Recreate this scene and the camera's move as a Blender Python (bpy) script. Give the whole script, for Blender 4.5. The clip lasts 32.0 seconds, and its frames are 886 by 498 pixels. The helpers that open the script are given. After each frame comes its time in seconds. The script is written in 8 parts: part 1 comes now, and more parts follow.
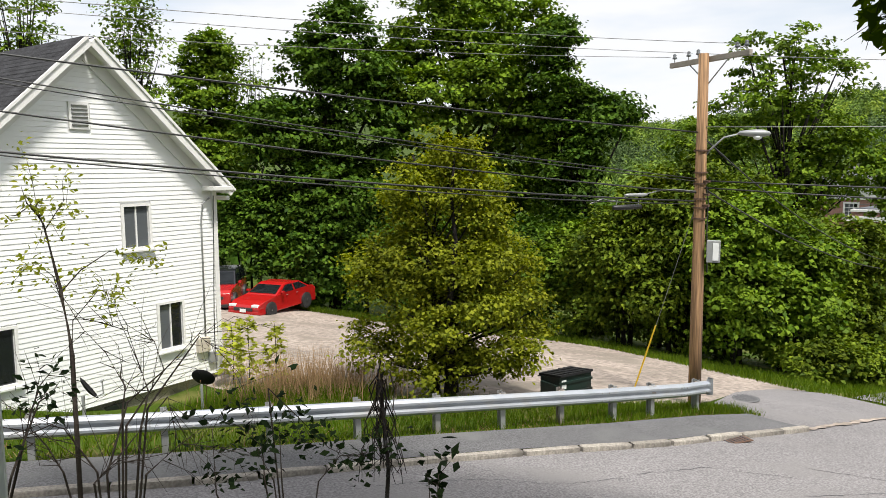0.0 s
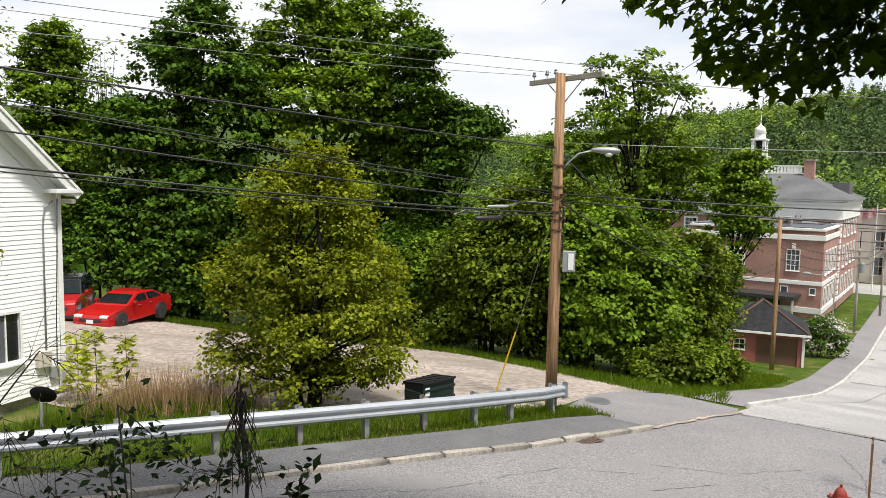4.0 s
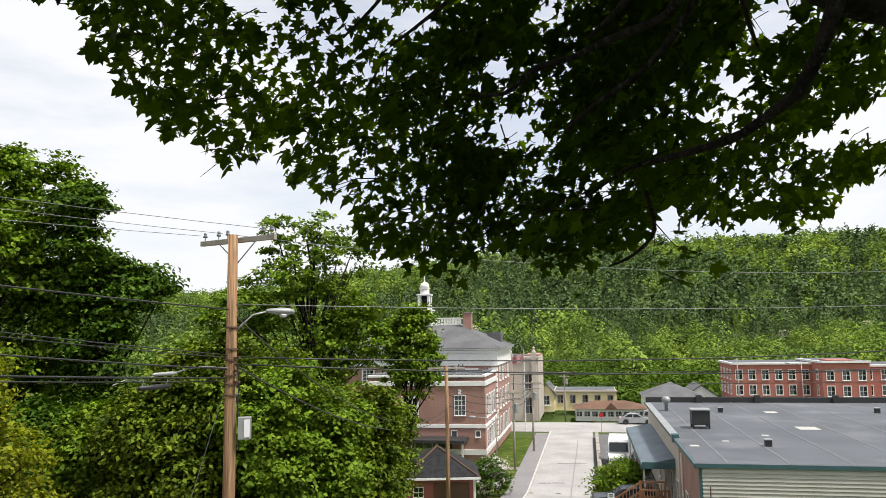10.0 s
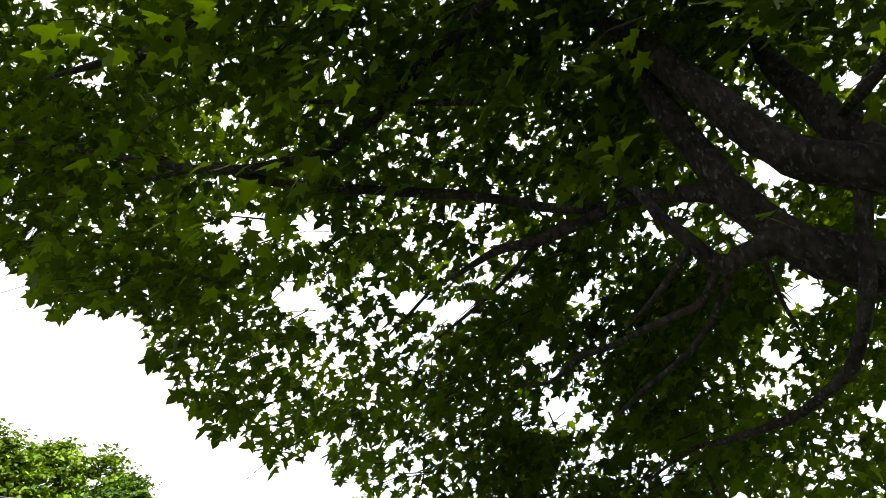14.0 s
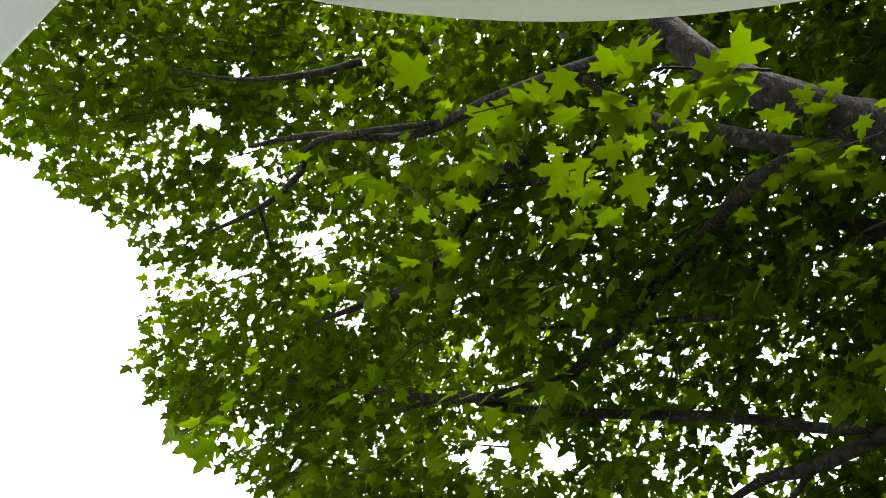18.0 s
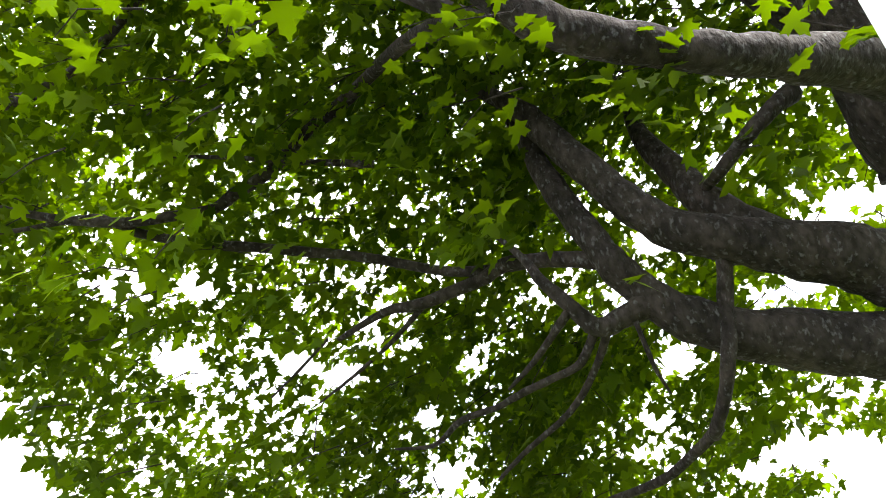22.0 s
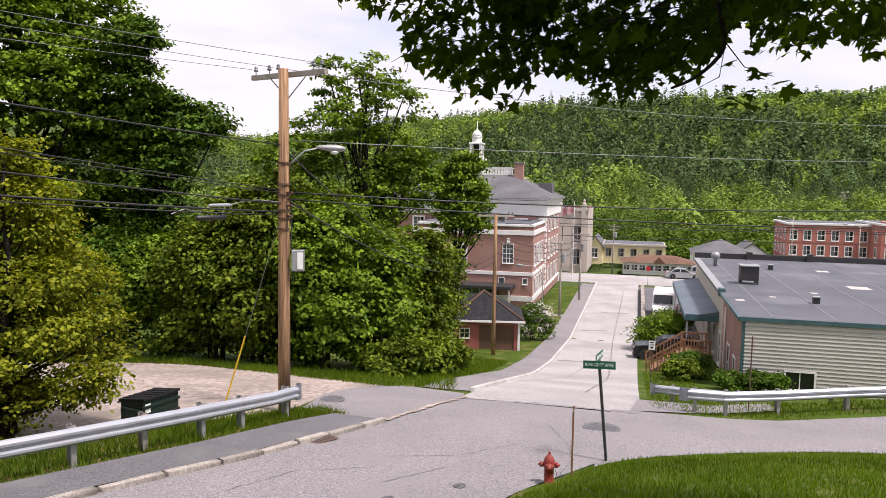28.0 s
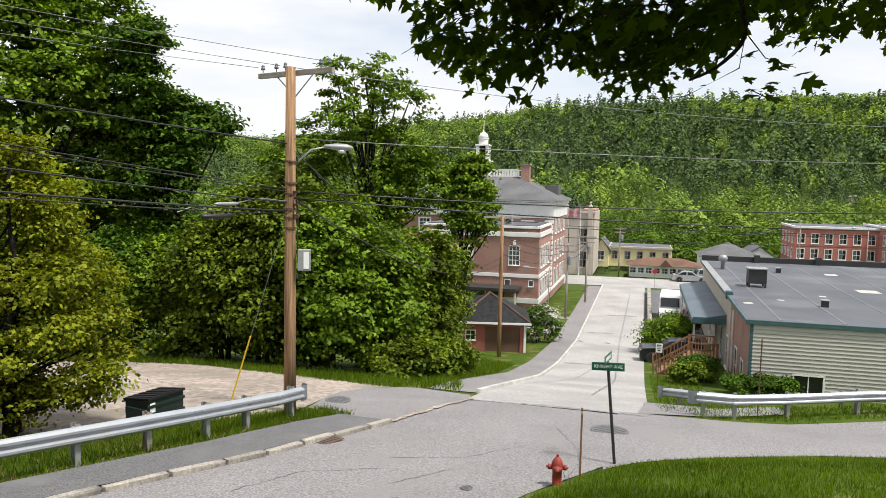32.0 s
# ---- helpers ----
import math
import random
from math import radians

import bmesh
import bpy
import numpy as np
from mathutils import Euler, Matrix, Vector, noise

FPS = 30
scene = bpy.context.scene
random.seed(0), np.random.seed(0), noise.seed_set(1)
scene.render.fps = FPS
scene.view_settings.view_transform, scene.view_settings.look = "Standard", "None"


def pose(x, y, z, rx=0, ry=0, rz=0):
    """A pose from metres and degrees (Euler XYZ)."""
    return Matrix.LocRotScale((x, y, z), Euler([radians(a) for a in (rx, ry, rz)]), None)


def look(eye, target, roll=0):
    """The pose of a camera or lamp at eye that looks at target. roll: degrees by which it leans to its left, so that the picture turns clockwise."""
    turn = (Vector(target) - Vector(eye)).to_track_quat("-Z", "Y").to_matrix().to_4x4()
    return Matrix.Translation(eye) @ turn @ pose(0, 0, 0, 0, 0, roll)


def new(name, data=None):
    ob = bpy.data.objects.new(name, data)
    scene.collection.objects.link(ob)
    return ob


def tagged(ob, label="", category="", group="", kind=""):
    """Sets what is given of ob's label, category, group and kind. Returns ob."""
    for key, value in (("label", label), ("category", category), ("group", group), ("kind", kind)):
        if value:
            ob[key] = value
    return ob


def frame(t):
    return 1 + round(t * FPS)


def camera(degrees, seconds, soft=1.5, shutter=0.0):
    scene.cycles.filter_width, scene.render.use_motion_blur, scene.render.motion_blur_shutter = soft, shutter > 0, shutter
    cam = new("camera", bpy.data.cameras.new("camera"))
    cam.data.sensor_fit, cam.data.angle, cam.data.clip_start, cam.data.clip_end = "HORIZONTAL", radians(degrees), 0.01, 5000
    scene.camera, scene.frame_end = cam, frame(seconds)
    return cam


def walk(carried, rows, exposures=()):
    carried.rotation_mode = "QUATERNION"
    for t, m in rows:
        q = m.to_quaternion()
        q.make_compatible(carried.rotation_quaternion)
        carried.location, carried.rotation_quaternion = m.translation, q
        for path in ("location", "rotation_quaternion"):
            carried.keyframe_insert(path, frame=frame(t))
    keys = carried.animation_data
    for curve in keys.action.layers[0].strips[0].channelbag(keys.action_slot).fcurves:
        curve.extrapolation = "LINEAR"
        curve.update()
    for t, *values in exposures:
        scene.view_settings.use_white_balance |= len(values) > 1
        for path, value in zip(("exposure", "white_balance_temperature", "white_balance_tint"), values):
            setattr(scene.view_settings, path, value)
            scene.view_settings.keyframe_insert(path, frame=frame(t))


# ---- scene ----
cam = camera(61.5, 32.0, soft=0.3)
PATH = [
    (0.0, -0.125, -0.064, -0.097, 83.80, 0.50, -0.20),
    (0.5, -0.137, -0.068, -0.082, 84.13, 0.32, -0.63),
    (1.0, -0.115, -0.059, -0.094, 84.30, 0.24, -0.32),
    (1.5, -0.131, -0.046, -0.081, 84.28, 0.33, -0.55),
    (2.0, -0.114, -0.048, -0.093, 84.32, 0.17, -0.69),
    (2.5, -0.098, -0.069, -0.095, 83.91, -0.34, -2.20),
    (3.0, -0.109, -0.096, -0.096, 84.16, -0.37, -5.20),
    (3.5, -0.136, -0.110, -0.091, 84.38, -0.78, -8.35),
    (5.5, -0.013, -0.064, -0.041, 85.66, -0.13, -17.17),
    (6.0, -0.017, -0.050, -0.018, 87.46, 0.36, -21.95),
    (6.5, -0.039, -0.018, -0.002, 88.14, 0.39, -25.24),
    (7.0, -0.026, -0.002, -0.004, 87.48, -0.47, -27.65),
    (7.5, 0.010, 0.006, 0.002, 87.60, -0.22, -30.73),
    (8.0, 0.020, -0.022, 0.020, 87.23, -0.53, -32.74),
    (8.5, 0.032, -0.022, 0.017, 88.39, 0.16, -33.63),
    (9.0, 0.038, -0.019, 0.024, 90.49, -0.27, -34.16),
    (9.5, 0.020, -0.046, 0.030, 93.81, 0.38, -34.38),
    (10.0, 0.020, -0.054, 0.048, 96.43, 0.85, -34.53),
    (10.5, 0.009, -0.069, 0.061, 99.20, 1.53, -34.58),
    (11.0, -0.022, -0.089, 0.085, 102.05, 1.65, -33.36),
    (11.5, -0.006, -0.071, 0.091, 104.43, 2.24, -33.43),
    (12.0, -0.005, -0.071, 0.111, 107.04, 2.25, -33.40),
    (12.5, -0.013, -0.078, 0.131, 109.52, 3.18, -32.21),
    (13.0, -0.025, -0.098, 0.142, 112.03, 3.59, -31.11),
    (13.5, -0.026, -0.097, 0.157, 113.94, 3.42, -30.81),
    (14.0, -0.022, -0.094, 0.164, 117.32, 2.63, -30.55),
    (14.5, -0.022, -0.090, 0.167, 121.61, 0.64, -30.12),
    (16.5, -0.029, -0.089, 0.165, 130.33, 1.60, -25.91),
    (17.0, -0.034, -0.089, 0.163, 132.70, -1.84, -17.36),
    (17.5, -0.040, -0.088, 0.162, 134.24, -4.54, -13.82),
    (18.0, -0.045, -0.088, 0.161, 134.07, -5.36, -14.38),
    (18.5, -0.050, -0.088, 0.159, 133.50, -4.44, -19.49),
    (19.0, -0.070, -0.106, 0.139, 134.05, -1.66, -29.06),
    (19.5, -0.042, -0.103, 0.141, 132.97, 0.42, -33.96),
    (20.0, -0.021, -0.106, 0.125, 130.37, 3.24, -39.52),
    (20.5, 0.002, -0.112, 0.113, 127.61, 4.73, -40.14),
    (21.0, 0.020, -0.120, 0.107, 125.26, 5.28, -39.41),
    (21.5, 0.033, -0.126, 0.110, 123.61, 5.09, -38.78),
    (22.0, 0.040, -0.131, 0.115, 121.98, 5.28, -37.94),
    (22.5, 0.042, -0.139, 0.123, 119.25, 4.30, -37.53),
    (23.0, 0.048, -0.135, 0.129, 116.42, 3.56, -36.58),
    (23.5, 0.064, -0.125, 0.143, 113.91, 2.75, -35.49),
    (24.0, 0.063, -0.118, 0.140, 112.54, 2.45, -35.48),
    (24.5, 0.067, -0.094, 0.128, 110.83, 1.41, -34.73),
    (25.0, 0.076, -0.073, 0.099, 108.79, 0.41, -34.48),
    (25.5, 0.066, -0.085, 0.064, 106.30, 1.11, -31.60),
    (26.0, 0.041, -0.116, 0.039, 101.06, 0.04, -32.71),
    (26.5, 0.026, -0.108, 0.022, 97.36, -1.39, -32.00),
    (28.5, 0.133, 0.107, -0.224, 83.46, -0.63, -30.44),
    (29.0, 0.141, 0.165, -0.240, 84.12, -1.12, -29.62),
    (29.5, 0.137, 0.155, -0.242, 85.16, 0.08, -30.02),
    (30.0, 0.141, 0.143, -0.256, 84.71, -0.96, -30.13),
    (30.5, 0.141, 0.137, -0.258, 84.18, -0.92, -30.30),
    (31.0, 0.150, 0.140, -0.236, 85.59, -1.17, -30.20),
    (31.5, 0.143, 0.156, -0.238, 85.62, -1.28, -30.20),
    (32.0, 0.142, 0.160, -0.234, 85.12, -1.16, -30.16),
]
EXPOSURES = [(0.0, 0.38, 6500, 10), (8.0, 0.38, 6500, 10), (9.5, 0.36, 6500, 10), (12.0, 0.38, 6500, 12), (13.0, 0.5, 6500, 12), (14.0, 1.45, 6500, 12), (14.5, 2.0, 6500, 10),
             (16.5, 2.75, 6500, 10), (18.0, 2.35, 6500, 10), (20.0, 3.9, 6500, 14), (22.0, 3.2, 6500, 12), (23.0, 2.8, 6500, 10), (24.0, 2.1, 6500, 10), (25.0, 1.05, 6500, 12),
             (26.0, 0.55, 6500, 22), (29.0, 0.38, 6500, 24), (30.0, 0.38, 6500, 12), (32.0, 0.38, 6500, 10)]
walk(cam, [(t, pose(x, y, z, rx, ry, rz)) for t, x, y, z, rx, ry, rz in PATH], EXPOSURES)

# ---- light: a bright, mostly overcast sky and a veiled sun ----
SUN_AZ, SUN_EL = radians(155), radians(62)  # compass angle from +y towards +x
world = bpy.data.worlds.new("sky")
scene.world = world
world.use_nodes = True
wn, wl = world.node_tree.nodes, world.node_tree.links
wn.clear()
w_out, w_bg = wn.new("ShaderNodeOutputWorld"), wn.new("ShaderNodeBackground")
w_sky = wn.new("ShaderNodeTexSky")
w_sky.sky_type, w_sky.sun_disc = "NISHITA", False
w_sky.sun_elevation, w_sky.sun_rotation = SUN_EL, SUN_AZ
w_gain = wn.new("ShaderNodeVectorMath")
w_gain.operation = "SCALE"
w_gain.inputs["Scale"].default_value = 0.12
wl.new(w_sky.outputs[0], w_gain.inputs[0])
w_co, w_map = wn.new("ShaderNodeTexCoord"), wn.new("ShaderNodeMapping")
w_map.inputs["Scale"].default_value = (1.6, 1.6, 6.0)
w_noise = wn.new("ShaderNodeTexNoise")
w_noise.inputs["Scale"].default_value, w_noise.inputs["Detail"].default_value = 1.3, 5.0
w_noise.inputs["Roughness"].default_value = 0.55
w_ramp = wn.new("ShaderNodeValToRGB")
w_ramp.color_ramp.elements[0].position, w_ramp.color_ramp.elements[0].color = 0.36, (0.58, 0.58, 0.58, 1)
w_ramp.color_ramp.elements[1].position, w_ramp.color_ramp.elements[1].color = 0.53, (1, 1, 1, 1)
w_mix = wn.new("ShaderNodeMix")
w_mix.data_type = "RGBA"
w_mix.inputs["B"].default_value = (0.76, 0.77, 0.79, 1)
wl.new(w_co.outputs["Generated"], w_map.inputs["Vector"])
wl.new(w_map.outputs[0], w_noise.inputs["Vector"])
wl.new(w_noise.outputs["Fac"], w_ramp.inputs[0])
wl.new(w_ramp.outputs[0], w_mix.inputs["Factor"])
wl.new(w_gain.outputs[0], w_mix.inputs["A"])
wl.new(w_mix.outputs["Result"], w_bg.inputs["Color"])
w_bg.inputs["Strength"].default_value = 1.0
wl.new(w_bg.outputs[0], w_out.inputs[0])
sun = new("sun", bpy.data.lights.new("sun", "SUN"))
sun.data.energy, sun.data.angle, sun.data.color = 4.2, radians(8), (1.0, 0.96, 0.89)
_d = Vector((math.sin(SUN_AZ) * math.cos(SUN_EL), math.cos(SUN_AZ) * math.cos(SUN_EL), math.sin(SUN_EL)))
sun.matrix_world = look(_d * 60, (0, 0, 0))

# ---- materials ----
def mat(name, a, b=None, rough=0.7, scale=3.0, fine=40.0, bump=0.2, metal=0.0, stain=None, stain_scale=0.8, island=0.0, objvar=0.0,
        spec=0.5, stretch=(1, 1, 1), grain=0.0, stain_at=(0.52, 0.68)):
    """A surface that varies between the colours a and b on two scales, with fine relief and optional stains."""
    m = bpy.data.materials.new(name)
    m.use_nodes = True
    n, l = m.node_tree.nodes, m.node_tree.links
    p = n["Principled BSDF"]
    p.inputs["Roughness"].default_value, p.inputs["Metallic"].default_value = rough, metal
    p.inputs["Specular IOR Level"].default_value = spec
    b = b or tuple(c * 0.8 for c in a)
    co, mp = n.new("ShaderNodeTexCoord"), n.new("ShaderNodeMapping")
    mp.inputs["Scale"].default_value = stretch
    l.new(co.outputs["Object"], mp.inputs["Vector"])

    def noise_at(sc, detail=4.0):
        t = n.new("ShaderNodeTexNoise")
        t.inputs["Scale"].default_value, t.inputs["Detail"].default_value = sc, detail
        l.new(mp.outputs[0], t.inputs["Vector"])
        return t

    def mixed(fac, ca, cb, blend="MIX"):
        x = n.new("ShaderNodeMix")
        x.data_type, x.blend_type = "RGBA", blend
        for sock, v in (("Factor", fac), ("A", ca), ("B", cb)):
            if isinstance(v, (tuple, list)):
                x.inputs[sock].default_value = (*v[:3], 1) if sock != "Factor" else v
            elif isinstance(v, (int, float)):
                x.inputs[sock].default_value = v
            else:
                l.new(v, x.inputs[sock])
        return x.outputs["Result"]

    def ramped(sock, lo, hi):
        r = n.new("ShaderNodeMapRange")
        r.inputs["From Min"].default_value, r.inputs["From Max"].default_value = lo, hi
        l.new(sock, r.inputs["Value"])
        return r.outputs["Result"]

    big, small = noise_at(scale), noise_at(fine, 3.0)
    col = mixed(ramped(big.outputs["Fac"], 0.35, 0.65), a, b)
    col = mixed(ramped(small.outputs["Fac"], 0.3, 0.7), col, mixed(0.5, col, b))
    if grain:
        gv = n.new("ShaderNodeMapRange")
        gv.inputs["From Min"].default_value, gv.inputs["From Max"].default_value = 0.36, 0.64
        gv.inputs["To Min"].default_value, gv.inputs["To Max"].default_value = 1 - grain, 1 + grain
        l.new(noise_at(fine * 0.8, 2.0).outputs["Fac"], gv.inputs["Value"])
        gh = n.new("ShaderNodeHueSaturation")
        l.new(gv.outputs["Result"], gh.inputs["Value"])
        l.new(col, gh.inputs["Color"])
        col = gh.outputs["Color"]
    if stain:
        col = mixed(ramped(noise_at(stain_scale, 6.0).outputs["Fac"], *stain_at), col, stain)
    if island or objvar:
        if island:
            g = n.new("ShaderNodeNewGeometry").outputs["Random Per Island"]
        else:
            g = n.new("ShaderNodeObjectInfo").outputs["Random"]
        hs = n.new("ShaderNodeHueSaturation")
        r = n.new("ShaderNodeMapRange")
        v = island or objvar
        r.inputs["To Min"].default_value, r.inputs["To Max"].default_value = 1 - v, 1 + v
        l.new(g, r.inputs["Value"])
        l.new(r.outputs["Result"], hs.inputs["Value"])
        l.new(col, hs.inputs["Color"])
        col = hs.outputs["Color"]
    l.new(col, p.inputs["Base Color"])
    rr = n.new("ShaderNodeMapRange")
    rr.inputs["To Min"].default_value, rr.inputs["To Max"].default_value = max(0.03, rough - 0.1), min(1, rough + 0.1)
    l.new(big.outputs["Fac"], rr.inputs["Value"])
    l.new(rr.outputs["Result"], p.inputs["Roughness"])
    if bump:
        bp = n.new("ShaderNodeBump")
        bp.inputs["Strength"].default_value, bp.inputs["Distance"].default_value = bump, 0.02
        l.new(small.outputs["Fac"], bp.inputs["Height"])
        l.new(bp.outputs[0], p.inputs["Normal"])
    return m


def leaf_mat(name, a, b, glow=0.45, gloss=0.35, shine=1.6, patch=0.45, swing=0.3):
    """Leaves: two greens chosen leaf by leaf, gloss on top and light shining through."""
    m = bpy.data.materials.new(name)
    m.use_nodes = True
    n, l = m.node_tree.nodes, m.node_tree.links
    p, out = n["Principled BSDF"], n["Material Output"]
    g = n.new("ShaderNodeNewGeometry")
    mx = n.new("ShaderNodeMix")
    mx.data_type = "RGBA"
    mx.inputs["A"].default_value, mx.inputs["B"].default_value = (*a, 1), (*b, 1)
    l.new(g.outputs["Random Per Island"], mx.inputs["Factor"])
    tx = n.new("ShaderNodeTexNoise")
    tx.inputs["Scale"].default_value = patch
    l.new(g.outputs["Position"], tx.inputs["Vector"])
    hs = n.new("ShaderNodeHueSaturation")
    mr = n.new("ShaderNodeMapRange")
    mr.inputs["From Min"].default_value, mr.inputs["From Max"].default_value = 0.3, 0.7
    mr.inputs["To Min"].default_value, mr.inputs["To Max"].default_value = 1 - swing, 1 + swing
    l.new(tx.outputs["Fac"], mr.inputs["Value"])
    l.new(mr.outputs["Result"], hs.inputs["Value"])
    l.new(mx.outputs["Result"], hs.inputs["Color"])
    l.new(hs.outputs["Color"], p.inputs["Base Color"])
    p.inputs["Roughness"].default_value = gloss
    p.inputs["Specular IOR Level"].default_value = 0.06
    tr = n.new("ShaderNodeBsdfTranslucent")
    ts = n.new("ShaderNodeHueSaturation")
    ts.inputs["Value"].default_value, ts.inputs["Saturation"].default_value = shine, 1.1
    l.new(hs.outputs["Color"], ts.inputs["Color"])
    l.new(ts.outputs["Color"], tr.inputs["Color"])
    ms = n.new("ShaderNodeMixShader")
    ms.inputs["Fac"].default_value = glow
    l.new(p.outputs[0], ms.inputs[1])
    l.new(tr.outputs[0], ms.inputs[2])
    l.new(ms.outputs[0], out.inputs["Surface"])
    return m


def glass_mat(name, tint=(0.02, 0.025, 0.03), rough=0.05):
    m = mat(name, tint, tint, rough=rough, bump=0.0, spec=0.6)
    return m


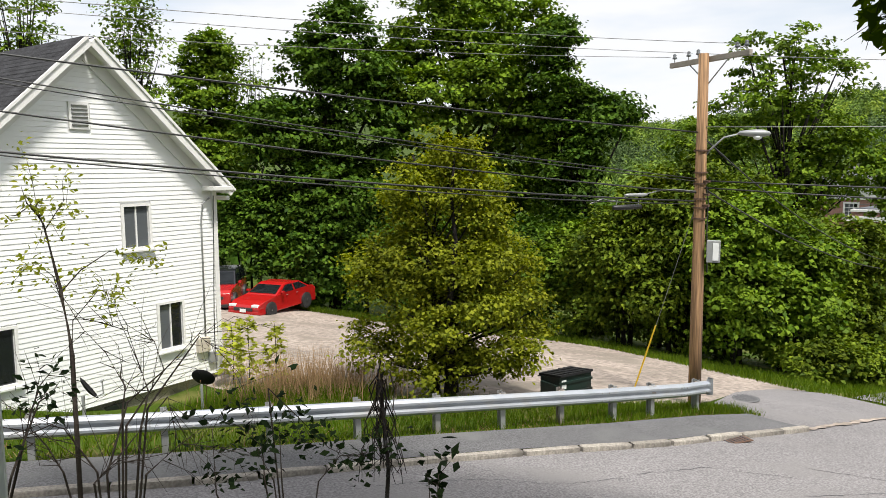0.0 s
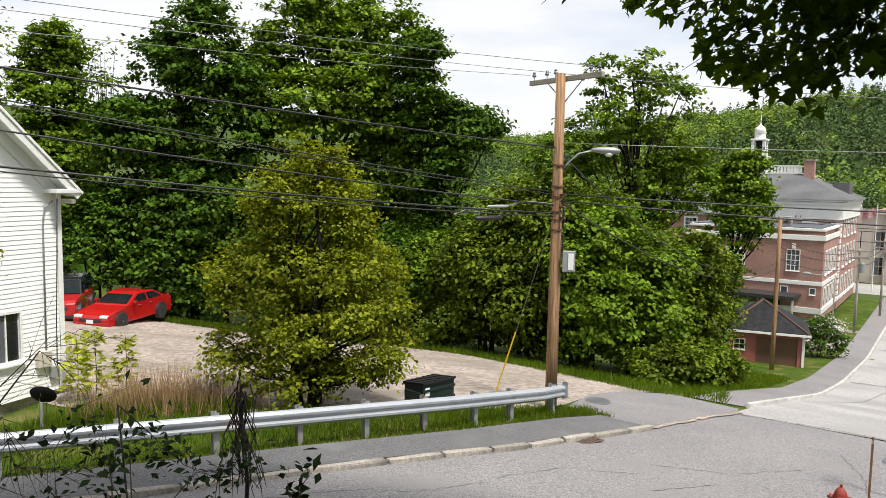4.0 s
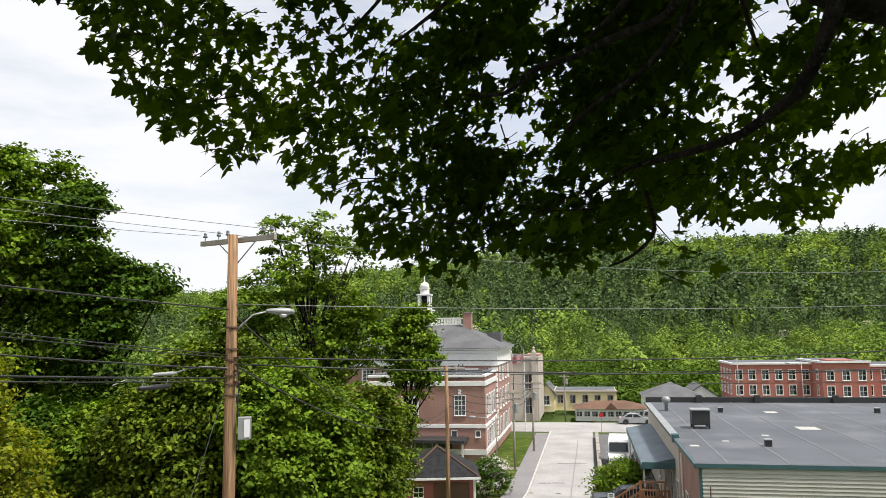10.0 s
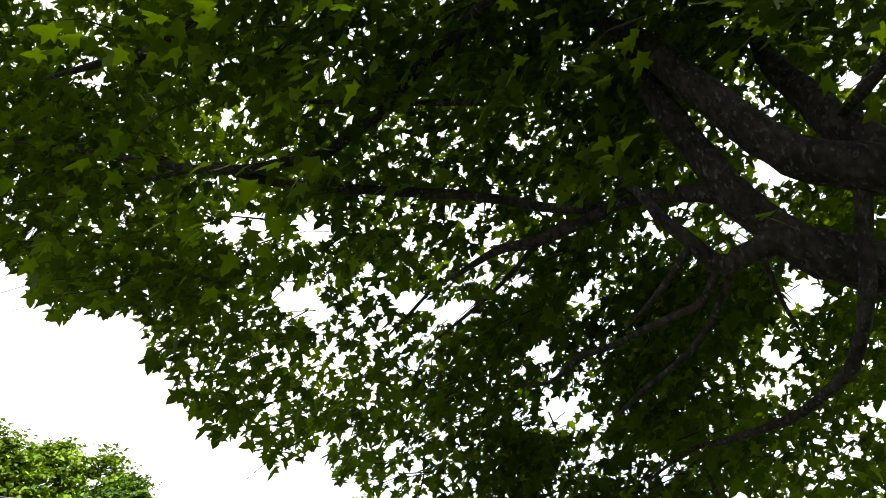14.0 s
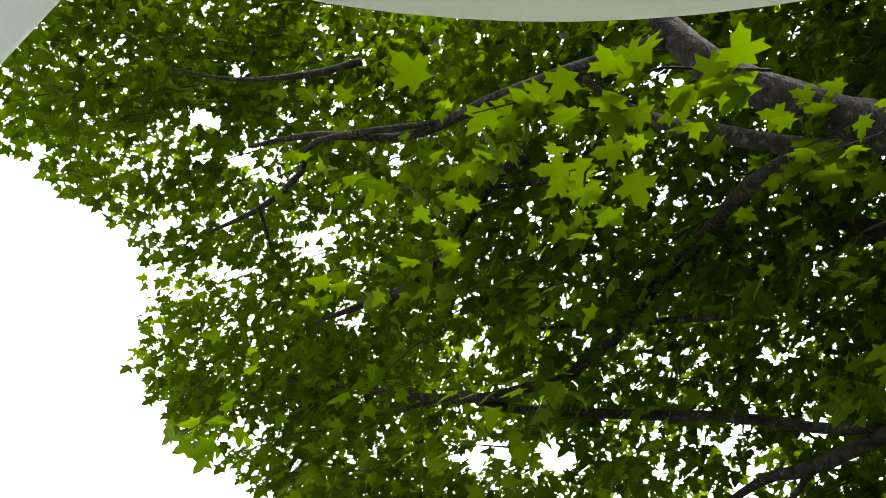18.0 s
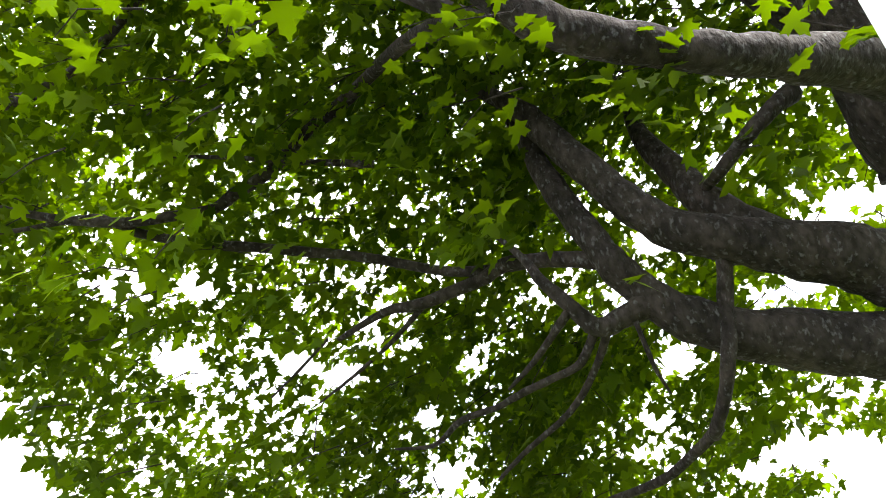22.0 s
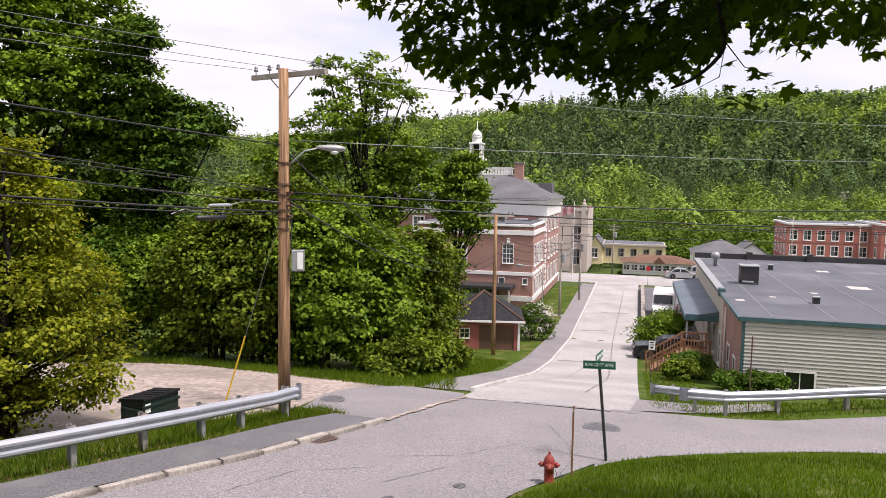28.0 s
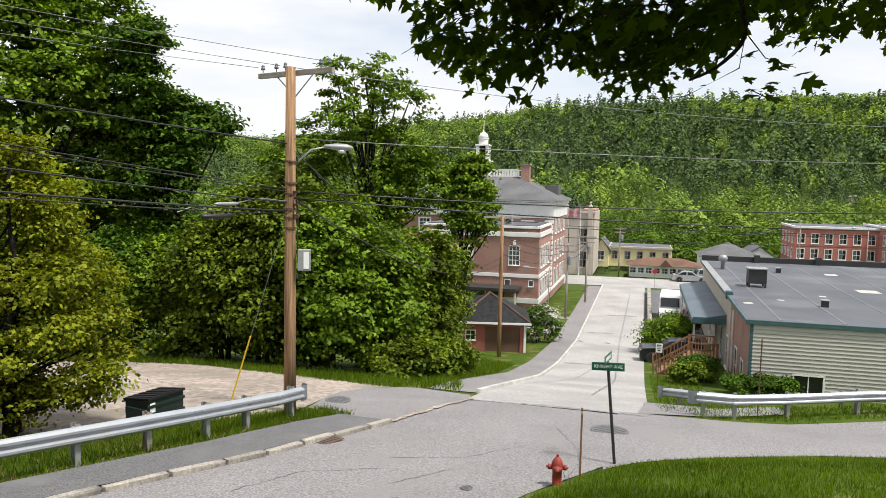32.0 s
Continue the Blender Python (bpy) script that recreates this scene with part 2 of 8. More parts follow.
M = {
    "asphalt": mat("asphalt", (0.238, 0.226, 0.228), (0.195, 0.186, 0.188), 0.95, 0.35, 34, 0.5, stain=(0.215, 0.205, 0.203), stain_scale=0.5, spec=0.25, grain=0.28),
    "asphalt_old": mat("asphalt_old", (0.39, 0.375, 0.365), (0.31, 0.298, 0.288), 0.92, 0.3, 12, 0.3, stain=(0.28, 0.27, 0.262), stain_scale=0.25, spec=0.25, grain=0.14),
    "asphalt_walk": mat("asphalt_walk", (0.150, 0.148, 0.152), (0.105, 0.104, 0.108), 0.95, 0.8, 40, 0.5, stain=(0.15, 0.15, 0.15), spec=0.25, grain=0.3),
    "asphalt_dark": mat("asphalt_dark", (0.07, 0.07, 0.075), (0.05, 0.05, 0.055), 0.9, 0.8, 70, 0.4),
    "concrete": mat("concrete", (0.34, 0.31, 0.265), (0.22, 0.20, 0.175), 0.9, 2.5, 30, 0.4, stain=(0.12, 0.11, 0.095), stain_scale=2.2, objvar=0.2, grain=0.2),
    "gravel": mat("gravel", (0.37, 0.31, 0.265), (0.27, 0.225, 0.19), 0.95, 0.35, 7, 0.9, stain=(0.22, 0.19, 0.155), stain_scale=0.7, grain=0.28),
    "turf": mat("turf", (0.065, 0.105, 0.010), (0.042, 0.072, 0.008), 0.95, 0.6, 25, 0.8, stain=(0.13, 0.13, 0.04), spec=0.1),
    "straw": mat("straw", (0.30, 0.24, 0.12), (0.18, 0.15, 0.06), 0.95, 0.9, 30, 0.6),
    "forest_floor": mat("forest_floor", (0.07, 0.10, 0.025), (0.045, 0.07, 0.018), 0.95, 0.02, 0.3, 0.2, spec=0.1),
    "siding": mat("siding", (0.86, 0.86, 0.855), (0.81, 0.815, 0.81), 0.5, 0.5, 8, 0.05),
    "white_paint": mat("white_paint", (0.80, 0.80, 0.78), (0.72, 0.71, 0.69), 0.5, 1.2, 20, 0.1),
    "porch_paint": mat("porch_paint", (0.80, 0.82, 0.87), (0.73, 0.75, 0.80), 0.5, 1.0, 30, 0.12),
    "shingle": mat("shingle", (0.040, 0.040, 0.044), (0.022, 0.022, 0.024), 0.95, 3.0, 40, 0.5, island=0.35, grain=0.35, spec=0.2),
    "slate": mat("slate", (0.13, 0.13, 0.135), (0.085, 0.085, 0.09), 0.85, 0.4, 12, 0.3, grain=0.15),
    "steel": mat("steel", (0.52, 0.55, 0.59), (0.38, 0.405, 0.44), 0.42, 1.5, 30, 0.08, metal=0.6, stain=(0.44, 0.44, 0.44), stain_scale=1.6),
    "steel_post": mat("steel_post", (0.42, 0.43, 0.44), (0.33, 0.33, 0.33), 0.5, 2, 30, 0.1, metal=0.5, stain=(0.3, 0.24, 0.2)),
    "pole_wood": mat("pole_wood", (0.40, 0.235, 0.115), (0.25, 0.145, 0.075), 0.85, 2.5, 14, 0.6, stretch=(4, 4, 0.12), stain=(0.13, 0.08, 0.045), stain_scale=3.0, grain=0.35),
    "old_wood": mat("old_wood", (0.42, 0.38, 0.33), (0.28, 0.25, 0.21), 0.85, 2.5, 30, 0.4),
    "deck_wood": mat("deck_wood", (0.26, 0.13, 0.06), (0.17, 0.085, 0.04), 0.8, 2, 30, 0.4, objvar=0.2),
    "bark": mat("bark", (0.027, 0.022, 0.020), (0.012, 0.010, 0.0095), 0.95, 5, 30, 1.0, stretch=(1, 1, 0.6), stain=(0.062, 0.064, 0.066), stain_scale=38.0, spec=0.12, stain_at=(0.57, 0.74), grain=0.4),
    "dead_twig": mat("dead_twig", (0.075, 0.062, 0.052), (0.035, 0.028, 0.024), 0.95, 4, 40, 0.4, spec=0.1),
    "black_metal": mat("black_metal", (0.02, 0.02, 0.022), (0.03, 0.03, 0.03), 0.5, 2, 20, 0.05),
    "cable": mat("cable", (0.012, 0.012, 0.013), (0.02, 0.02, 0.02), 0.5, 2, 20, 0.0),
    "alu_cable": mat("alu_cable", (0.24, 0.24, 0.235), (0.18, 0.18, 0.18), 0.5, 2, 20, 0.0, metal=0.4),
    "porcelain": mat("porcelain", (0.16, 0.17, 0.18), (0.10, 0.11, 0.12), 0.25, 2, 20, 0.0),
    "grey_metal": mat("grey_metal", (0.36, 0.37, 0.37), (0.28, 0.29, 0.29), 0.45, 2, 20, 0.05, metal=0.3),
    "lamp_lens": mat("lamp_lens", (0.75, 0.77, 0.76), (0.68, 0.7, 0.7), 0.2, 2, 20, 0.0),
    "green_steel": mat("green_steel", (0.005, 0.022, 0.016), (0.008, 0.016, 0.013), 0.5, 2, 25, 0.1, stain=(0.02, 0.018, 0.014), stain_scale=2.2),
    "black_lid": mat("black_lid", (0.010, 0.010, 0.011), (0.016, 0.016, 0.016), 0.8, 2, 25, 0.1, spec=0.2),
    "yellow_guard": mat("yellow_guard", (0.75, 0.50, 0.02), (0.65, 0.42, 0.02), 0.5, 2, 20, 0.0),
    "red_car": mat("red_car", (0.40, 0.010, 0.010), (0.36, 0.008, 0.009), 0.2, 0.6, 300, 0.0, spec=0.6),
    "tyre": mat("tyre", (0.015, 0.015, 0.015), (0.025, 0.025, 0.025), 0.85, 4, 40, 0.2),
    "rim": mat("rim", (0.55, 0.55, 0.56), (0.45, 0.45, 0.46), 0.3, 4, 20, 0.0, metal=0.8),
    "glass": glass_mat("glass"),
    "pane": glass_mat("pane", (0.10, 0.11, 0.12), 0.08),
    "dark_pane": glass_mat("dark_pane", (0.012, 0.014, 0.016), 0.06),
    "brick": mat("brick", (0.37, 0.215, 0.175), (0.29, 0.16, 0.13), 0.9, 0.6, 9, 0.3, objvar=0.1, grain=0.12),
    "brick_red": mat("brick_red", (0.47, 0.175, 0.135), (0.40, 0.145, 0.11), 0.9, 0.3, 9, 0.2, grain=0.1),
    "limestone": mat("limestone", (0.50, 0.45, 0.39), (0.42, 0.37, 0.32), 0.9, 0.5, 10, 0.2),
    "yellow_paint": mat("yellow_paint", (0.80, 0.71, 0.43), (0.72, 0.63, 0.37), 0.6, 0.5, 10, 0.05),
    "brown_roof": mat("brown_roof", (0.16, 0.085, 0.05), (0.11, 0.06, 0.04), 0.9, 0.7, 12, 0.2),
    "membrane": mat("membrane", (0.10, 0.107, 0.122), (0.072, 0.078, 0.09), 0.75, 0.25, 6, 0.1, stain=(0.14, 0.147, 0.16), stain_scale=0.2),
    "membrane_seam": mat("membrane_seam", (0.15, 0.155, 0.165), (0.12, 0.125, 0.135), 0.7, 0.5, 6, 0.05),
    "beige_siding": mat("beige_siding", (0.45, 0.435, 0.39), (0.39, 0.38, 0.335), 0.55, 0.4, 8, 0.05),
    "teal_trim": mat("teal_trim", (0.05, 0.12, 0.13), (0.04, 0.09, 0.10), 0.5, 2, 20, 0.0),
    # pale blue-grey picked for the light it throws up, floor never in view
    "porch_floor": mat("porch_floor", (0.46, 0.48, 0.52), (0.38, 0.40, 0.43), 0.6, 1.2, 20, 0.1),
    "kerb_light": mat("kerb_light", (0.52, 0.50, 0.47), (0.40, 0.385, 0.36), 0.9, 2.0, 25, 0.3, objvar=0.1, grain=0.15),
    "blue_roof": mat("blue_roof", (0.12, 0.15, 0.18), (0.09, 0.115, 0.14), 0.6, 0.6, 20, 0.05),
    "stucco": mat("stucco", (0.55, 0.50, 0.42), (0.47, 0.42, 0.36), 0.9, 0.6, 15, 0.2),
    "garage_red": mat("garage_red", (0.36, 0.11, 0.09), (0.28, 0.085, 0.07), 0.7, 1, 15, 0.1),
    "hydrant_red": mat("hydrant_red", (0.30, 0.035, 0.022), (0.22, 0.028, 0.02), 0.6, 5, 40, 0.2, stain=(0.12, 0.03, 0.02), stain_scale=6),
    "sign_green": mat("sign_green", (0.005, 0.11, 0.065), (0.005, 0.09, 0.055), 0.35, 2, 20, 0.0),
    "sign_white": mat("sign_white", (0.78, 0.79, 0.78), (0.72, 0.73, 0.72), 0.4, 2, 20, 0.0),
    "sign_red": mat("sign_red", (0.50, 0.02, 0.02), (0.45, 0.02, 0.02), 0.4, 2, 20, 0.0),
    "ink": mat("ink", (0.02, 0.02, 0.02), (0.03, 0.03, 0.03), 0.6, 2, 20, 0.0),
    "rust": mat("rust", (0.14, 0.08, 0.05), (0.09, 0.05, 0.035), 0.85, 6, 40, 0.4),
    "flag": mat("flag", (0.55, 0.12, 0.14), (0.65, 0.55, 0.55), 0.8, 3, 20, 0.0),
    "white_car": mat("white_car", (0.78, 0.78, 0.78), (0.72, 0.72, 0.73), 0.25, 0.5, 20, 0.0),
    "dark_car": mat("dark_car", (0.012, 0.013, 0.016), (0.016, 0.017, 0.02), 0.2, 0.5, 20, 0.0),
    "silver_car": mat("silver_car", (0.42, 0.44, 0.45), (0.38, 0.40, 0.41), 0.28, 0.5, 20, 0.0, metal=0.4),
    "maroon_car": mat("maroon_car", (0.20, 0.012, 0.02), (0.17, 0.01, 0.018), 0.22, 0.5, 20, 0.0),
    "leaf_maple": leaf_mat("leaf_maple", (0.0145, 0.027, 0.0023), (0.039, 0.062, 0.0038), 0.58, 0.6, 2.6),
    "leaf_dark": leaf_mat("leaf_dark", (0.023, 0.056, 0.007), (0.085, 0.150, 0.014), 0.12, 0.5, patch=0.7, swing=0.45),
    "leaf_mid": leaf_mat("leaf_mid", (0.045, 0.092, 0.008), (0.165, 0.245, 0.019), 0.15, 0.5, patch=0.7, swing=0.45),
    "leaf_light": leaf_mat("leaf_light", (0.033, 0.062, 0.006), (0.14, 0.185, 0.015), 0.14, 0.5, patch=0.7, swing=0.45),
    "leaf_yellow": leaf_mat("leaf_yellow", (0.068, 0.094, 0.008), (0.28, 0.30, 0.024), 0.3, 0.5),
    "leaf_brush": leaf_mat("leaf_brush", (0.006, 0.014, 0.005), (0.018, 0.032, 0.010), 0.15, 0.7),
    "leaf_willow": leaf_mat("leaf_willow", (0.16, 0.19, 0.02), (0.38, 0.40, 0.06), 0.45, 0.5),
    "leaf_far": leaf_mat("leaf_far", (0.110, 0.177, 0.034), (0.180, 0.255, 0.049), 0.2, 0.8, patch=0.06, swing=0.4),
    "leaf_fresh": leaf_mat("leaf_fresh", (0.169, 0.244, 0.041), (0.249, 0.324, 0.055), 0.2, 0.8, patch=0.06, swing=0.3),
    "leaf_deep": leaf_mat("leaf_deep", (0.064, 0.111, 0.027), (0.111, 0.165, 0.041), 0.2, 0.8, patch=0.06, swing=0.3),
    "leaf_valley": leaf_mat("leaf_valley", (0.046, 0.085, 0.010), (0.077, 0.128, 0.014), 0.16, 0.6, patch=0.11, swing=0.5),
    "leaf_pine": leaf_mat("leaf_pine", (0.065, 0.106, 0.041), (0.097, 0.142, 0.055), 0.12, 0.8, patch=0.09, swing=0.45),
    "leaf_pale": leaf_mat("leaf_pale", (0.27, 0.30, 0.17), (0.36, 0.38, 0.25), 0.2, 0.8),
    "blossom": leaf_mat("blossom", (0.55, 0.50, 0.52), (0.70, 0.66, 0.66), 0.3, 0.6),
    "grass": leaf_mat("grass", (0.042, 0.088, 0.005), (0.125, 0.175, 0.014), 0.35, 0.5),
    "dry_stem": leaf_mat("dry_stem", (0.20, 0.13, 0.07), (0.33, 0.22, 0.12), 0.1, 0.8),
}


# ---- builders ----
def mesh_of(name, verts, faces, material=None, smooth=False):
    me = bpy.data.meshes.new(name)
    verts, faces = np.asarray(verts, dtype=np.float32), np.asarray(faces, dtype=np.int32)
    k = faces.shape[1]
    me.vertices.add(len(verts))
    me.vertices.foreach_set("co", verts.ravel())
    me.loops.add(faces.size)
    me.loops.foreach_set("vertex_index", faces.ravel())
    me.polygons.add(len(faces))
    me.polygons.foreach_set("loop_start", np.arange(0, faces.size, k, dtype=np.int32))
    me.update(calc_edges=True)
    me.validate()
    if material:
        me.materials.append(material)
    if smooth:
        me.polygons.foreach_set("use_smooth", np.ones(len(faces), dtype=bool))
    return me


def thing(name, label, category, loc=(0, 0, 0), rz=0.0, group="", kind=""):
    e = tagged(new(name), label, category, group, kind)
    e.matrix_basis = pose(loc[0], loc[1], loc[2], 0, 0, rz)
    e.empty_display_size = 0.3
    return e


def part(name, bm, material, parent=None, label="", smooth=False):
    """Links a bmesh (or a mesh) as one mesh object, under a thing or a part."""
    if isinstance(bm, bpy.types.Mesh):
        me = bm
    else:
        me = bpy.data.meshes.new(name)
        bmesh.ops.recalc_face_normals(bm, faces=bm.faces)
        bm.to_mesh(me)
        bm.free()
        if material:
            me.materials.append(M[material] if isinstance(material, str) else material)
        if smooth:
            for f in me.polygons:
                f.use_smooth = True
    ob = new(name, me)
    if parent is not None:
        ob.parent = parent
    if label:
        ob["label"] = label
    return ob


def box(sx, sy, sz, x=0, y=0, z=0, bevel=0.0, m=None, bm=None):
    """A box of that size with its centre at x, y, z, its edges rounded by bevel."""
    bm = bm or bmesh.new()
    t = Matrix.Translation((x, y, z)) @ Matrix.Diagonal((sx, sy, sz, 1))
    r = bmesh.ops.create_cube(bm, size=1.0, matrix=(m @ t) if m else t)
    if bevel:
        es = list({e for v in r["verts"] for e in v.link_edges})
        bmesh.ops.bevel(bm, geom=es, offset=bevel, segments=2, affect="EDGES", profile=0.6)
    return bm


def rod(p, q, r, r2=None, n=8, bm=None):
    """A straight tapered rod from p to q."""
    bm = bm or bmesh.new()
    p, q = Vector(p), Vector(q)
    d = q - p
    m = Matrix.Translation((p + q) / 2) @ d.to_track_quat("Z", "Y").to_matrix().to_4x4()
    bmesh.ops.create_cone(bm, cap_ends=True, segments=n, radius1=r, radius2=r if r2 is None else r2, depth=d.length, matrix=m)
    return bm


def tube(pts, radii, n=8, bm=None):
    """A bent tapered tube through the points."""
    bm = bm or bmesh.new()
    pts = [Vector(p) for p in pts]
    if not isinstance(radii, (list, tuple)):
        radii = [radii] * len(pts)
    rings, ref = [], Vector((0.31, 0.17, 0.93))
    for i, p in enumerate(pts):
        d = (pts[min(i + 1, len(pts) - 1)] - pts[max(i - 1, 0)]).normalized()
        a = d.cross(ref)
        a = (d.cross(Vector((1, 0, 0))) if a.length < 0.05 else a).normalized()
        b = d.cross(a)
        ref = ref if abs(d.dot(ref)) < 0.95 else Vector((0.8, -0.5, 0.2))
        rings.append([bm.verts.new(p + radii[i] * (math.cos(2 * math.pi * k / n) * a + math.sin(2 * math.pi * k / n) * b)) for k in range(n)])
    for r0, r1 in zip(rings, rings[1:]):
        off = min(range(n), key=lambda o: (r1[o].co - r0[0].co).length)
        for k in range(n):
            bm.faces.new((r0[k], r0[(k + 1) % n], r1[(k + 1 + off) % n], r1[(k + off) % n]))
    bm.faces.new(rings[0][::-1])
    bm.faces.new(rings[-1])
    return bm


def lathe(profile, n=16, bm=None, m=None):
    """A turned body from (radius, height) pairs."""
    bm = bm or bmesh.new()
    rings = []
    for r, h in profile:
        ring = []
        for k in range(n):
            v = Vector((max(r, 0.0005) * math.cos(2 * math.pi * k / n), max(r, 0.0005) * math.sin(2 * math.pi * k / n), h))
            ring.append(bm.verts.new(m @ v if m else v))
        rings.append(ring)
    for a, b in zip(rings, rings[1:]):
        for k in range(n):
            bm.faces.new((a[k], a[(k + 1) % n], b[(k + 1) % n], b[k]))
    bm.faces.new(rings[0][::-1])
    bm.faces.new(rings[-1])
    return bm


def prism(outline, depth, m=None, bm=None):
    """An outline in the xz plane pushed back along y by depth."""
    bm = bm or bmesh.new()
    f = [bm.verts.new((m @ Vector((x, 0, z))) if m else (x, 0, z)) for x, z in outline]
    b = [bm.verts.new((m @ Vector((x, depth, z))) if m else (x, depth, z)) for x, z in outline]
    k = len(outline)
    bm.faces.new(f)
    bm.faces.new(b[::-1])
    for i in range(k):
        bm.faces.new((f[i], b[i], b[(i + 1) % k], f[(i + 1) % k]))
    return bm


def copies(ob, places, parent=None):
    """More objects on ob's mesh, at the matrices given."""
    for m in places:
        c = ob.copy()
        scene.collection.objects.link(c)
        c.parent = parent or ob.parent
        c.matrix_basis = m


def words(text, size, material, parent, m, name="lettering", depth=0.003):
    cu = bpy.data.curves.new(name, "FONT")
    cu.body, cu.size, cu.align_x, cu.align_y, cu.extrude = text, size, "CENTER", "CENTER", depth
    tmp = bpy.data.objects.new(name, cu)
    scene.collection.objects.link(tmp)
    dg = bpy.context.evaluated_depsgraph_get()
    me = bpy.data.meshes.new_from_object(tmp.evaluated_get(dg))
    bpy.data.objects.remove(tmp)
    me.materials.clear()
    me.materials.append(M[material])
    ob = new(name, me)
    ob.parent, ob.matrix_basis = parent, m
    return ob

# ---- the lie of the land: the eye is at the origin, the street falls away along U ----
UX, UY = 0.712, 0.702
S_AT = [-1000, 0, 10, 13, 19, 23.4, 38, 46, 60, 75, 108, 135, 5000]
Z_AT = [-4.1, -4.1, -5.1, -5.4, -6.1, -6.9, -10.0, -11.2, -12.5, -12.6, -12.6, -18, -18]
AZ_AT = [-180, -120, -105, -90, -75, -62, -55, -46, -44, -40, -37, -32, -20, 0, 30, 60, 90, 120, 180]
RB_AT = [60, 60, 40, 24, 20.5, 18.9, 17.2, 15.2, 14.6, 12.9, 11.9, 10.0, 7.8, 6.4, 6.2, 7.5, 13, 60, 60]


def zroad(x, y):
    return np.interp(np.asarray(x) * UX + np.asarray(y) * UY, S_AT, Z_AT)


def zg(x, y):
    """Height of the ground: the falling street level, the bank up to the eye, the valley and the wooded hills."""
    x, y = np.asarray(x, float), np.asarray(y, float)
    base = zroad(x, y) - 0.75 * np.exp(-((x + 7.0) ** 2 + (y - 16.4) ** 2) / 8.0)
    base = base - 0.62 * np.clip((y - 19) / 12, 0, 1) * np.clip((6 - x) / 8, 0, 1)
    # the side street stays level where the main street falls away
    along, out = (x - 17.8) * 0.935 - (y - 13.8) * 0.355, (x - 17.8) * 0.355 + (y - 13.8) * 0.935
    lev = np.clip(along / 3.0 + 0.6, 0, 1) * np.clip((2.2 - out) / 1.3, 0, 1) * np.clip((out + 9) / 3, 0, 1)
    base = base * (1 - lev) + np.maximum(base, -6.70) * lev
    r = np.hypot(x, y) + 1e-6
    az = np.degrees(np.arctan2(-x, y))
    rb = np.interp(az, AZ_AT, RB_AT)
    zb = zroad(x / r * rb, y / r * rb)
    f = np.clip((rb - r) / (rb - 2.5), 0, 1)
    base = np.where(r < rb, zb + (-1.65 - zb) * f, base)
    # hills on the far side of the valley
    foot = np.interp(az, [-180, -110, -75, -50, -40, -30, -20, 0, 40, 180], [260, 250, 215, 215, 240, 330, 420, 320, 300, 300])
    top = np.interp(az, [-180, -110, -75, -60, -45, -38, -33, -29, -24, -16, 0, 40, 180], [70, 70, 63, 68, 69.5, 67, 61, 59, 52, 38, 60, 60, 80])
    rise = np.clip((r - foot) / 520.0, 0, 1)
    rise = rise * rise * (3 - 2 * rise)
    return np.where(r > foot, base + (top - base) * rise, base)


def zz(x, y):
    return float(zg(x, y))


def sheet(name, left, right, n, m, off, material, label, category, ramp=0):
    """A sheet that lies on the ground between two lines of points."""
    def along(line, k):
        line = np.array(line, float)
        d = np.r_[0, np.cumsum(np.hypot(*np.diff(line, axis=0).T))]
        q = np.linspace(0, d[-1], k + 1)
        return np.c_[np.interp(q, d, line[:, 0]), np.interp(q, d, line[:, 1])]
    a, b = along(left, n), along(right, n)
    w = np.linspace(0, 1, m + 1)[None, :, None]
    p = a[:, None] * (1 - w) + b[:, None] * w
    lift = np.full(n + 1, off)
    if ramp:
        lift[:ramp] = np.linspace(0.03, off, ramp, endpoint=False)
    z = zg(p[..., 0], p[..., 1]) + lift[:, None]
    v = np.dstack([p, z]).reshape(-1, 3)
    i = np.arange((n + 1) * (m + 1)).reshape(n + 1, m + 1)
    f = np.stack([i[:-1, :-1], i[1:, :-1], i[1:, 1:], i[:-1, 1:]], -1).reshape(-1, 4)
    me = mesh_of(name, v, f, M[material], True)
    if len(f) and me.polygons[0].normal.z < 0:
        me.flip_normals()
    return tagged(new(name, me), label, category, kind="structure")


def lane(s, l):
    """A point s metres down the street and l metres to the right of its right-hand edge."""
    return (s * UX + l * UY, s * UY - l * UX)


# the ground itself, one sheet to the horizon
_g = np.r_[-2500, -1500, -1000, np.arange(-700, -60, 25), np.arange(-60, -12, 4), np.arange(-12, 0, 1.0), np.arange(0, 24, 0.5), np.arange(24, 30, 1.0), np.arange(30, 110, 1.5),
           np.arange(110, 800, 20), 850, 1000, 1500, 2500]
_X, _Y = np.meshgrid(_g, _g, indexing="ij")
_Z = zg(_X, _Y)
_i = np.arange(len(_g) ** 2).reshape(len(_g), -1)
_f = np.stack([_i[:-1, :-1], _i[1:, :-1], _i[1:, 1:], _i[:-1, 1:]], -1).reshape(-1, 4)
_me = mesh_of("ground", np.c_[_X.ravel(), _Y.ravel(), _Z.ravel()], _f, M["turf"], True)
_me.materials.append(M["forest_floor"])
_far = np.hypot(_X, _Y)[:-1, :-1].ravel() > 70
_me.polygons.foreach_set("material_index", _far.astype(np.int32))
tagged(new("ground", _me), "grassy ground falling from the bank to the valley and wooded hills", "ground", kind="structure")

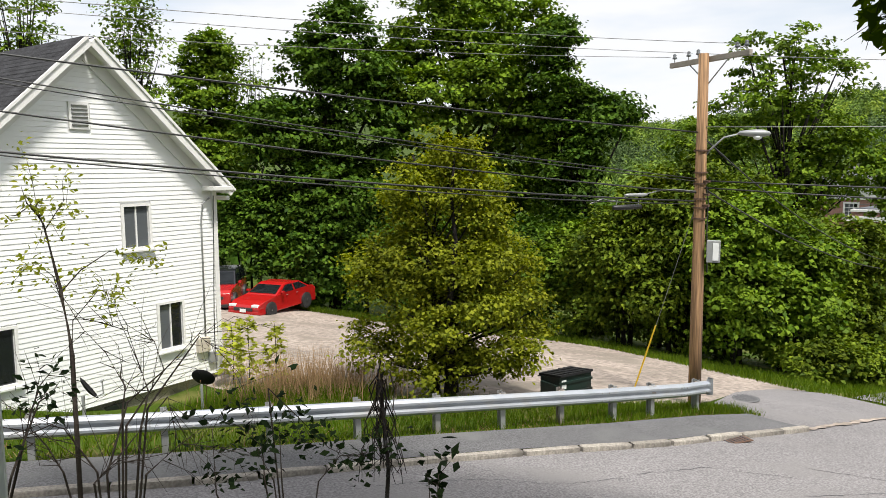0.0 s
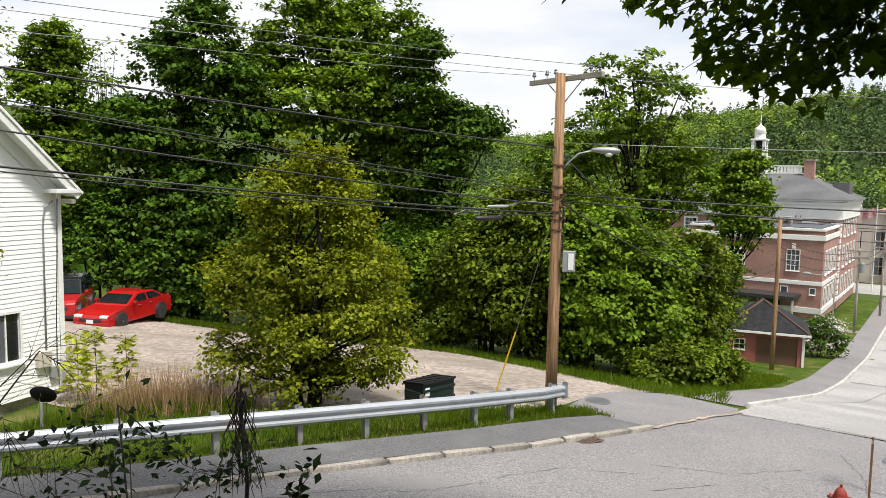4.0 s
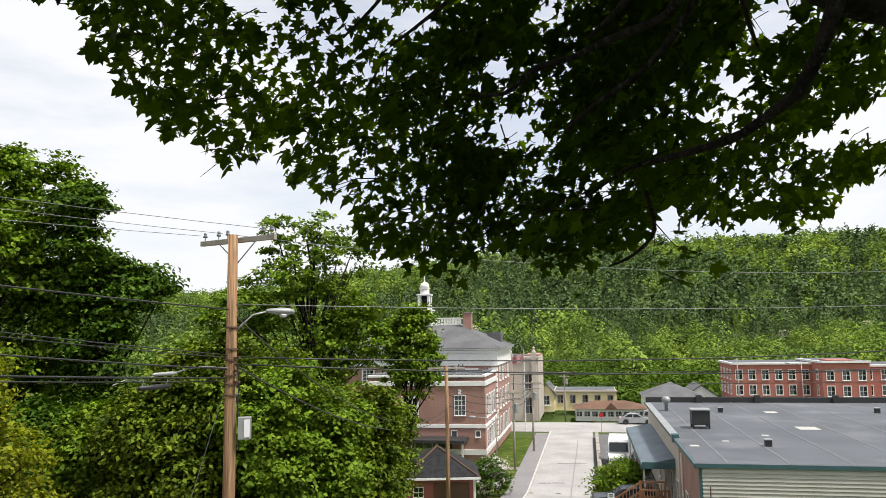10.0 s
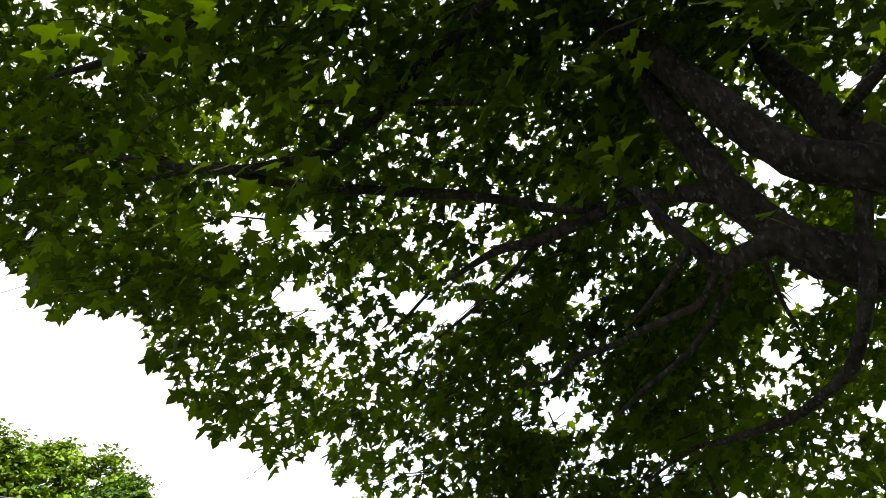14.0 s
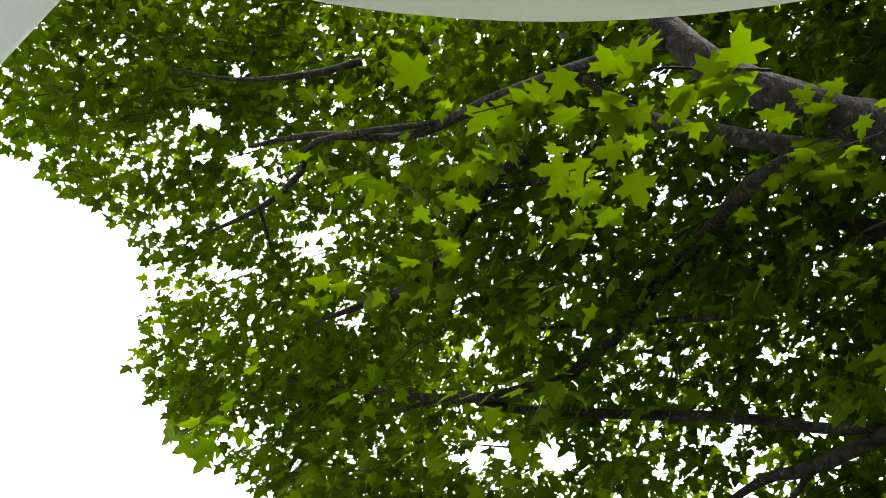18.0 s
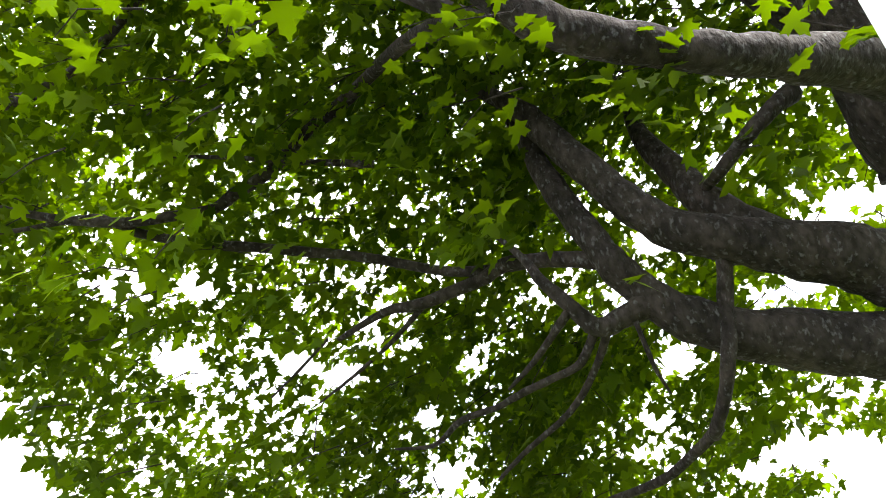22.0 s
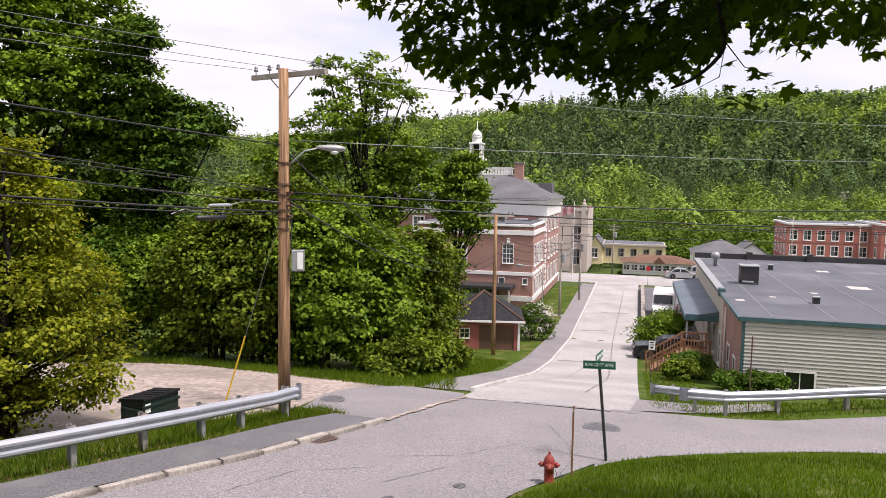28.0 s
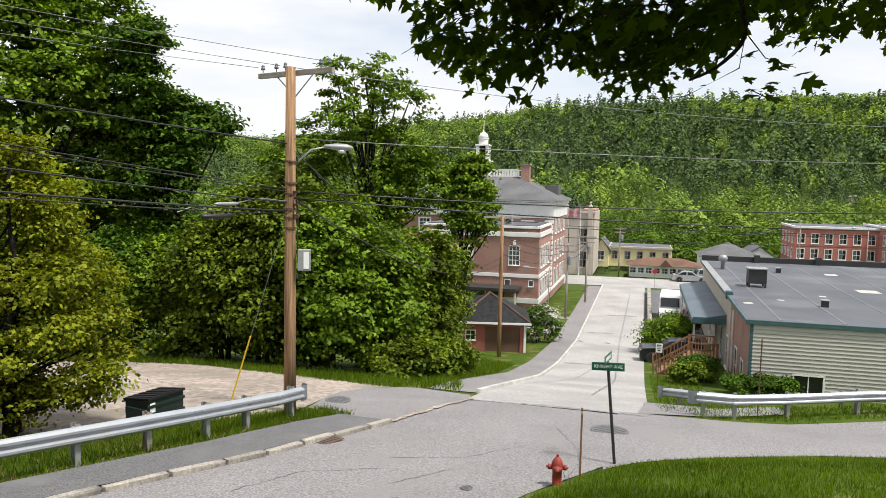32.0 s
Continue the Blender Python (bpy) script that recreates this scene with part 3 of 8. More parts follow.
# main road past the guard rail, then the street down to the town
KERB = [(-40, -5.5), (-20, 3.4), (-12, 6.8), (-3.6, 10.1), (0.5, 12.0), (4.1, 13.4), (7.5, 15.2), (9.6, 16.6), (11.6, 18.1)]
NEAR = [(-36, -12), (-18, -3.2), (-9, 1.5), (-2.0, 5.6), (2.6, 7.6), (5.0, 8.6), (7.4, 9.7), (10.6, 10.8), (14.9, 14.3)]
road = sheet("road", KERB, NEAR, 90, 12, 0.035, "asphalt", "grey worn asphalt road past the guard rail", "road")
sheet("road_knight", [(-(r + 0.02) * math.sin(radians(a)), (r + 0.02) * math.cos(radians(a))) for a, r in [(a, float(np.interp(a, AZ_AT, RB_AT))) for a in (-43, -46, -50, -54, -58, -62, -68, -75, -82, -90)]] + [lane(20.0, 40)], [lane(21.5, -0.5), (17.3, 13.3), (21.2, 11.8), (30, 8.5), (42, 4.2)], 44, 8, 0.03,
      "asphalt", "grey asphalt side street along the guard rail", "road")
street = sheet("street", [lane(s, -4.85) for s in range(21, 99, 2)], [lane(s, 0.3) for s in range(21, 99, 2)], 78, 6, 0.028, "asphalt_old",
               "pale worn asphalt street running downhill", "road")
sheet("main_street", [lane(97, -90), lane(97, 90)], [lane(107, -90), lane(107, 90)], 40, 6, 0.022, "asphalt_old",
      "pale asphalt main street across the valley", "road")
sheet("driveway", [(7.5, 15.2), (9.6, 16.6), (11.6, 18.1), (12.2, 19.0)], [(6.4, 17.4), (7.6, 19.0), (9.4, 20.6), (11.2, 21.0)], 10, 8, 0.045,
      "asphalt", "asphalt apron into the gravel lot", "driveway")
sheet("gravel_lot", [(-16, 20.5), (-8, 19.5), (-4.5, 16.8), (-1.5, 15.6), (3.0, 16.4), (6.2, 17.4), (7.6, 19.0), (9.6, 20.8)],
      [(-22, 40), (-14, 38), (-7, 36), (-2, 34), (3.2, 31.0), (6.6, 27.4), (8.8, 24.0), (10.6, 21.2)], 50, 24, 0.02, "gravel",
      "tan gravel parking lot with wheel tracks", "parking lot")
sheet("sidewalk", [(-20, 4.5), (-12, 8.0), (-3.9, 11.3), (-0.1, 13.0), (3.4, 14.5), (5.6, 15.7), (6.75, 16.15)],
      [(-20, 3.45), (-12, 6.85), (-3.6, 10.15), (0.45, 12.05), (4.05, 13.45), (6.6, 14.75), (7.5, 15.25)], 66, 3, 0.125, "asphalt_walk",
      "dark asphalt sidewalk behind the kerb", "sidewalk")
sheet("sidewalk_street", [lane(s, -6.6) for s in range(23, 97, 2)], [lane(s, -4.97) for s in range(23, 97, 2)], 74, 2, 0.13, "asphalt",
      "grey sidewalk down the street", "sidewalk", ramp=3)
sheet("corner_apron", [lane(21.5, 0.0), lane(23.6, 0.15), lane(25.6, 0.2)], [lane(23.3, 4.2), lane(24.6, 4.0), lane(25.9, 3.8)], 8, 12, 0.034, "asphalt",
      "pale gravelly apron behind the guard rail", "apron")

# ---- white house with a gable to the road ----
def wall_cells(w, h, thick, holes):
    """A wall from x 0 to w and z 0 to h with openings (x0, x1, z0, z1) right through it."""
    bm = bmesh.new()
    xs = sorted({0, w, *(v for o in holes for v in o[:2])})
    zs = sorted({0, h, *(v for o in holes for v in o[2:])})
    for xa, xb in zip(xs, xs[1:]):
        for za, zb in zip(zs, zs[1:]):
            cx, cz = (xa + xb) / 2, (za + zb) / 2
            if not any(o[0] < cx < o[1] and o[2] < cz < o[3] for o in holes):
                box(xb - xa, thick, zb - za, cx, thick / 2, cz, bm=bm)
    bmesh.ops.remove_doubles(bm, verts=bm.verts, dist=0.001)
    return bm


def window(parent, x, z, w, h, cols=2, rows=1, glass="pane", frame_m="white_paint", trim=0.07, y=0.0, m=None, dark=None, thick=0.05, sill=True, name="window"):
    """A window round the centre x, z in a wall whose face is at y: casing, sill, bars and panes."""
    m = m or Matrix()
    bm = bmesh.new()
    rings = []
    for yy in (y - thick + 0.015, y + 0.015):
        for a, b in ((w / 2 + trim, h / 2 + trim), (w / 2, h / 2)):
            rings.append([bm.verts.new((x + sx * a, yy, z + sz * b)) for sx, sz in ((-1, -1), (1, -1), (1, 1), (-1, 1))])
    for ra, rb_ in ((0, 1), (3, 2), (2, 0), (1, 3)):
        for k in range(4):
            bm.faces.new((rings[ra][k], rings[ra][(k + 1) % 4], rings[rb_][(k + 1) % 4], rings[rb_][k]))
    bm.transform(m)
    f = part(name, bm, frame_m, parent)
    bar = min(0.035, w * 0.05) if w < 1 else 0.05
    for i in range(1, cols):
        b = box(bar, 0.03, h, x - w / 2 + w * i / cols, y + 0.02, z)
        b.transform(m)
        part("muntin", b, frame_m, f)
    for i in range(1, rows):
        b = box(w, 0.026, bar, x, y + 0.02, z - h / 2 + h * i / rows)
        b.transform(m)
        part("muntin", b, frame_m, f)
    if sill:
        b = box(w + 2 * trim + 0.06, thick + 0.06, 0.04, x, y - thick / 2 - 0.015, z - h / 2 - trim - 0.02)
        b.transform(m)
        part("sill", b, frame_m, f)
    for i in range(cols):
        b = box(w / cols - bar * 0.6, 0.012, h, x - w / 2 + w * (i + 0.5) / cols, y + 0.045, z)
        b.transform(m)
        part("pane", b, dark if (dark and i == cols - 1) else glass, f)
    return f


def house():
    c0 = (-5.75, 18.5)
    z0 = -5.04
    h = thing("white_house", "white clapboard house with a steep gable and dark shingle roof", "house", (*c0, z0), rz=math.degrees(math.atan2(0.82, 0.57)))
    w, d, he, ha, lo = 6.5, 11.0, 4.52, 7.55, -0.14
    wins = [(-2.18, 3.69, 0.62, 0.92), (-1.41, 1.29, 0.62, 1.06), (-5.35, 1.32, 0.75, 1.1)]
    holes = [(w + x - a / 2, w + x + a / 2, z - b / 2 - lo, z + b / 2 - lo) for x, z, a, b in wins]
    bm = wall_cells(w, he - lo, 0.16, holes)
    bm.transform(Matrix.Translation((-w, 0.02, lo)))
    gable = part("wall", bm, "siding", h)
    part("gable", prism([(0, he), (-w / 2, ha), (-w, he)], 0.16, Matrix.Translation((0, 0.02, 0))), "siding", h)
    for nm, sx, sy, cx, cy in (("side_wall", 0.16, d - 0.18, -0.08, d / 2 + 0.09), ("side_wall", 0.16, d - 0.18, -w + 0.08, d / 2 + 0.09), ("back_wall", w, 0.16, -w / 2, d + 0.08)):
        part(nm, box(sx, sy, he - lo, cx, cy, (he + lo) / 2), "siding", h)
    part("foundation", box(w - 0.1, d - 0.1, 1.8, -w / 2, d / 2 + 0.07, lo - 0.9), "concrete", h, "grey concrete foundation")
    # clapboards, lapped course by course and cut round the windows
    step, z = 0.105, lo
    while z < ha - 0.12:
        zt = min(z + step, ha)
        half = w / 2 if z < he else (ha - z) / (ha - he) * w / 2
        runs = [(-w / 2 - half + 0.02, -w / 2 + half - 0.02)]
        for x, wz, a, b in wins + [(-3.38, 6.1, 0.36, 0.5)]:
            if wz - b / 2 - 0.07 < z + step * 0.5 < wz + b / 2 + 0.07:
                cut = []
                for ra, rb in runs:
                    cut += [(ra, min(rb, x - a / 2 - 0.07)), (max(ra, x + a / 2 + 0.07), rb)]
                runs = [r for r in cut if r[1] - r[0] > 0.03]
        for ra, rb in runs:
            bm = bmesh.new()
            v = [bm.verts.new(q) for q in ((ra, 0.02, z), (rb, 0.02, z), (rb, -0.017, z), (ra, -0.017, z), (ra, 0.018, zt), (rb, 0.018, zt), (rb, -0.004, zt), (ra, -0.004, zt))]
            for f in ((3, 2, 6, 7), (0, 1, 2, 3), (4, 7, 6, 5), (0, 3, 7, 4), (1, 5, 6, 2), (0, 4, 5, 1)):
                bm.faces.new([v[i] for i in f])
            part("clapboard", bm, "siding", gable)
        z = zt
    part("corner_board", box(0.12, 0.12, he - lo, -0.04, -0.0, (he + lo) / 2, 0.01), "white_paint", h)
    for (x, zc, a, b), g in zip(wins, ("pane", "pane", "dark_pane")):
        window(h, x, zc, a, b, 2, 1, g, y=-0.01, dark="dark_pane" if g == "pane" and zc < 2 else None, trim=0.06)
    # gable vent with slats
    vent = part("vent", box(0.44, 0.05, 0.58, -3.38, -0.02, 6.1, 0.01), "white_paint", h, "louvred white gable vent")
    for i in range(6):
        part("slat", box(0.34, 0.03, 0.05, m=Matrix.Translation((-3.38, -0.055, 5.9 + i * 0.08)) @ Matrix.Rotation(0.6, 4, "X")), "grey_metal", vent)
    # roof: two slabs with shingle courses, rake boards, soffits and eave returns
    over, eave = 0.38, 0.2
    sl = math.atan2(ha - he, w / 2)
    run = (w / 2 + eave) / math.cos(sl)
    for side in (1, -1):
        top = Matrix.Translation((-w / 2, 0, ha + 0.02)) @ Matrix.Rotation(side * sl, 4, "Y")
        roof = part("roof", box(run, d + 2 * over, 0.1, side * run / 2, d / 2, 0.09, m=top), "white_paint", h)
        for i in range(30):
            q = box(run / 30 * 1.15, d + 2 * over + 0.02, 0.016, side * (i + 0.5) * run / 30, d / 2, 0.152, m=top @ Matrix.Translation((0, 0, 0)))
            part("shingle_course", q, "shingle", roof)
        part("rake_board", box(run + 0.02, 0.045, 0.2, side * run / 2, -over - 0.024, 0.05, 0.006, m=top), "white_paint", h)
        part("rake_trim", box(run + 0.02, 0.05, 0.06, side * run / 2, -over - 0.055, 0.13, 0.006, m=top), "white_paint", h)
        part("soffit", box(run - 0.02, over, 0.02, side * run / 2, -over / 2, 0.02, m=top), "white_paint", h)
        part("frieze", box(run * 0.93, 0.04, 0.26, side * run * 0.465, -0.035, -0.1, m=top), "white_paint", h)
        x = 0.0 if side > 0 else -w
        part("eave_return", box(0.62, over + 0.08, 0.1, x + side * -0.08, -over / 2 - 0.04, he - 0.02, 0.015), "white_paint", h)
        part("gutter", box(0.12, d + 0.4, 0.1, x + side * (eave + 0.05), d / 2, he - 0.25 - 0.02, 0.02), "white_paint", h)
    con = part("conduit", tube([(-0.2, -0.06, he - 0.25), (-0.42, -0.06, he - 0.4), (-0.47, -0.06, he - 0.8), (-0.48, -0.05, 0.85)], 0.022, 8), "grey_metal", h, smooth=True)
    part("drop_cable", tube([(-0.1, -0.08, he - 0.2), (-0.14, -0.07, 3.0), (-0.2, -0.06, 1.5), (-0.22, -0.06, 0.4)], 0.012, 6), "cable", h)
    mb = part("meter_box", box(0.34, 0.12, 0.36, -0.58, -0.08, 0.66, 0.015), "stucco", h, "beige electric meter box")
    part("meter_box", box(0.22, 0.1, 0.27, -0.3, -0.07, 0.3, 0.012), "grey_metal", h, "small grey service box")
    part("cellar_window", box(0.5, 0.06, 0.22, -2.9, 0.04, -0.36), "dark_pane", h)
    part("corner_fence", box(0.06, 0.12, 1.1, 0.16, 0.5, 0.1, 0.01), "yellow_paint", h, "pale yellow board at the house corner")
    return h


house()


def dish(x, y, h, rz, label, tilt=35, scale=0.7):
    d = thing("satellite_dish", label, "satellite dish", (x, y, zz(x, y) - 0.05), rz, group="dishes by the house")
    part("mast", rod((0, 0, 0), (0, 0, h), 0.03, n=8), "grey_metal", d)
    m = Matrix.Translation((0, -0.06, h + 0.1)) @ Matrix.Rotation(radians(90 - tilt), 4, "X") @ Matrix.Diagonal((scale, scale, scale, 1))
    part("reflector", lathe([(0.0, 0.0), (0.15, 0.012), (0.28, 0.045), (0.36, 0.085), (0.365, 0.09), (0.28, 0.055), (0.15, 0.022), (0.0, 0.012)], 20, m=m), "black_lid", d, "dark curved dish", smooth=True)
    part("feed_arm", tube([m @ Vector((0, -0.3, 0.05)), m @ Vector((0, -0.35, 0.25)), m @ Vector((0, -0.08, 0.42))], 0.014, 6), "grey_metal", d)
    part("feed_horn", lathe([(0.03, 0), (0.035, 0.06), (0.02, 0.1)], 10, m=m @ Matrix.Translation((0, -0.06, 0.38))), "grey_metal", d)
    return d


dish(-5.30, 15.55, 0.66, 175, "black satellite dish on a short mast beside the house")
dish(-6.72, 13.25, 0.62, 118, "small dark satellite dish on a mast near the house")


# ---- guard rails ----
def w_section():
    return [(0.0, 0.0), (0.03, 0.015), (0.08, 0.06), (0.08, 0.10), (0.025, 0.14), (0.025, 0.17), (0.08, 0.21), (0.08, 0.25), (0.03, 0.295), (0.0, 0.31)]


def guard_rail(name, label, line, posts, top, face, flare=None):
    """A W-beam rail along ground points, with steel posts; face is +1 or -1 for the side that bulges."""
    g = thing(name, label, "guard rail", (*line[0], zz(*line[0])))
    o = Vector(g.location)
    sec = w_section()
    seg = [(Vector((*a, zz(*a) + top - 0.31)), Vector((*b, zz(*b) + top - 0.31))) for a, b in zip(line, line[1:])]
    pts = [s[0] for s in seg] + [seg[-1][1]]
    for i, (a, b) in enumerate(seg):
        bm = bmesh.new()
        rows = []
        for k, p in ((i, a), (i + 1, b)):
            t_ = (pts[min(k + 1, len(pts) - 1)] - pts[max(k - 1, 0)]).normalized()
            n_ = Vector((t_.y, -t_.x, 0)).normalized() * face
            e = 0.06 * t_ if k == i + 1 else Vector()
            lift = 0.004 * (i % 2)
            rows.append([[bm.verts.new(p + e - o + n_ * (q + dq + lift) + Vector((0, 0, zq))) for q, zq in sec] for dq in (0.0, -0.006)])
        m_ = len(sec)
        for j in range(m_ - 1):
            for side in (0, 1):
                bm.faces.new((rows[0][side][j], rows[1][side][j], rows[1][side][j + 1], rows[0][side][j + 1]))
        for r in rows:
            for j in range(m_ - 1):
                bm.faces.new((r[0][j], r[0][j + 1], r[1][j + 1], r[1][j]))
        for j in (0, m_ - 1):
            bm.faces.new((rows[0][0][j], rows[0][1][j], rows[1][1][j], rows[1][0][j]))
        beam = part("beam", bm, "steel", g)
        t_ = (b - a).normalized()
        for s in (0.03, -0.03):
            for zq in (0.075, 0.235):
                p = b - o + t_ * s * 3 + Vector((t_.y, -t_.x, 0)).normalized() * face * 0.085 + Vector((0, 0, zq))
                part("bolt", lathe([(0.018, 0), (0.018, 0.008), (0.008, 0.014)], 6, m=Matrix.Translation(p) @ Vector((t_.y * face, -t_.x * face, 0)).to_track_quat("Z", "Y").to_matrix().to_4x4()), "steel_post", beam)
    if flare:
        e, t_ = pts[-1] - o, (pts[-1] - pts[-2]).normalized()
        n_ = Vector((t_.y, -t_.x, 0)).normalized() * face
        bm = bmesh.new()
        prof = [(0.0, 0.02), (0.12, 0.05), (0.24, 0.04), (0.30, -0.04), (0.27, -0.12)]
        lo_, hi_ = [], []
        for s, q in prof:
            p = e + t_ * s * flare + n_ * q
            lo_.append(bm.verts.new(p + Vector((0, 0, -0.03))))
            hi_.append(bm.verts.new(p + Vector((0, 0, 0.35))))
        for j in range(len(prof) - 1):
            bm.faces.new((lo_[j], lo_[j + 1], hi_[j + 1], hi_[j]))
        bmesh.ops.solidify(bm, geom=bm.faces, thickness=0.006)
        part("end_wing", bm, "steel", g, "flared galvanised end wing")
    for k, (x, y) in enumerate(posts):
        zt = zz(x, y)
        t_ = min(seg, key=lambda s: ((s[0] + s[1]) / 2 - Vector((x, y, zt))).length)
        a = math.atan2((t_[1] - t_[0]).y, (t_[1] - t_[0]).x)
        bm = bmesh.new()
        m_ = Matrix.Translation(Vector((x, y, zt)) - o) @ Matrix.Rotation(a, 4, "Z") @ Matrix.Translation((0, 0.10 * face, 0))
        h_ = top + 0.03 + 0.4
        box(0.10, 0.008, h_, 0, 0.07, top + 0.03 - h_ / 2, m=m_, bm=bm)
        box(0.10, 0.008, h_, 0, -0.07, top + 0.03 - h_ / 2, m=m_, bm=bm)
        box(0.008, 0.14, h_, 0, 0, top + 0.03 - h_ / 2, m=m_, bm=bm)
        part("post", bm, "steel_post", g)
        part("spacer", box(0.12, 0.1, 0.3, 0, -0.06 * face, top - 0.16, m=m_), "old_wood", g)
    return g


guard_rail("guard_rail", "galvanised steel guard rail on steel posts along the sidewalk",
           [(-19.5, 4.45), (-15.5, 6.3), (-11.7, 8.0), (-7.9, 9.75), (-4.2, 11.45), (-0.5, 13.15), (3.2, 14.9), (5.2, 16.05), (5.95, 16.65)],
           [(-11.7, 8.0), (-9.8, 8.9), (-7.9, 9.75), (-6.2, 10.55), (-4.5, 11.3), (-3.0, 12.0), (-1.6, 12.65), (-0.2, 13.3), (1.06, 13.9), (2.3, 14.5), (3.5, 15.07), (4.45, 15.6), (5.75, 16.5)], 0.72, 1, flare=1)
guard_rail("guard_rail", "galvanised guard rail along the side street", [(42, 5.0), (36, 7.1), (30, 9.25), (25.2, 11.0), (21.5, 12.4), (19.3, 13.15), (17.8, 13.8), (17.1, 14.5)],
           [(36, 7.1), (33, 8.2), (30, 9.25), (27.5, 10.15), (25.2, 11.0), (23.3, 11.7), (21.5, 12.4), (19.3, 13.15), (17.8, 13.8), (17.2, 14.4)], 0.72, -1, flare=1)
guard_rail("guard_rail", "second guard rail behind the corner bushes", [lane(27.6, 20), lane(26.2, 12), lane(25.7, 6.5), lane(25.7, 3.2), lane(26.1, 1.5), lane(26.4, 0.9)],
           [lane(26.9, 16), lane(26.2, 12), lane(25.9, 9), lane(25.7, 6.2), lane(25.7, 3.4), lane(26.2, 1.35)], 0.55, -1, flare=1)
rs = thing("marker_stake", "thin rusty steel stake behind the guard rail", "stake", (18.8, 13.8, zz(18.8, 13.8)))
part("stake", rod((0, 0, -0.2), (0.02, 0, 2.25), 0.02, n=6), "rust", rs)


# ---- kerb stones along the near road and down the street ----
def kerbs():
    k = tagged(new("kerb"), "worn granite kerb stones along the road edge", "kerb", kind="structure")
    rng = random.Random(5)
    line = np.array([(-12, 6.8), (-3.6, 10.1), (0.5, 12.0), (4.1, 13.4), (7.6, 15.25)])
    seg = np.r_[0, np.cumsum(np.hypot(*np.diff(line, axis=0).T))]
    s = 0.0
    while s < seg[-1] - 0.5:
        ln = rng.uniform(0.75, 1.5)
        a = np.array([np.interp(s, seg, line[:, i]) for i in (0, 1)])
        b = np.array([np.interp(min(s + ln, seg[-1]), seg, line[:, i]) for i in (0, 1)])
        c, ang = (a + b) / 2, math.atan2(*(b - a)[::-1])
        m = pose(c[0], c[1], zz(*c) + 0.005 + rng.uniform(-0.025, 0.012), 0, 0, math.degrees(ang) + rng.uniform(-1.5, 1.5))
        slope = math.atan2(zz(*b) - zz(*a), ln)
        m = m @ Matrix.Rotation(-slope + rng.uniform(-0.015, 0.015), 4, "Y")
        bm = box(ln - rng.uniform(0.012, 0.06), 0.15, 0.26, 0, 0, 0, 0.025)
        for v in bm.verts:
            v.co += Vector((rng.uniform(-1, 1), rng.uniform(-1, 1), rng.uniform(-1, 1))) * 0.008
        o = part("kerb_stone", bm, "concrete", k)
        o.matrix_basis = m
        s += ln
    for s in np.arange(23, 96, 2.0):
        (x0, y0), (x1, y1) = lane(s, -4.92), lane(s + 1.97, -4.92)
        m = pose((x0 + x1) / 2, (y0 + y1) / 2, (zz(x0, y0) + zz(x1, y1)) / 2 + 0.03, 0, 0, math.degrees(math.atan2(UY, UX)))
        m = m @ Matrix.Rotation(-math.atan2(zz(x1, y1) - zz(x0, y0), 1.97), 4, "Y")
        o = part("kerb_stone", box(1.96, 0.16, 0.24, 0, 0, 0, 0.015), "kerb_light", k)
        o.matrix_basis = m


kerbs()


# ---- utility poles and lines ----
POLE = Vector((5.85, 17.1, zz(5.85, 17.1)))
POLE_TOP = 2.42


def utility_pole(loc, top, label, arm_rz, full=True, name="utility_pole", lean=0.0, r=0.15):
    p = thing(name, label, "utility pole", loc, group="utility poles")
    h = top - loc[2]
    part("shaft", tube([(0, 0, -0.3), (0, 0, h * 0.3), (0, 0, h * 0.65), (0, 0, h)], [r, r * 0.93, r * 0.84, r * 0.75], 14), "pole_wood", p, "brown weathered wooden shaft", smooth=True)
    m = Matrix.Rotation(radians(arm_rz), 4, "Z") @ Matrix.Translation((0, 0, h - 0.12))
    arm = part("crossarm", box(2.4, 0.1, 0.12, 0, -0.14, 0, 0.01, m=m), "old_wood", p, "grey timber crossarm")
    for x in (-1.08, -0.82, 0.32, 0.62, 1.08):
        mi = m @ Matrix.Translation((x, -0.14, 0.06))
        pin = part("pin", rod(mi @ Vector((0, 0, 0)), mi @ Vector((0, 0, 0.12)), 0.012, n=6), "grey_metal", arm)
        part("insulator", lathe([(0.02, 0.08), (0.055, 0.09), (0.05, 0.13), (0.03, 0.14), (0.045, 0.17), (0.03, 0.2), (0.01, 0.21)], 10, m=mi), "porcelain", arm, smooth=True)
    for x in (-0.6, 0.6):
        part("brace", rod(m @ Vector((x, -0.14, -0.04)), m @ Vector((0, -0.14, -0.55)), 0.016, n=6), "grey_metal", p)
    return p, h, m


UP, UH, UM = utility_pole(POLE, POLE_TOP, "brown wooden utility pole with crossarm and street lamp", math.degrees(math.atan2(0.9, -0.43)))


def up(part_name, bm, mt, label="", smooth=False):
    return part(part_name, bm, mt, UP, label, smooth)


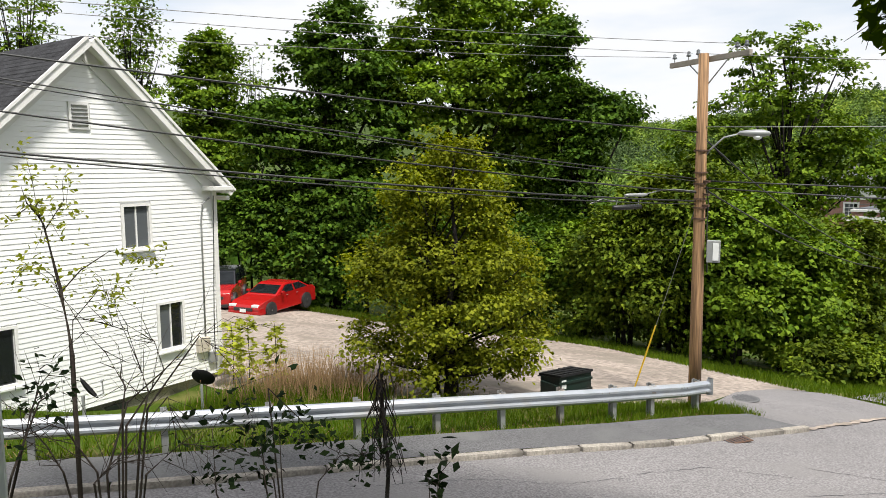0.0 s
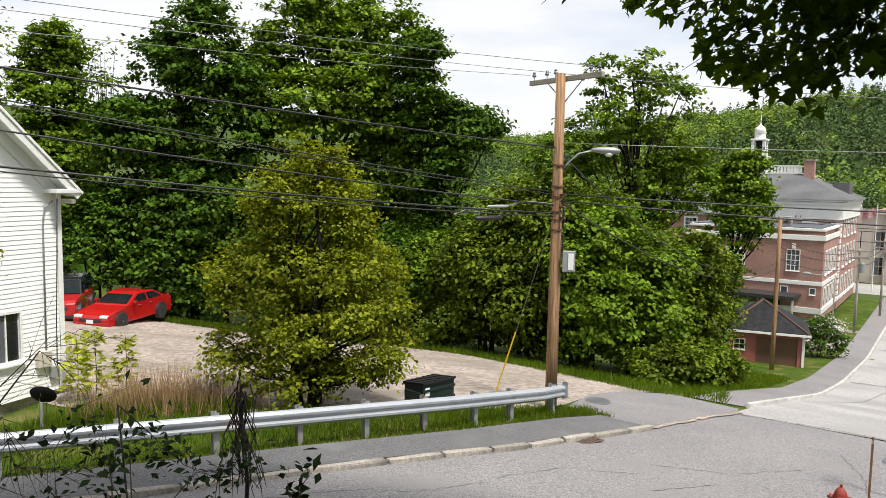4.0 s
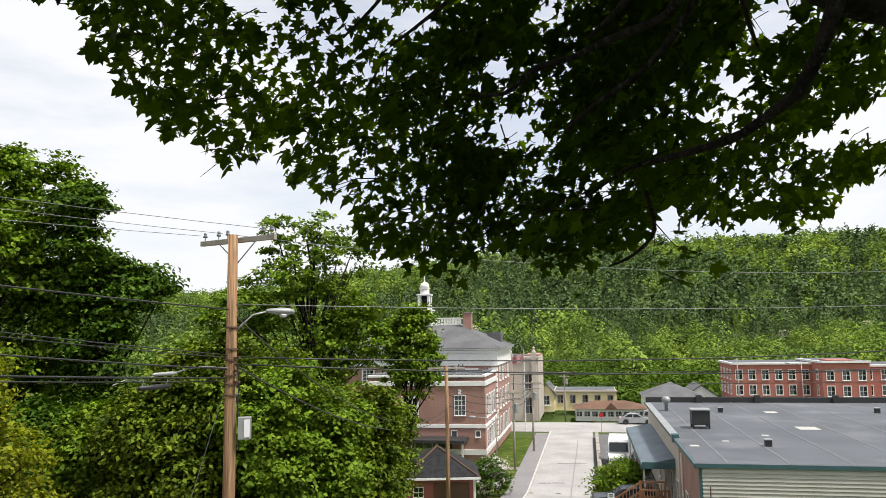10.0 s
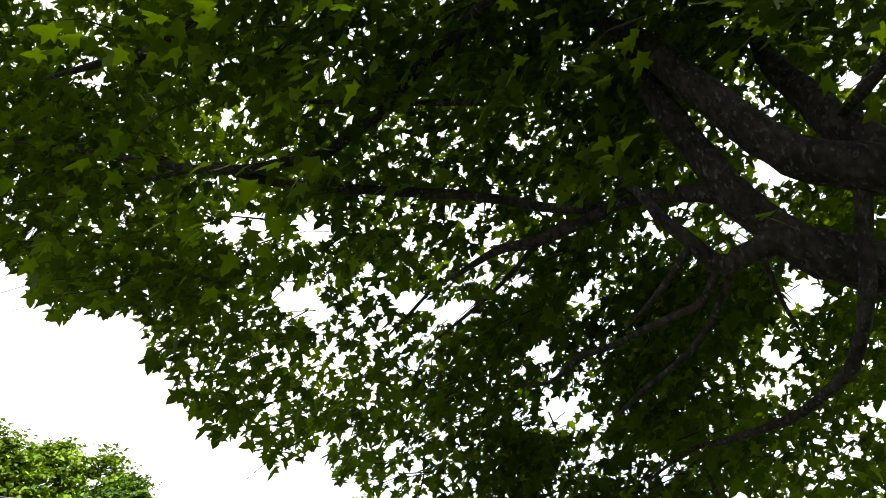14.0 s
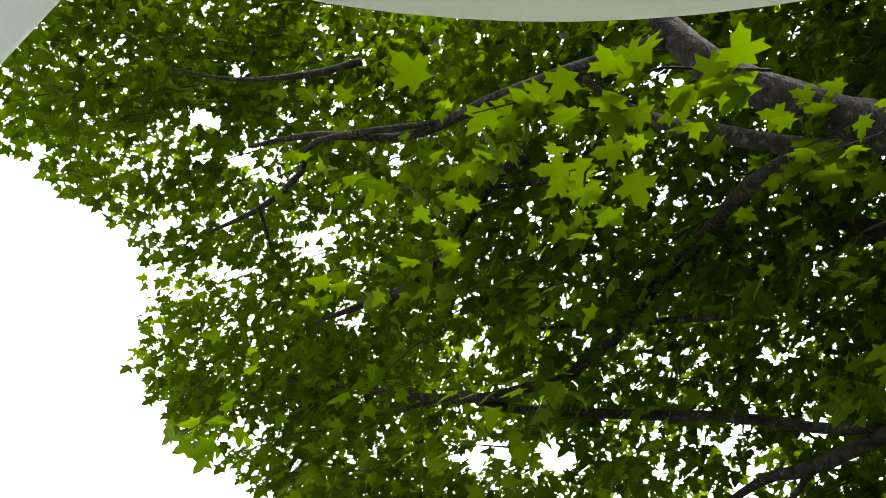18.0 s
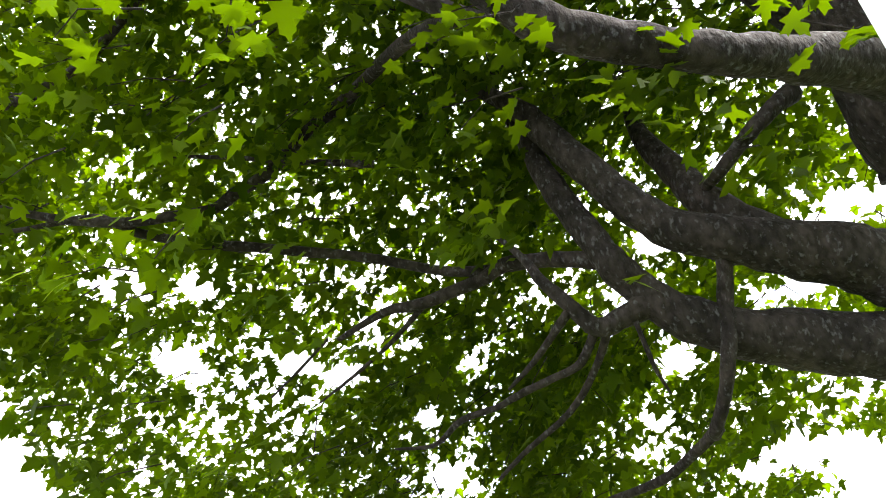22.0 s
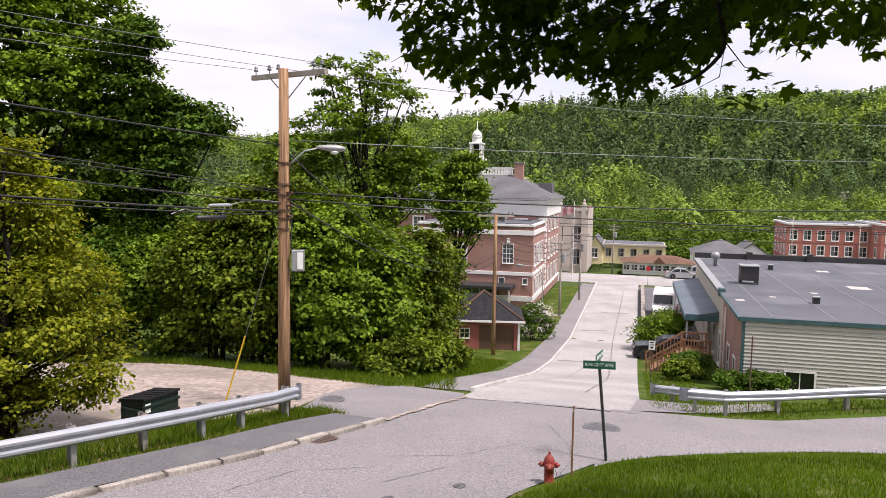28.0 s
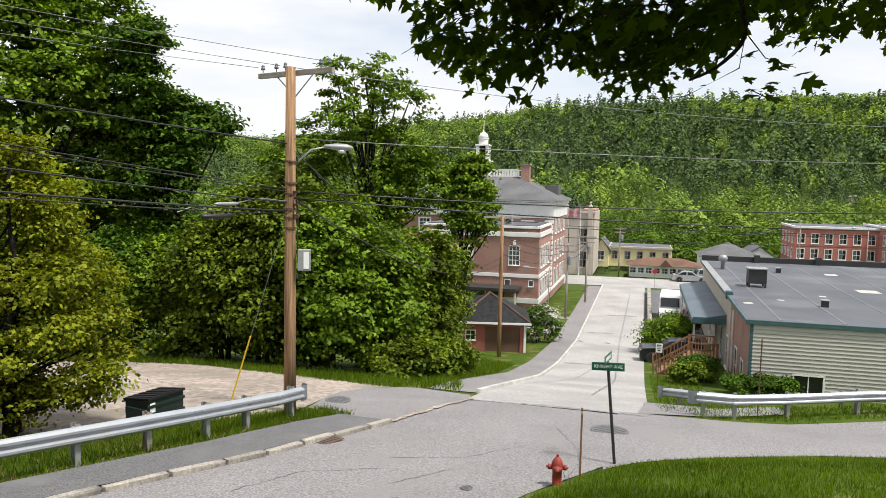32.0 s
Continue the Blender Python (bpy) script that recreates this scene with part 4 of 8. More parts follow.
# street lamp on its bent arm
la = Vector((0.84, -0.25, 0))
zl = 0.0 - POLE.z + 0.16
up("lamp_arm", tube([Vector((0.1, -0.04, zl)), Vector((0.2, -0.07, zl + 0.13)), la * 0.55 + Vector((0, 0, zl + 0.38)), la * 0.95 + Vector((0, 0, zl + 0.46))], [0.025, 0.025, 0.022, 0.02], 8), "grey_metal", "curved steel lamp arm", True)
hd = Matrix.Translation(la * 0.9 + Vector((0, 0, zl + 0.47))) @ Matrix.Rotation(math.atan2(-0.28, 0.93), 4, "Z") @ Matrix.Rotation(radians(92), 4, "Y")
head = up("lamp_head", lathe([(0.02, -0.02), (0.06, 0.02), (0.085, 0.14), (0.115, 0.34), (0.11, 0.52), (0.06, 0.64), (0.01, 0.67)], 14, m=hd @ Matrix.Diagonal((0.75, 1, 1, 1))), "grey_metal", "pale grey cobra-head street lamp", True)
part("lens", lathe([(0.10, 0), (0.09, 0.04), (0.05, 0.07), (0.0, 0.08)], 14, m=hd @ Matrix.Translation((0.07, 0, 0.4)) @ Matrix.Rotation(radians(90), 4, "Y")), "lamp_lens", head, "milky lamp lens", True)
# control box, conduit, clamps
zb = -2.05 - POLE.z
vdir = Vector((0.93, -0.36, 0)).normalized()
bx = Matrix.Translation(Vector((0.14, -0.16, zb))) @ Matrix.Rotation(math.atan2(-0.36, 0.93), 4, "Z")
cb = up("control_box", box(0.3, 0.2, 0.5, 0.14, 0, 0, 0.015, m=bx), "grey_metal", "grey metal box strapped to the shaft")
part("door", box(0.13, 0.012, 0.4, 0.19, -0.107, 0, 0.004, m=bx), "sign_white", cb)
up("riser_cable", tube([(0.16, -0.14, zb - 0.5), (0.15, -0.15, zb - 0.2), (0.12, -0.16, zb + 0.5), (0.16, -0.1, zb + 1.1), (0.1, -0.12, zb + 1.5)], 0.016, 6), "cable")
for z_ in (zb + 0.75, zb + 1.0, zb + 1.2, zb + 1.55, zb + 1.8, zb + 2.3):
    up("band", lathe([(0.15, -0.02), (0.155, -0.02), (0.155, 0.02), (0.15, 0.02)], 14, m=Matrix.Translation((0, 0, z_))), "rust")
for z_ in (zb + 1.05, zb + 1.3, zb + 1.6):
    up("bracket", box(0.06, 0.3, 0.05, 0, -0.16, z_, 0.01, m=Matrix.Rotation(0.35, 4, "Z")), "rust")
# guy wire with a yellow guard
GUY = Vector((4.65, 18.1, zz(4.65, 18.1)))
guy = thing("guy_wire", "steel guy wire with a yellow plastic guard at its foot", "guy wire", GUY)
gt = Vector((5.8, 17.1, -0.9)) - GUY
part("wire", rod((0, 0, -0.05), gt, 0.008, n=6), "alu_cable", guy)
part("guard", rod(gt * 0.0, gt.normalized() * 1.9, 0.021, n=10), "yellow_guard", guy, "yellow plastic guard")

# a second pole up the road carries the lines on, a third stands down the street, a fourth along the side street
P0 = Vector((-28.4, 0.8, zz(-28.4, 0.8)))
P2 = Vector((27.6, 39.7, zz(27.6, 39.7)))
P3 = Vector((40.0, 9.4, zz(40.0, 9.4)))
utility_pole(P0, 5.6, "wooden utility pole farther up the road", math.degrees(math.atan2(0.9, -0.43)))
utility_pole(P2, -2.1, "thin brown utility pole beside the small garage", 150.0, r=0.14)
utility_pole(P3, 1.4, "wooden utility pole along the side street", 100.0)


def cable(a, b, sag, r, material, label):
    a, b = Vector(a), Vector(b)
    n = 20
    pts = [a.lerp(b, i / n) - Vector((0, 0, sag * 4 * (i / n) * (1 - i / n))) for i in range(n + 1)]
    t = tagged(part("power_line", tube([p - a for p in pts], r, 5), material, None, smooth=True), label, "cable", "overhead lines")
    t.location = a
    return t


def up_road(z_pole, el0, sag, r, mt, label, side=0.0):
    """A line from the near pole to the one up the road, passing el0 degrees high where it leaves the view."""
    k = Vector((-6.6, 11.2, 0))
    zk = 13.0 * math.tan(radians(el0))
    u = 13.8 / 38.0
    z0 = z_pole + (zk + sag * 4 * u * (1 - u) - z_pole) / u
    off = Vector((-0.43, 0.9, 0)) * side
    cable(Vector((POLE.x, POLE.y, z_pole)) + off, Vector((P0.x, P0.y, z0)) + off, sag, r, mt, label)


up_road(0.66, 7.16, 0.55, 0.017, "cable", "black twisted service cable from pole to pole")
up_road(-0.40, 5.6, 0.6, 0.012, "cable", "thin black telephone cable from pole to pole")
up_road(-0.46, 5.3, 0.7, 0.010, "cable", "thin black telephone cable from pole to pole")
up_road(-0.72, 3.48, 0.6, 0.016, "cable", "black telephone cable from pole to pole")
up_road(-0.91, 0.84, 0.7, 0.019, "cable", "thick black telephone cable from pole to pole")
up_road(-0.98, 0.6, 0.95, 0.012, "cable", "black telephone cable from pole to pole")
for side, el in ((-1.08, 9.8), (0.35, 10.3), (1.08, 9.3)):
    up_road(POLE_TOP + 0.06, el, 0.6, 0.006, "alu_cable", "bare grey primary wire on insulators", side)
cable((5.9, 17.0, 2.4), (40, 9.4, 3.0), 0.9, 0.008, "alu_cable", "bare grey wire across the side street")
cable((5.9, 17.0, 0.78), (40, 9.4, 1.2), 0.3, 0.010, "alu_cable", "bare grey cable across the side street")
cable((5.9, 17.0, -0.44), (40, 9.4, -0.2), 0.5, 0.018, "cable", "black cable across the side street")
cable((5.9, 17.0, -0.60), (40, 9.4, -1.1), 0.5, 0.018, "cable", "black cable across the side street")
cable((5.9, 17.0, 0.5), P2 + Vector((0, 0, 6.6)), 1.6, 0.018, "cable", "black cable sagging down the street")
cable((5.9, 17.0, -0.62), P2 + Vector((0, 0, 6.2)), 1.2, 0.02, "cable", "black cable sagging down the street")
# splice cases on the cables beside the pole
sp = thing("splice_case", "black splice case and grey coupling hung on the cables", "splice case", (3.95, 16.2, -0.98))
sm = Matrix.Rotation(math.atan2(0.43, 0.9), 4, "Z") @ Matrix.Rotation(radians(90), 4, "Y")
part("case", lathe([(0.02, -0.4), (0.05, -0.37), (0.055, 0), (0.05, 0.37), (0.02, 0.4)], 12, m=sm), "cable", sp, smooth=True)
part("coupling", lathe([(0.015, -0.3), (0.035, -0.22), (0.042, 0.2), (0.035, 0.28), (0.015, 0.34)], 12, m=Matrix.Translation((0.2, 0.1, 0.26)) @ sm), "grey_metal", sp, smooth=True)
for s in (-0.3, 0.3):
    part("hanger", rod((0.9 * s, 0.43 * s, 0.05), (0.9 * s + 0.02, 0.43 * s, 0.16), 0.008, n=6), "grey_metal", sp)
part("drip_loop", tube([(0.4, 0.2, 0.26), (0.8, 0.4, 0.34), (1.2, 0.6, 0.36), (1.8, 0.86, 0.3)], 0.016, 6), "alu_cable", sp)
part("drip_loop", tube([(0.0, 0.0, 0.24), (-0.35, -0.15, 0.14), (-0.6, -0.28, 0.2), (-0.9, -0.42, 0.1)], 0.014, 6), "alu_cable", sp)


# ---- dumpster ----
def dumpster():
    d = thing("dumpster", "dark green steel dumpster with black plastic lids", "dumpster", (2.77, 16.95, zz(2.77, 16.95) - 0.03), rz=33)
    w, dp, h = 0.98, 0.66, 0.71
    tub = part("tub", prism([(-dp / 2, 0.1), (-dp / 2, h - 0.02), (dp / 2, h - 0.13), (dp / 2, 0.1)], w, Matrix.Translation((-w / 2, 0, 0)) @ Matrix.Rotation(radians(90), 4, "Z") @ Matrix.Translation((0, -w, 0))), "green_steel", d)
    for z_ in (0.28, 0.53):
        part("rib", box(w + 0.05, 0.03, 0.06, 0, -dp / 2 - 0.012, z_, 0.005), "green_steel", d)
    for x in (-w / 2 - 0.035, w / 2 + 0.035):
        part("lift_pocket", box(0.07, 0.52, 0.14, x, 0, 0.42, 0.01), "green_steel", d)
    for i, x in enumerate((-w / 4, w / 4)):
        lid = part("lid", box(w / 2 + 0.03, dp + 0.1, 0.05, m=Matrix.Translation((x, 0.0, h - 0.045)) @ Matrix.Rotation(-0.125, 4, "X")), "black_lid", d)
        for k in range(3):
            part("ridge", box(0.05, dp + 0.04, 0.025, m=Matrix.Translation((x + (k - 1) * 0.15, 0.0, h - 0.018)) @ Matrix.Rotation(-0.125, 4, "X")), "black_lid", lid)
    part("hinge_rod", rod((-w / 2 - 0.05, dp / 2 + 0.03, h - 0.13), (w / 2 + 0.05, dp / 2 + 0.03, h - 0.13), 0.02, n=8), "black_metal", d)
    part("sticker", box(0.14, 0.006, 0.2, -w / 2 + 0.13, -dp / 2 - 0.004, 0.5), "sign_white", d, "small worn white sticker")
    for x in (-0.4, 0.4):
        for y in (-0.26, 0.26):
            part("skid", box(0.12, 0.1, 0.12, x, y, 0.06, 0.01), "black_metal", d)
    return d


dumpster()


# ---- cars ----
def car(name, label, x, y, rz, paint, L=4.65, W=1.82, H=1.45, suv=False, van=False, z=None, roof_m=None, wheel=0.33, tilt=0.0):
    """A parked car, nose along local +x."""
    c = thing(name, label, "van" if van else "car", (x, y, zz(x, y) if z is None else z), rz, group="parked cars")
    a, g = L / 2, 0.2
    if van:
        side = [(-a, 0.35), (-a, 2.35), (-a + 0.1, H), (a * 0.52, H), (a * 0.68, 1.35), (a * 0.97, 1.12), (a, 0.9), (a, 0.35)]
        cabin = [(a * 0.30, 1.3), (a * 0.30, H - 0.3), (a * 0.50, H - 0.3), (a * 0.66, 1.3)]
    elif suv:
        side = [(-a, 0.4), (-a, 0.95), (-a * 0.94, 1.08), (a * 0.36, 1.1), (a * 0.9, 1.0), (a, 0.85), (a, 0.4)]
        cabin = [(-a * 0.95, 1.05), (-a * 0.84, H - 0.04), (-a * 0.70, H), (a * 0.0, H), (a * 0.12, H - 0.05), (a * 0.40, 1.06)]
    else:
        side = [(-a, 0.35), (-a, 0.72), (-a * 0.93, 0.96), (-a * 0.72, 1.0), (a * 0.3, 0.94), (a * 0.78, 0.8), (a * 0.97, 0.64), (a, 0.5), (a * 0.98, 0.3)]
        cabin = [(-a * 0.80, 0.96), (-a * 0.45, H - 0.04), (-a * 0.28, H), (-a * 0.02, H), (a * 0.08, H - 0.04), (a * 0.44, 0.9)]
    side = [(-a + 0.05, g)] + side + [(a - 0.1, g)]

    def slab(outline, w, inset, bev):
        bm = bmesh.new()
        prism(outline, w, Matrix.Translation((0, -w / 2, 0)), bm)
        zs = [p[1] for p in outline]
        lo_, hi_ = min(zs), max(zs)
        for v in bm.verts:
            k = (v.co.z - lo_) / (hi_ - lo_)
            v.co.y *= 1 - inset * max(0.0, k) ** 1.5
            v.co.y *= 1 - 0.10 * max(0, abs(v.co.x) / a - 0.75) / 0.25
        bmesh.ops.bevel(bm, geom=[e for e in bm.edges], offset=bev, segments=2, affect="EDGES", profile=0.6, clamp_overlap=True)
        return bm
    body = part("body", slab(side, W, 0.06, 0.05), paint, c, smooth=False)
    if not van:
        part("roof", slab(cabin, W * 0.90, 0.16, 0.05), roof_m or paint, c)
    # glass: sides, windscreen, rear
    zl_, zh = min(p[1] for p in cabin) + 0.07, max(p[1] for p in cabin) - 0.09
    xf = lambda zc, pts: np.interp(zc, [pts[0][1], pts[1][1]], [pts[0][0], pts[1][0]])
    rear = (cabin[0], cabin[1])
    front = (cabin[-1], cabin[-2])
    for s in (1, -1):
        yl, yh = s * W * 0.45 * 0.995, s * W * 0.45 * (1 - 0.16)
        if van:
            yl = yh = s * (W / 2 * 0.955)
        def q(x_, z_):
            k = (z_ - zl_) / (zh - zl_)
            return Vector((x_, yl + (yh - yl) * k * 0.85 + s * 0.012, z_))
        spans = [(0.06, 0.47), (0.53, 0.94)] if not van else [(0.05, 0.95)]
        for u0, u1 in spans:
            bm = bmesh.new()
            def xx(z_, u):
                r_, f_ = float(xf(z_, rear)) + 0.08, float(xf(z_, front)) - 0.08
                return r_ + (f_ - r_) * u
            v = [bm.verts.new(q(xx(z_, u), z_)) for u, z_ in ((u0, zl_), (u1, zl_), (u1, zh), (u0, zh))]
            bm.faces.new(v)
            bmesh.ops.solidify(bm, geom=bm.faces, thickness=0.01)
            part("side_window", bm, "glass", c)
    for pts, nm in ((front, "windscreen"), (rear, "rear_window")):
        if van and nm == "rear_window":
            continue
        bm = bmesh.new()
        sgn = 1 if nm == "windscreen" else -1
        vs = []
        for z_, hw in ((zl_, 0.40), (zh, 0.345)):
            x_ = float(xf(z_, pts)) + sgn * 0.025
            vs.append([bm.verts.new((x_, -W * hw, z_ + 0.012)), bm.verts.new((x_, W * hw, z_ + 0.012))])
        bm.faces.new((vs[0][0], vs[0][1], vs[1][1], vs[1][0]))
        bmesh.ops.solidify(bm, geom=bm.faces, thickness=0.012)
        part(nm, bm, "glass", c)
    for wx in (-a * 0.60, a * 0.62):
        for s in (1, -1):
            m = Matrix.Translation((wx, s * (W / 2 - 0.09), wheel)) @ Matrix.Rotation(radians(-90 * s), 4, "X")
            ty = part("wheel", lathe([(wheel * 0.62, -0.1), (wheel * 0.94, -0.1), (wheel, -0.06), (wheel, 0.07), (wheel * 0.94, 0.105), (wheel * 0.62, 0.1)], 24, m=m), "tyre", c, smooth=False)
            part("rim", lathe([(wheel * 0.63, 0.06), (wheel * 0.62, 0.1), (wheel * 0.5, 0.085), (wheel * 0.16, 0.1), (0.0, 0.1)], 24, m=m), "rim", ty)
            for k in range(5):
                part("spoke_gap", box(0.1, 0.055, 0.012, wheel * 0.36, 0, 0.098, m=m @ Matrix.Rotation(2 * math.pi * k / 5, 4, "Z")), "tyre", ty)
            part("arch", lathe([(wheel * 1.0, -0.12), (wheel * 1.14, -0.12), (wheel * 1.14, 0.094), (wheel * 1.0, 0.094)], 24, m=m), "black_metal", c)
    hz = 0.62 if not (suv or van) else 0.82
    for s in (1, -1):
        part("headlight", box(0.22, 0.36, 0.12, a - 0.13, s * W * 0.33, hz, 0.03), "lamp_lens", c, "clear headlight")
        part("tail_light", box(0.12, 0.3, 0.16, -a + 0.05, s * W * 0.35, hz + 0.14, 0.02), "sign_red", c, "red tail light")
        part("mirror", box(0.16, 0.14, 0.12, float(xf(zl_, front)) - 0.25, s * (W / 2 + 0.05), zl_ + 0.05, 0.03), paint, c)
        for dx in ((0.1,) if van else (-0.35, 0.45)):
            part("door_handle", box(0.14, 0.03, 0.025, dx - 0.25, s * (W / 2 * 0.965), 0.84 if not suv else 0.95, 0.006), "rim" if not suv else paint, c)
    part("grille", box(0.04, W * 0.55, 0.14, a - 0.005, 0, hz - 0.14, 0.02), "black_metal", c)
    part("front_bumper", box(0.12, W * 0.9, 0.16, a - 0.06, 0, 0.32, 0.04), "black_metal" if suv else paint, c)
    part("plate", box(0.02, 0.32, 0.15, a + 0.012, 0, 0.42), "sign_white", c)
    return c


car("red_sedan", "glossy red four-door sedan parked on the gravel lot", -7.95, 34.3, -113, "red_car", L=4.6, H=1.36)
car("red_suv", "red compact off-road vehicle with black trim on the gravel lot", -10.6, 35.0, -85, "red_car", L=4.25, W=1.86, H=1.72, suv=True, wheel=0.37, roof_m="dark_car")


# ---- street furniture at the corner ----
def street_sign():
    s = thing("street_sign", "green street name sign on a dark leaning steel post", "street sign", (10.22, 10.62, zz(10.22, 10.62) - 0.25), rz=-43)
    tip = Vector((-0.20, 0.0, 2.18))
    part("post", rod((0.05, 0, -0.3), tip, 0.03, n=8), "black_metal", s)
    b = Matrix.Translation(tip + Vector((0, 0, 0.0))) @ Matrix.Rotation(radians(-1.5), 4, "Y")
    blade = part("name_blade", box(0.62, 0.012, 0.16, 0, -0.035, 0.02, 0.004, m=b), "sign_green", s, "green name blade with white letters")
    words("KNIGHT AVE", 0.094, "sign_white", blade, b @ Matrix.Translation((0, -0.044, 0.02)) @ Matrix.Rotation(radians(90), 4, "X"))
    cross = part("cross_blade", box(0.60, 0.012, 0.15, 0, 0, 0.19, 0.004, m=b @ Matrix.Rotation(radians(78), 4, "Z")), "sign_green", s, "second blade seen almost edge-on")
    for k in range(5):
        part("letter_bar", box(0.07, 0.02, 0.07, -0.2 + 0.1 * k, 0, 0.19, m=b @ Matrix.Rotation(radians(78), 4, "Z")), "sign_white", cross)
    part("cap", box(0.05, 0.05, 0.06, 0, -0.0, 0.11, 0.01, m=b), "grey_metal", s)


street_sign()


def hydrant():
    x, y = 8.15, 9.85
    h = thing("fire_hydrant", "weathered red fire hydrant beside the road", "fire hydrant", (x, y, zz(x, y) - 0.05), rz=-40)
    part("barrel", lathe([(0.15, 0.0), (0.15, 0.04), (0.10, 0.06), (0.10, 0.50), (0.13, 0.51), (0.13, 0.55), (0.115, 0.56), (0.12, 0.62), (0.10, 0.70), (0.06, 0.76), (0.03, 0.79)], 16), "hydrant_red", h, smooth=True)
    part("bonnet_nut", lathe([(0.028, 0.78), (0.028, 0.84), (0.012, 0.86)], 5), "hydrant_red", h)
    for ang, r, ln in ((0, 0.055, 0.19), (180, 0.055, 0.19), (-90, 0.075, 0.21)):
        m = Matrix.Rotation(radians(ang), 4, "Z") @ Matrix.Translation((0, 0, 0.55)) @ Matrix.Rotation(radians(90), 4, "Y")
        noz = part("nozzle", lathe([(r * 0.9, 0.05), (r * 0.9, ln * 0.7), (r * 1.15, ln * 0.7), (r * 1.15, ln), (r * 0.5, ln + 0.01), (r * 0.4, ln + 0.04)], 12, m=m), "hydrant_red", h, smooth=True)
    for k in range(6):
        a = k * math.pi / 3
        part("flange_bolt", lathe([(0.012, 0.045), (0.012, 0.06), (0.004, 0.065)], 6, m=Matrix.Translation((0.128 * math.cos(a), 0.128 * math.sin(a), 0.0))), "rust", h)
    part("chain", tube([(0.12, -0.1, 0.5), (0.16, -0.13, 0.4), (0.17, -0.1, 0.32)], 0.006, 5), "rust", h)
    h.scale = (0.82, 0.82, 0.76)
    return h


hydrant()
mk = thing("marker_stake", "thin weathered wooden marker stake by the hydrant", "stake", (8.75, 9.95, zz(8.75, 9.95)), rz=-40)
part("stake", box(0.035, 0.035, 1.5, 0, 0, 0.55, 0.004), "deck_wood", mk)
part("tip_band", box(0.037, 0.037, 0.06, 0, 0, 1.22), "old_wood", mk)


def notice_sign(x, y, h, rz, label):
    s = thing("notice_sign", label, "sign", (x, y, zz(x, y)), rz)
    part("post", box(0.05, 0.04, h + 0.3, 0, 0, h / 2 - 0.15, 0.004), "rust", s)
    pl = part("plate", box(0.32, 0.01, 0.46, 0, -0.03, h - 0.2, 0.004), "sign_white", s, "white sign plate with dark lines")
    for k, (w, hh) in enumerate(((0.2, 0.06), (0.22, 0.03), (0.22, 0.03), (0.14, 0.08))):
        part("text_bar", box(w, 0.006, hh, 0, -0.037, h - 0.05 - 0.09 * k), "ink", pl)


notice_sign(28.2, 26.5, 2.15, -47, "white notice sign on a rusty post by the steps")

# manhole covers, drain grates and road patches
def cover(x, y, r, label, name="manhole_cover", off=0.05):
    c = thing(name, label, "manhole cover", (x, y, zz(x, y) + off), group="covers in the road")
    part("rim", lathe([(r, -0.02), (r + 0.03, 0.0), (r + 0.03, 0.006), (r, 0.008)], 24), "asphalt_walk", c)
    part("disc", lathe([(r * 0.97, -0.01), (r * 0.97, 0.004), (0.0, 0.005)], 24), "asphalt_walk" if r > 0.35 else "rust", c)
    for k in range(7):
        w = 2 * math.sqrt(max(0.01, (r * 0.85) ** 2 - ((k - 3) * r * 0.24) ** 2))
        part("slot", box(w, r * 0.10, 0.006, 0, (k - 3) * r * 0.24, 0.006), "asphalt_dark", c)


cover(7.5, 18.1, 0.3, "round rusty storm drain grate in the lot entrance", off=0.075)
cover(12.2, 12.9, 0.42, "round iron manhole cover in the road")
cover(5.2, 10.2, 0.07, "small iron valve cover in the road", "valve_cover")
cover(6.6, 10.3, 0.07, "small iron valve cover in the road", "valve_cover")
g_ = thing("drain_grate", "rusty iron drain grate at the kerb", "drain grate", (5.5, 14.05, zz(5.5, 14.05) + 0.045), rz=22)
part("frame", box(0.8, 0.45, 0.02, 0, 0, 0, 0.004), "rust", g_)
for k in range(8):
    part("bar", box(0.03, 0.38, 0.02, -0.32 + 0.09 * k, 0, 0.008), "asphalt_dark", g_)


# cracks and sealed seams in the asphalt
def crack(pts, width, seed, material="asphalt_dark", label="dark crack across the worn asphalt", off=0.041):
    rng = random.Random(seed)
    line = []
    for (x0, y0), (x1, y1) in zip(pts, pts[1:]):
        n = max(3, int(math.hypot(x1 - x0, y1 - y0) / 0.12))
        for i in range(n):
            line.append((x0 + (x1 - x0) * i / n + rng.gauss(0, 0.025), y0 + (y1 - y0) * i / n + rng.gauss(0, 0.025)))
    line.append(pts[-1])
    v, f = [], []
    for i, (x, y) in enumerate(line):
        xa, ya = line[max(i - 1, 0)]
        xb, yb = line[min(i + 1, len(line) - 1)]
        d = math.hypot(xb - xa, yb - ya) + 1e-6
        w = width * rng.uniform(0.4, 1.3) * (0.3 if i in (0, len(line) - 1) else 1)
        nx, ny = -(yb - ya) / d * w, (xb - xa) / d * w
        for s in (1, -1):
            v.append((x + nx * s, y + ny * s, zz(x + nx * s, y + ny * s) + off))
        if i:
            f.append((2 * i - 2, 2 * i - 1, 2 * i + 1, 2 * i))
    tagged(new("road_crack", mesh_of("road_crack", v, f, M[material])), label, "crack", "cracks in the road", "structure")


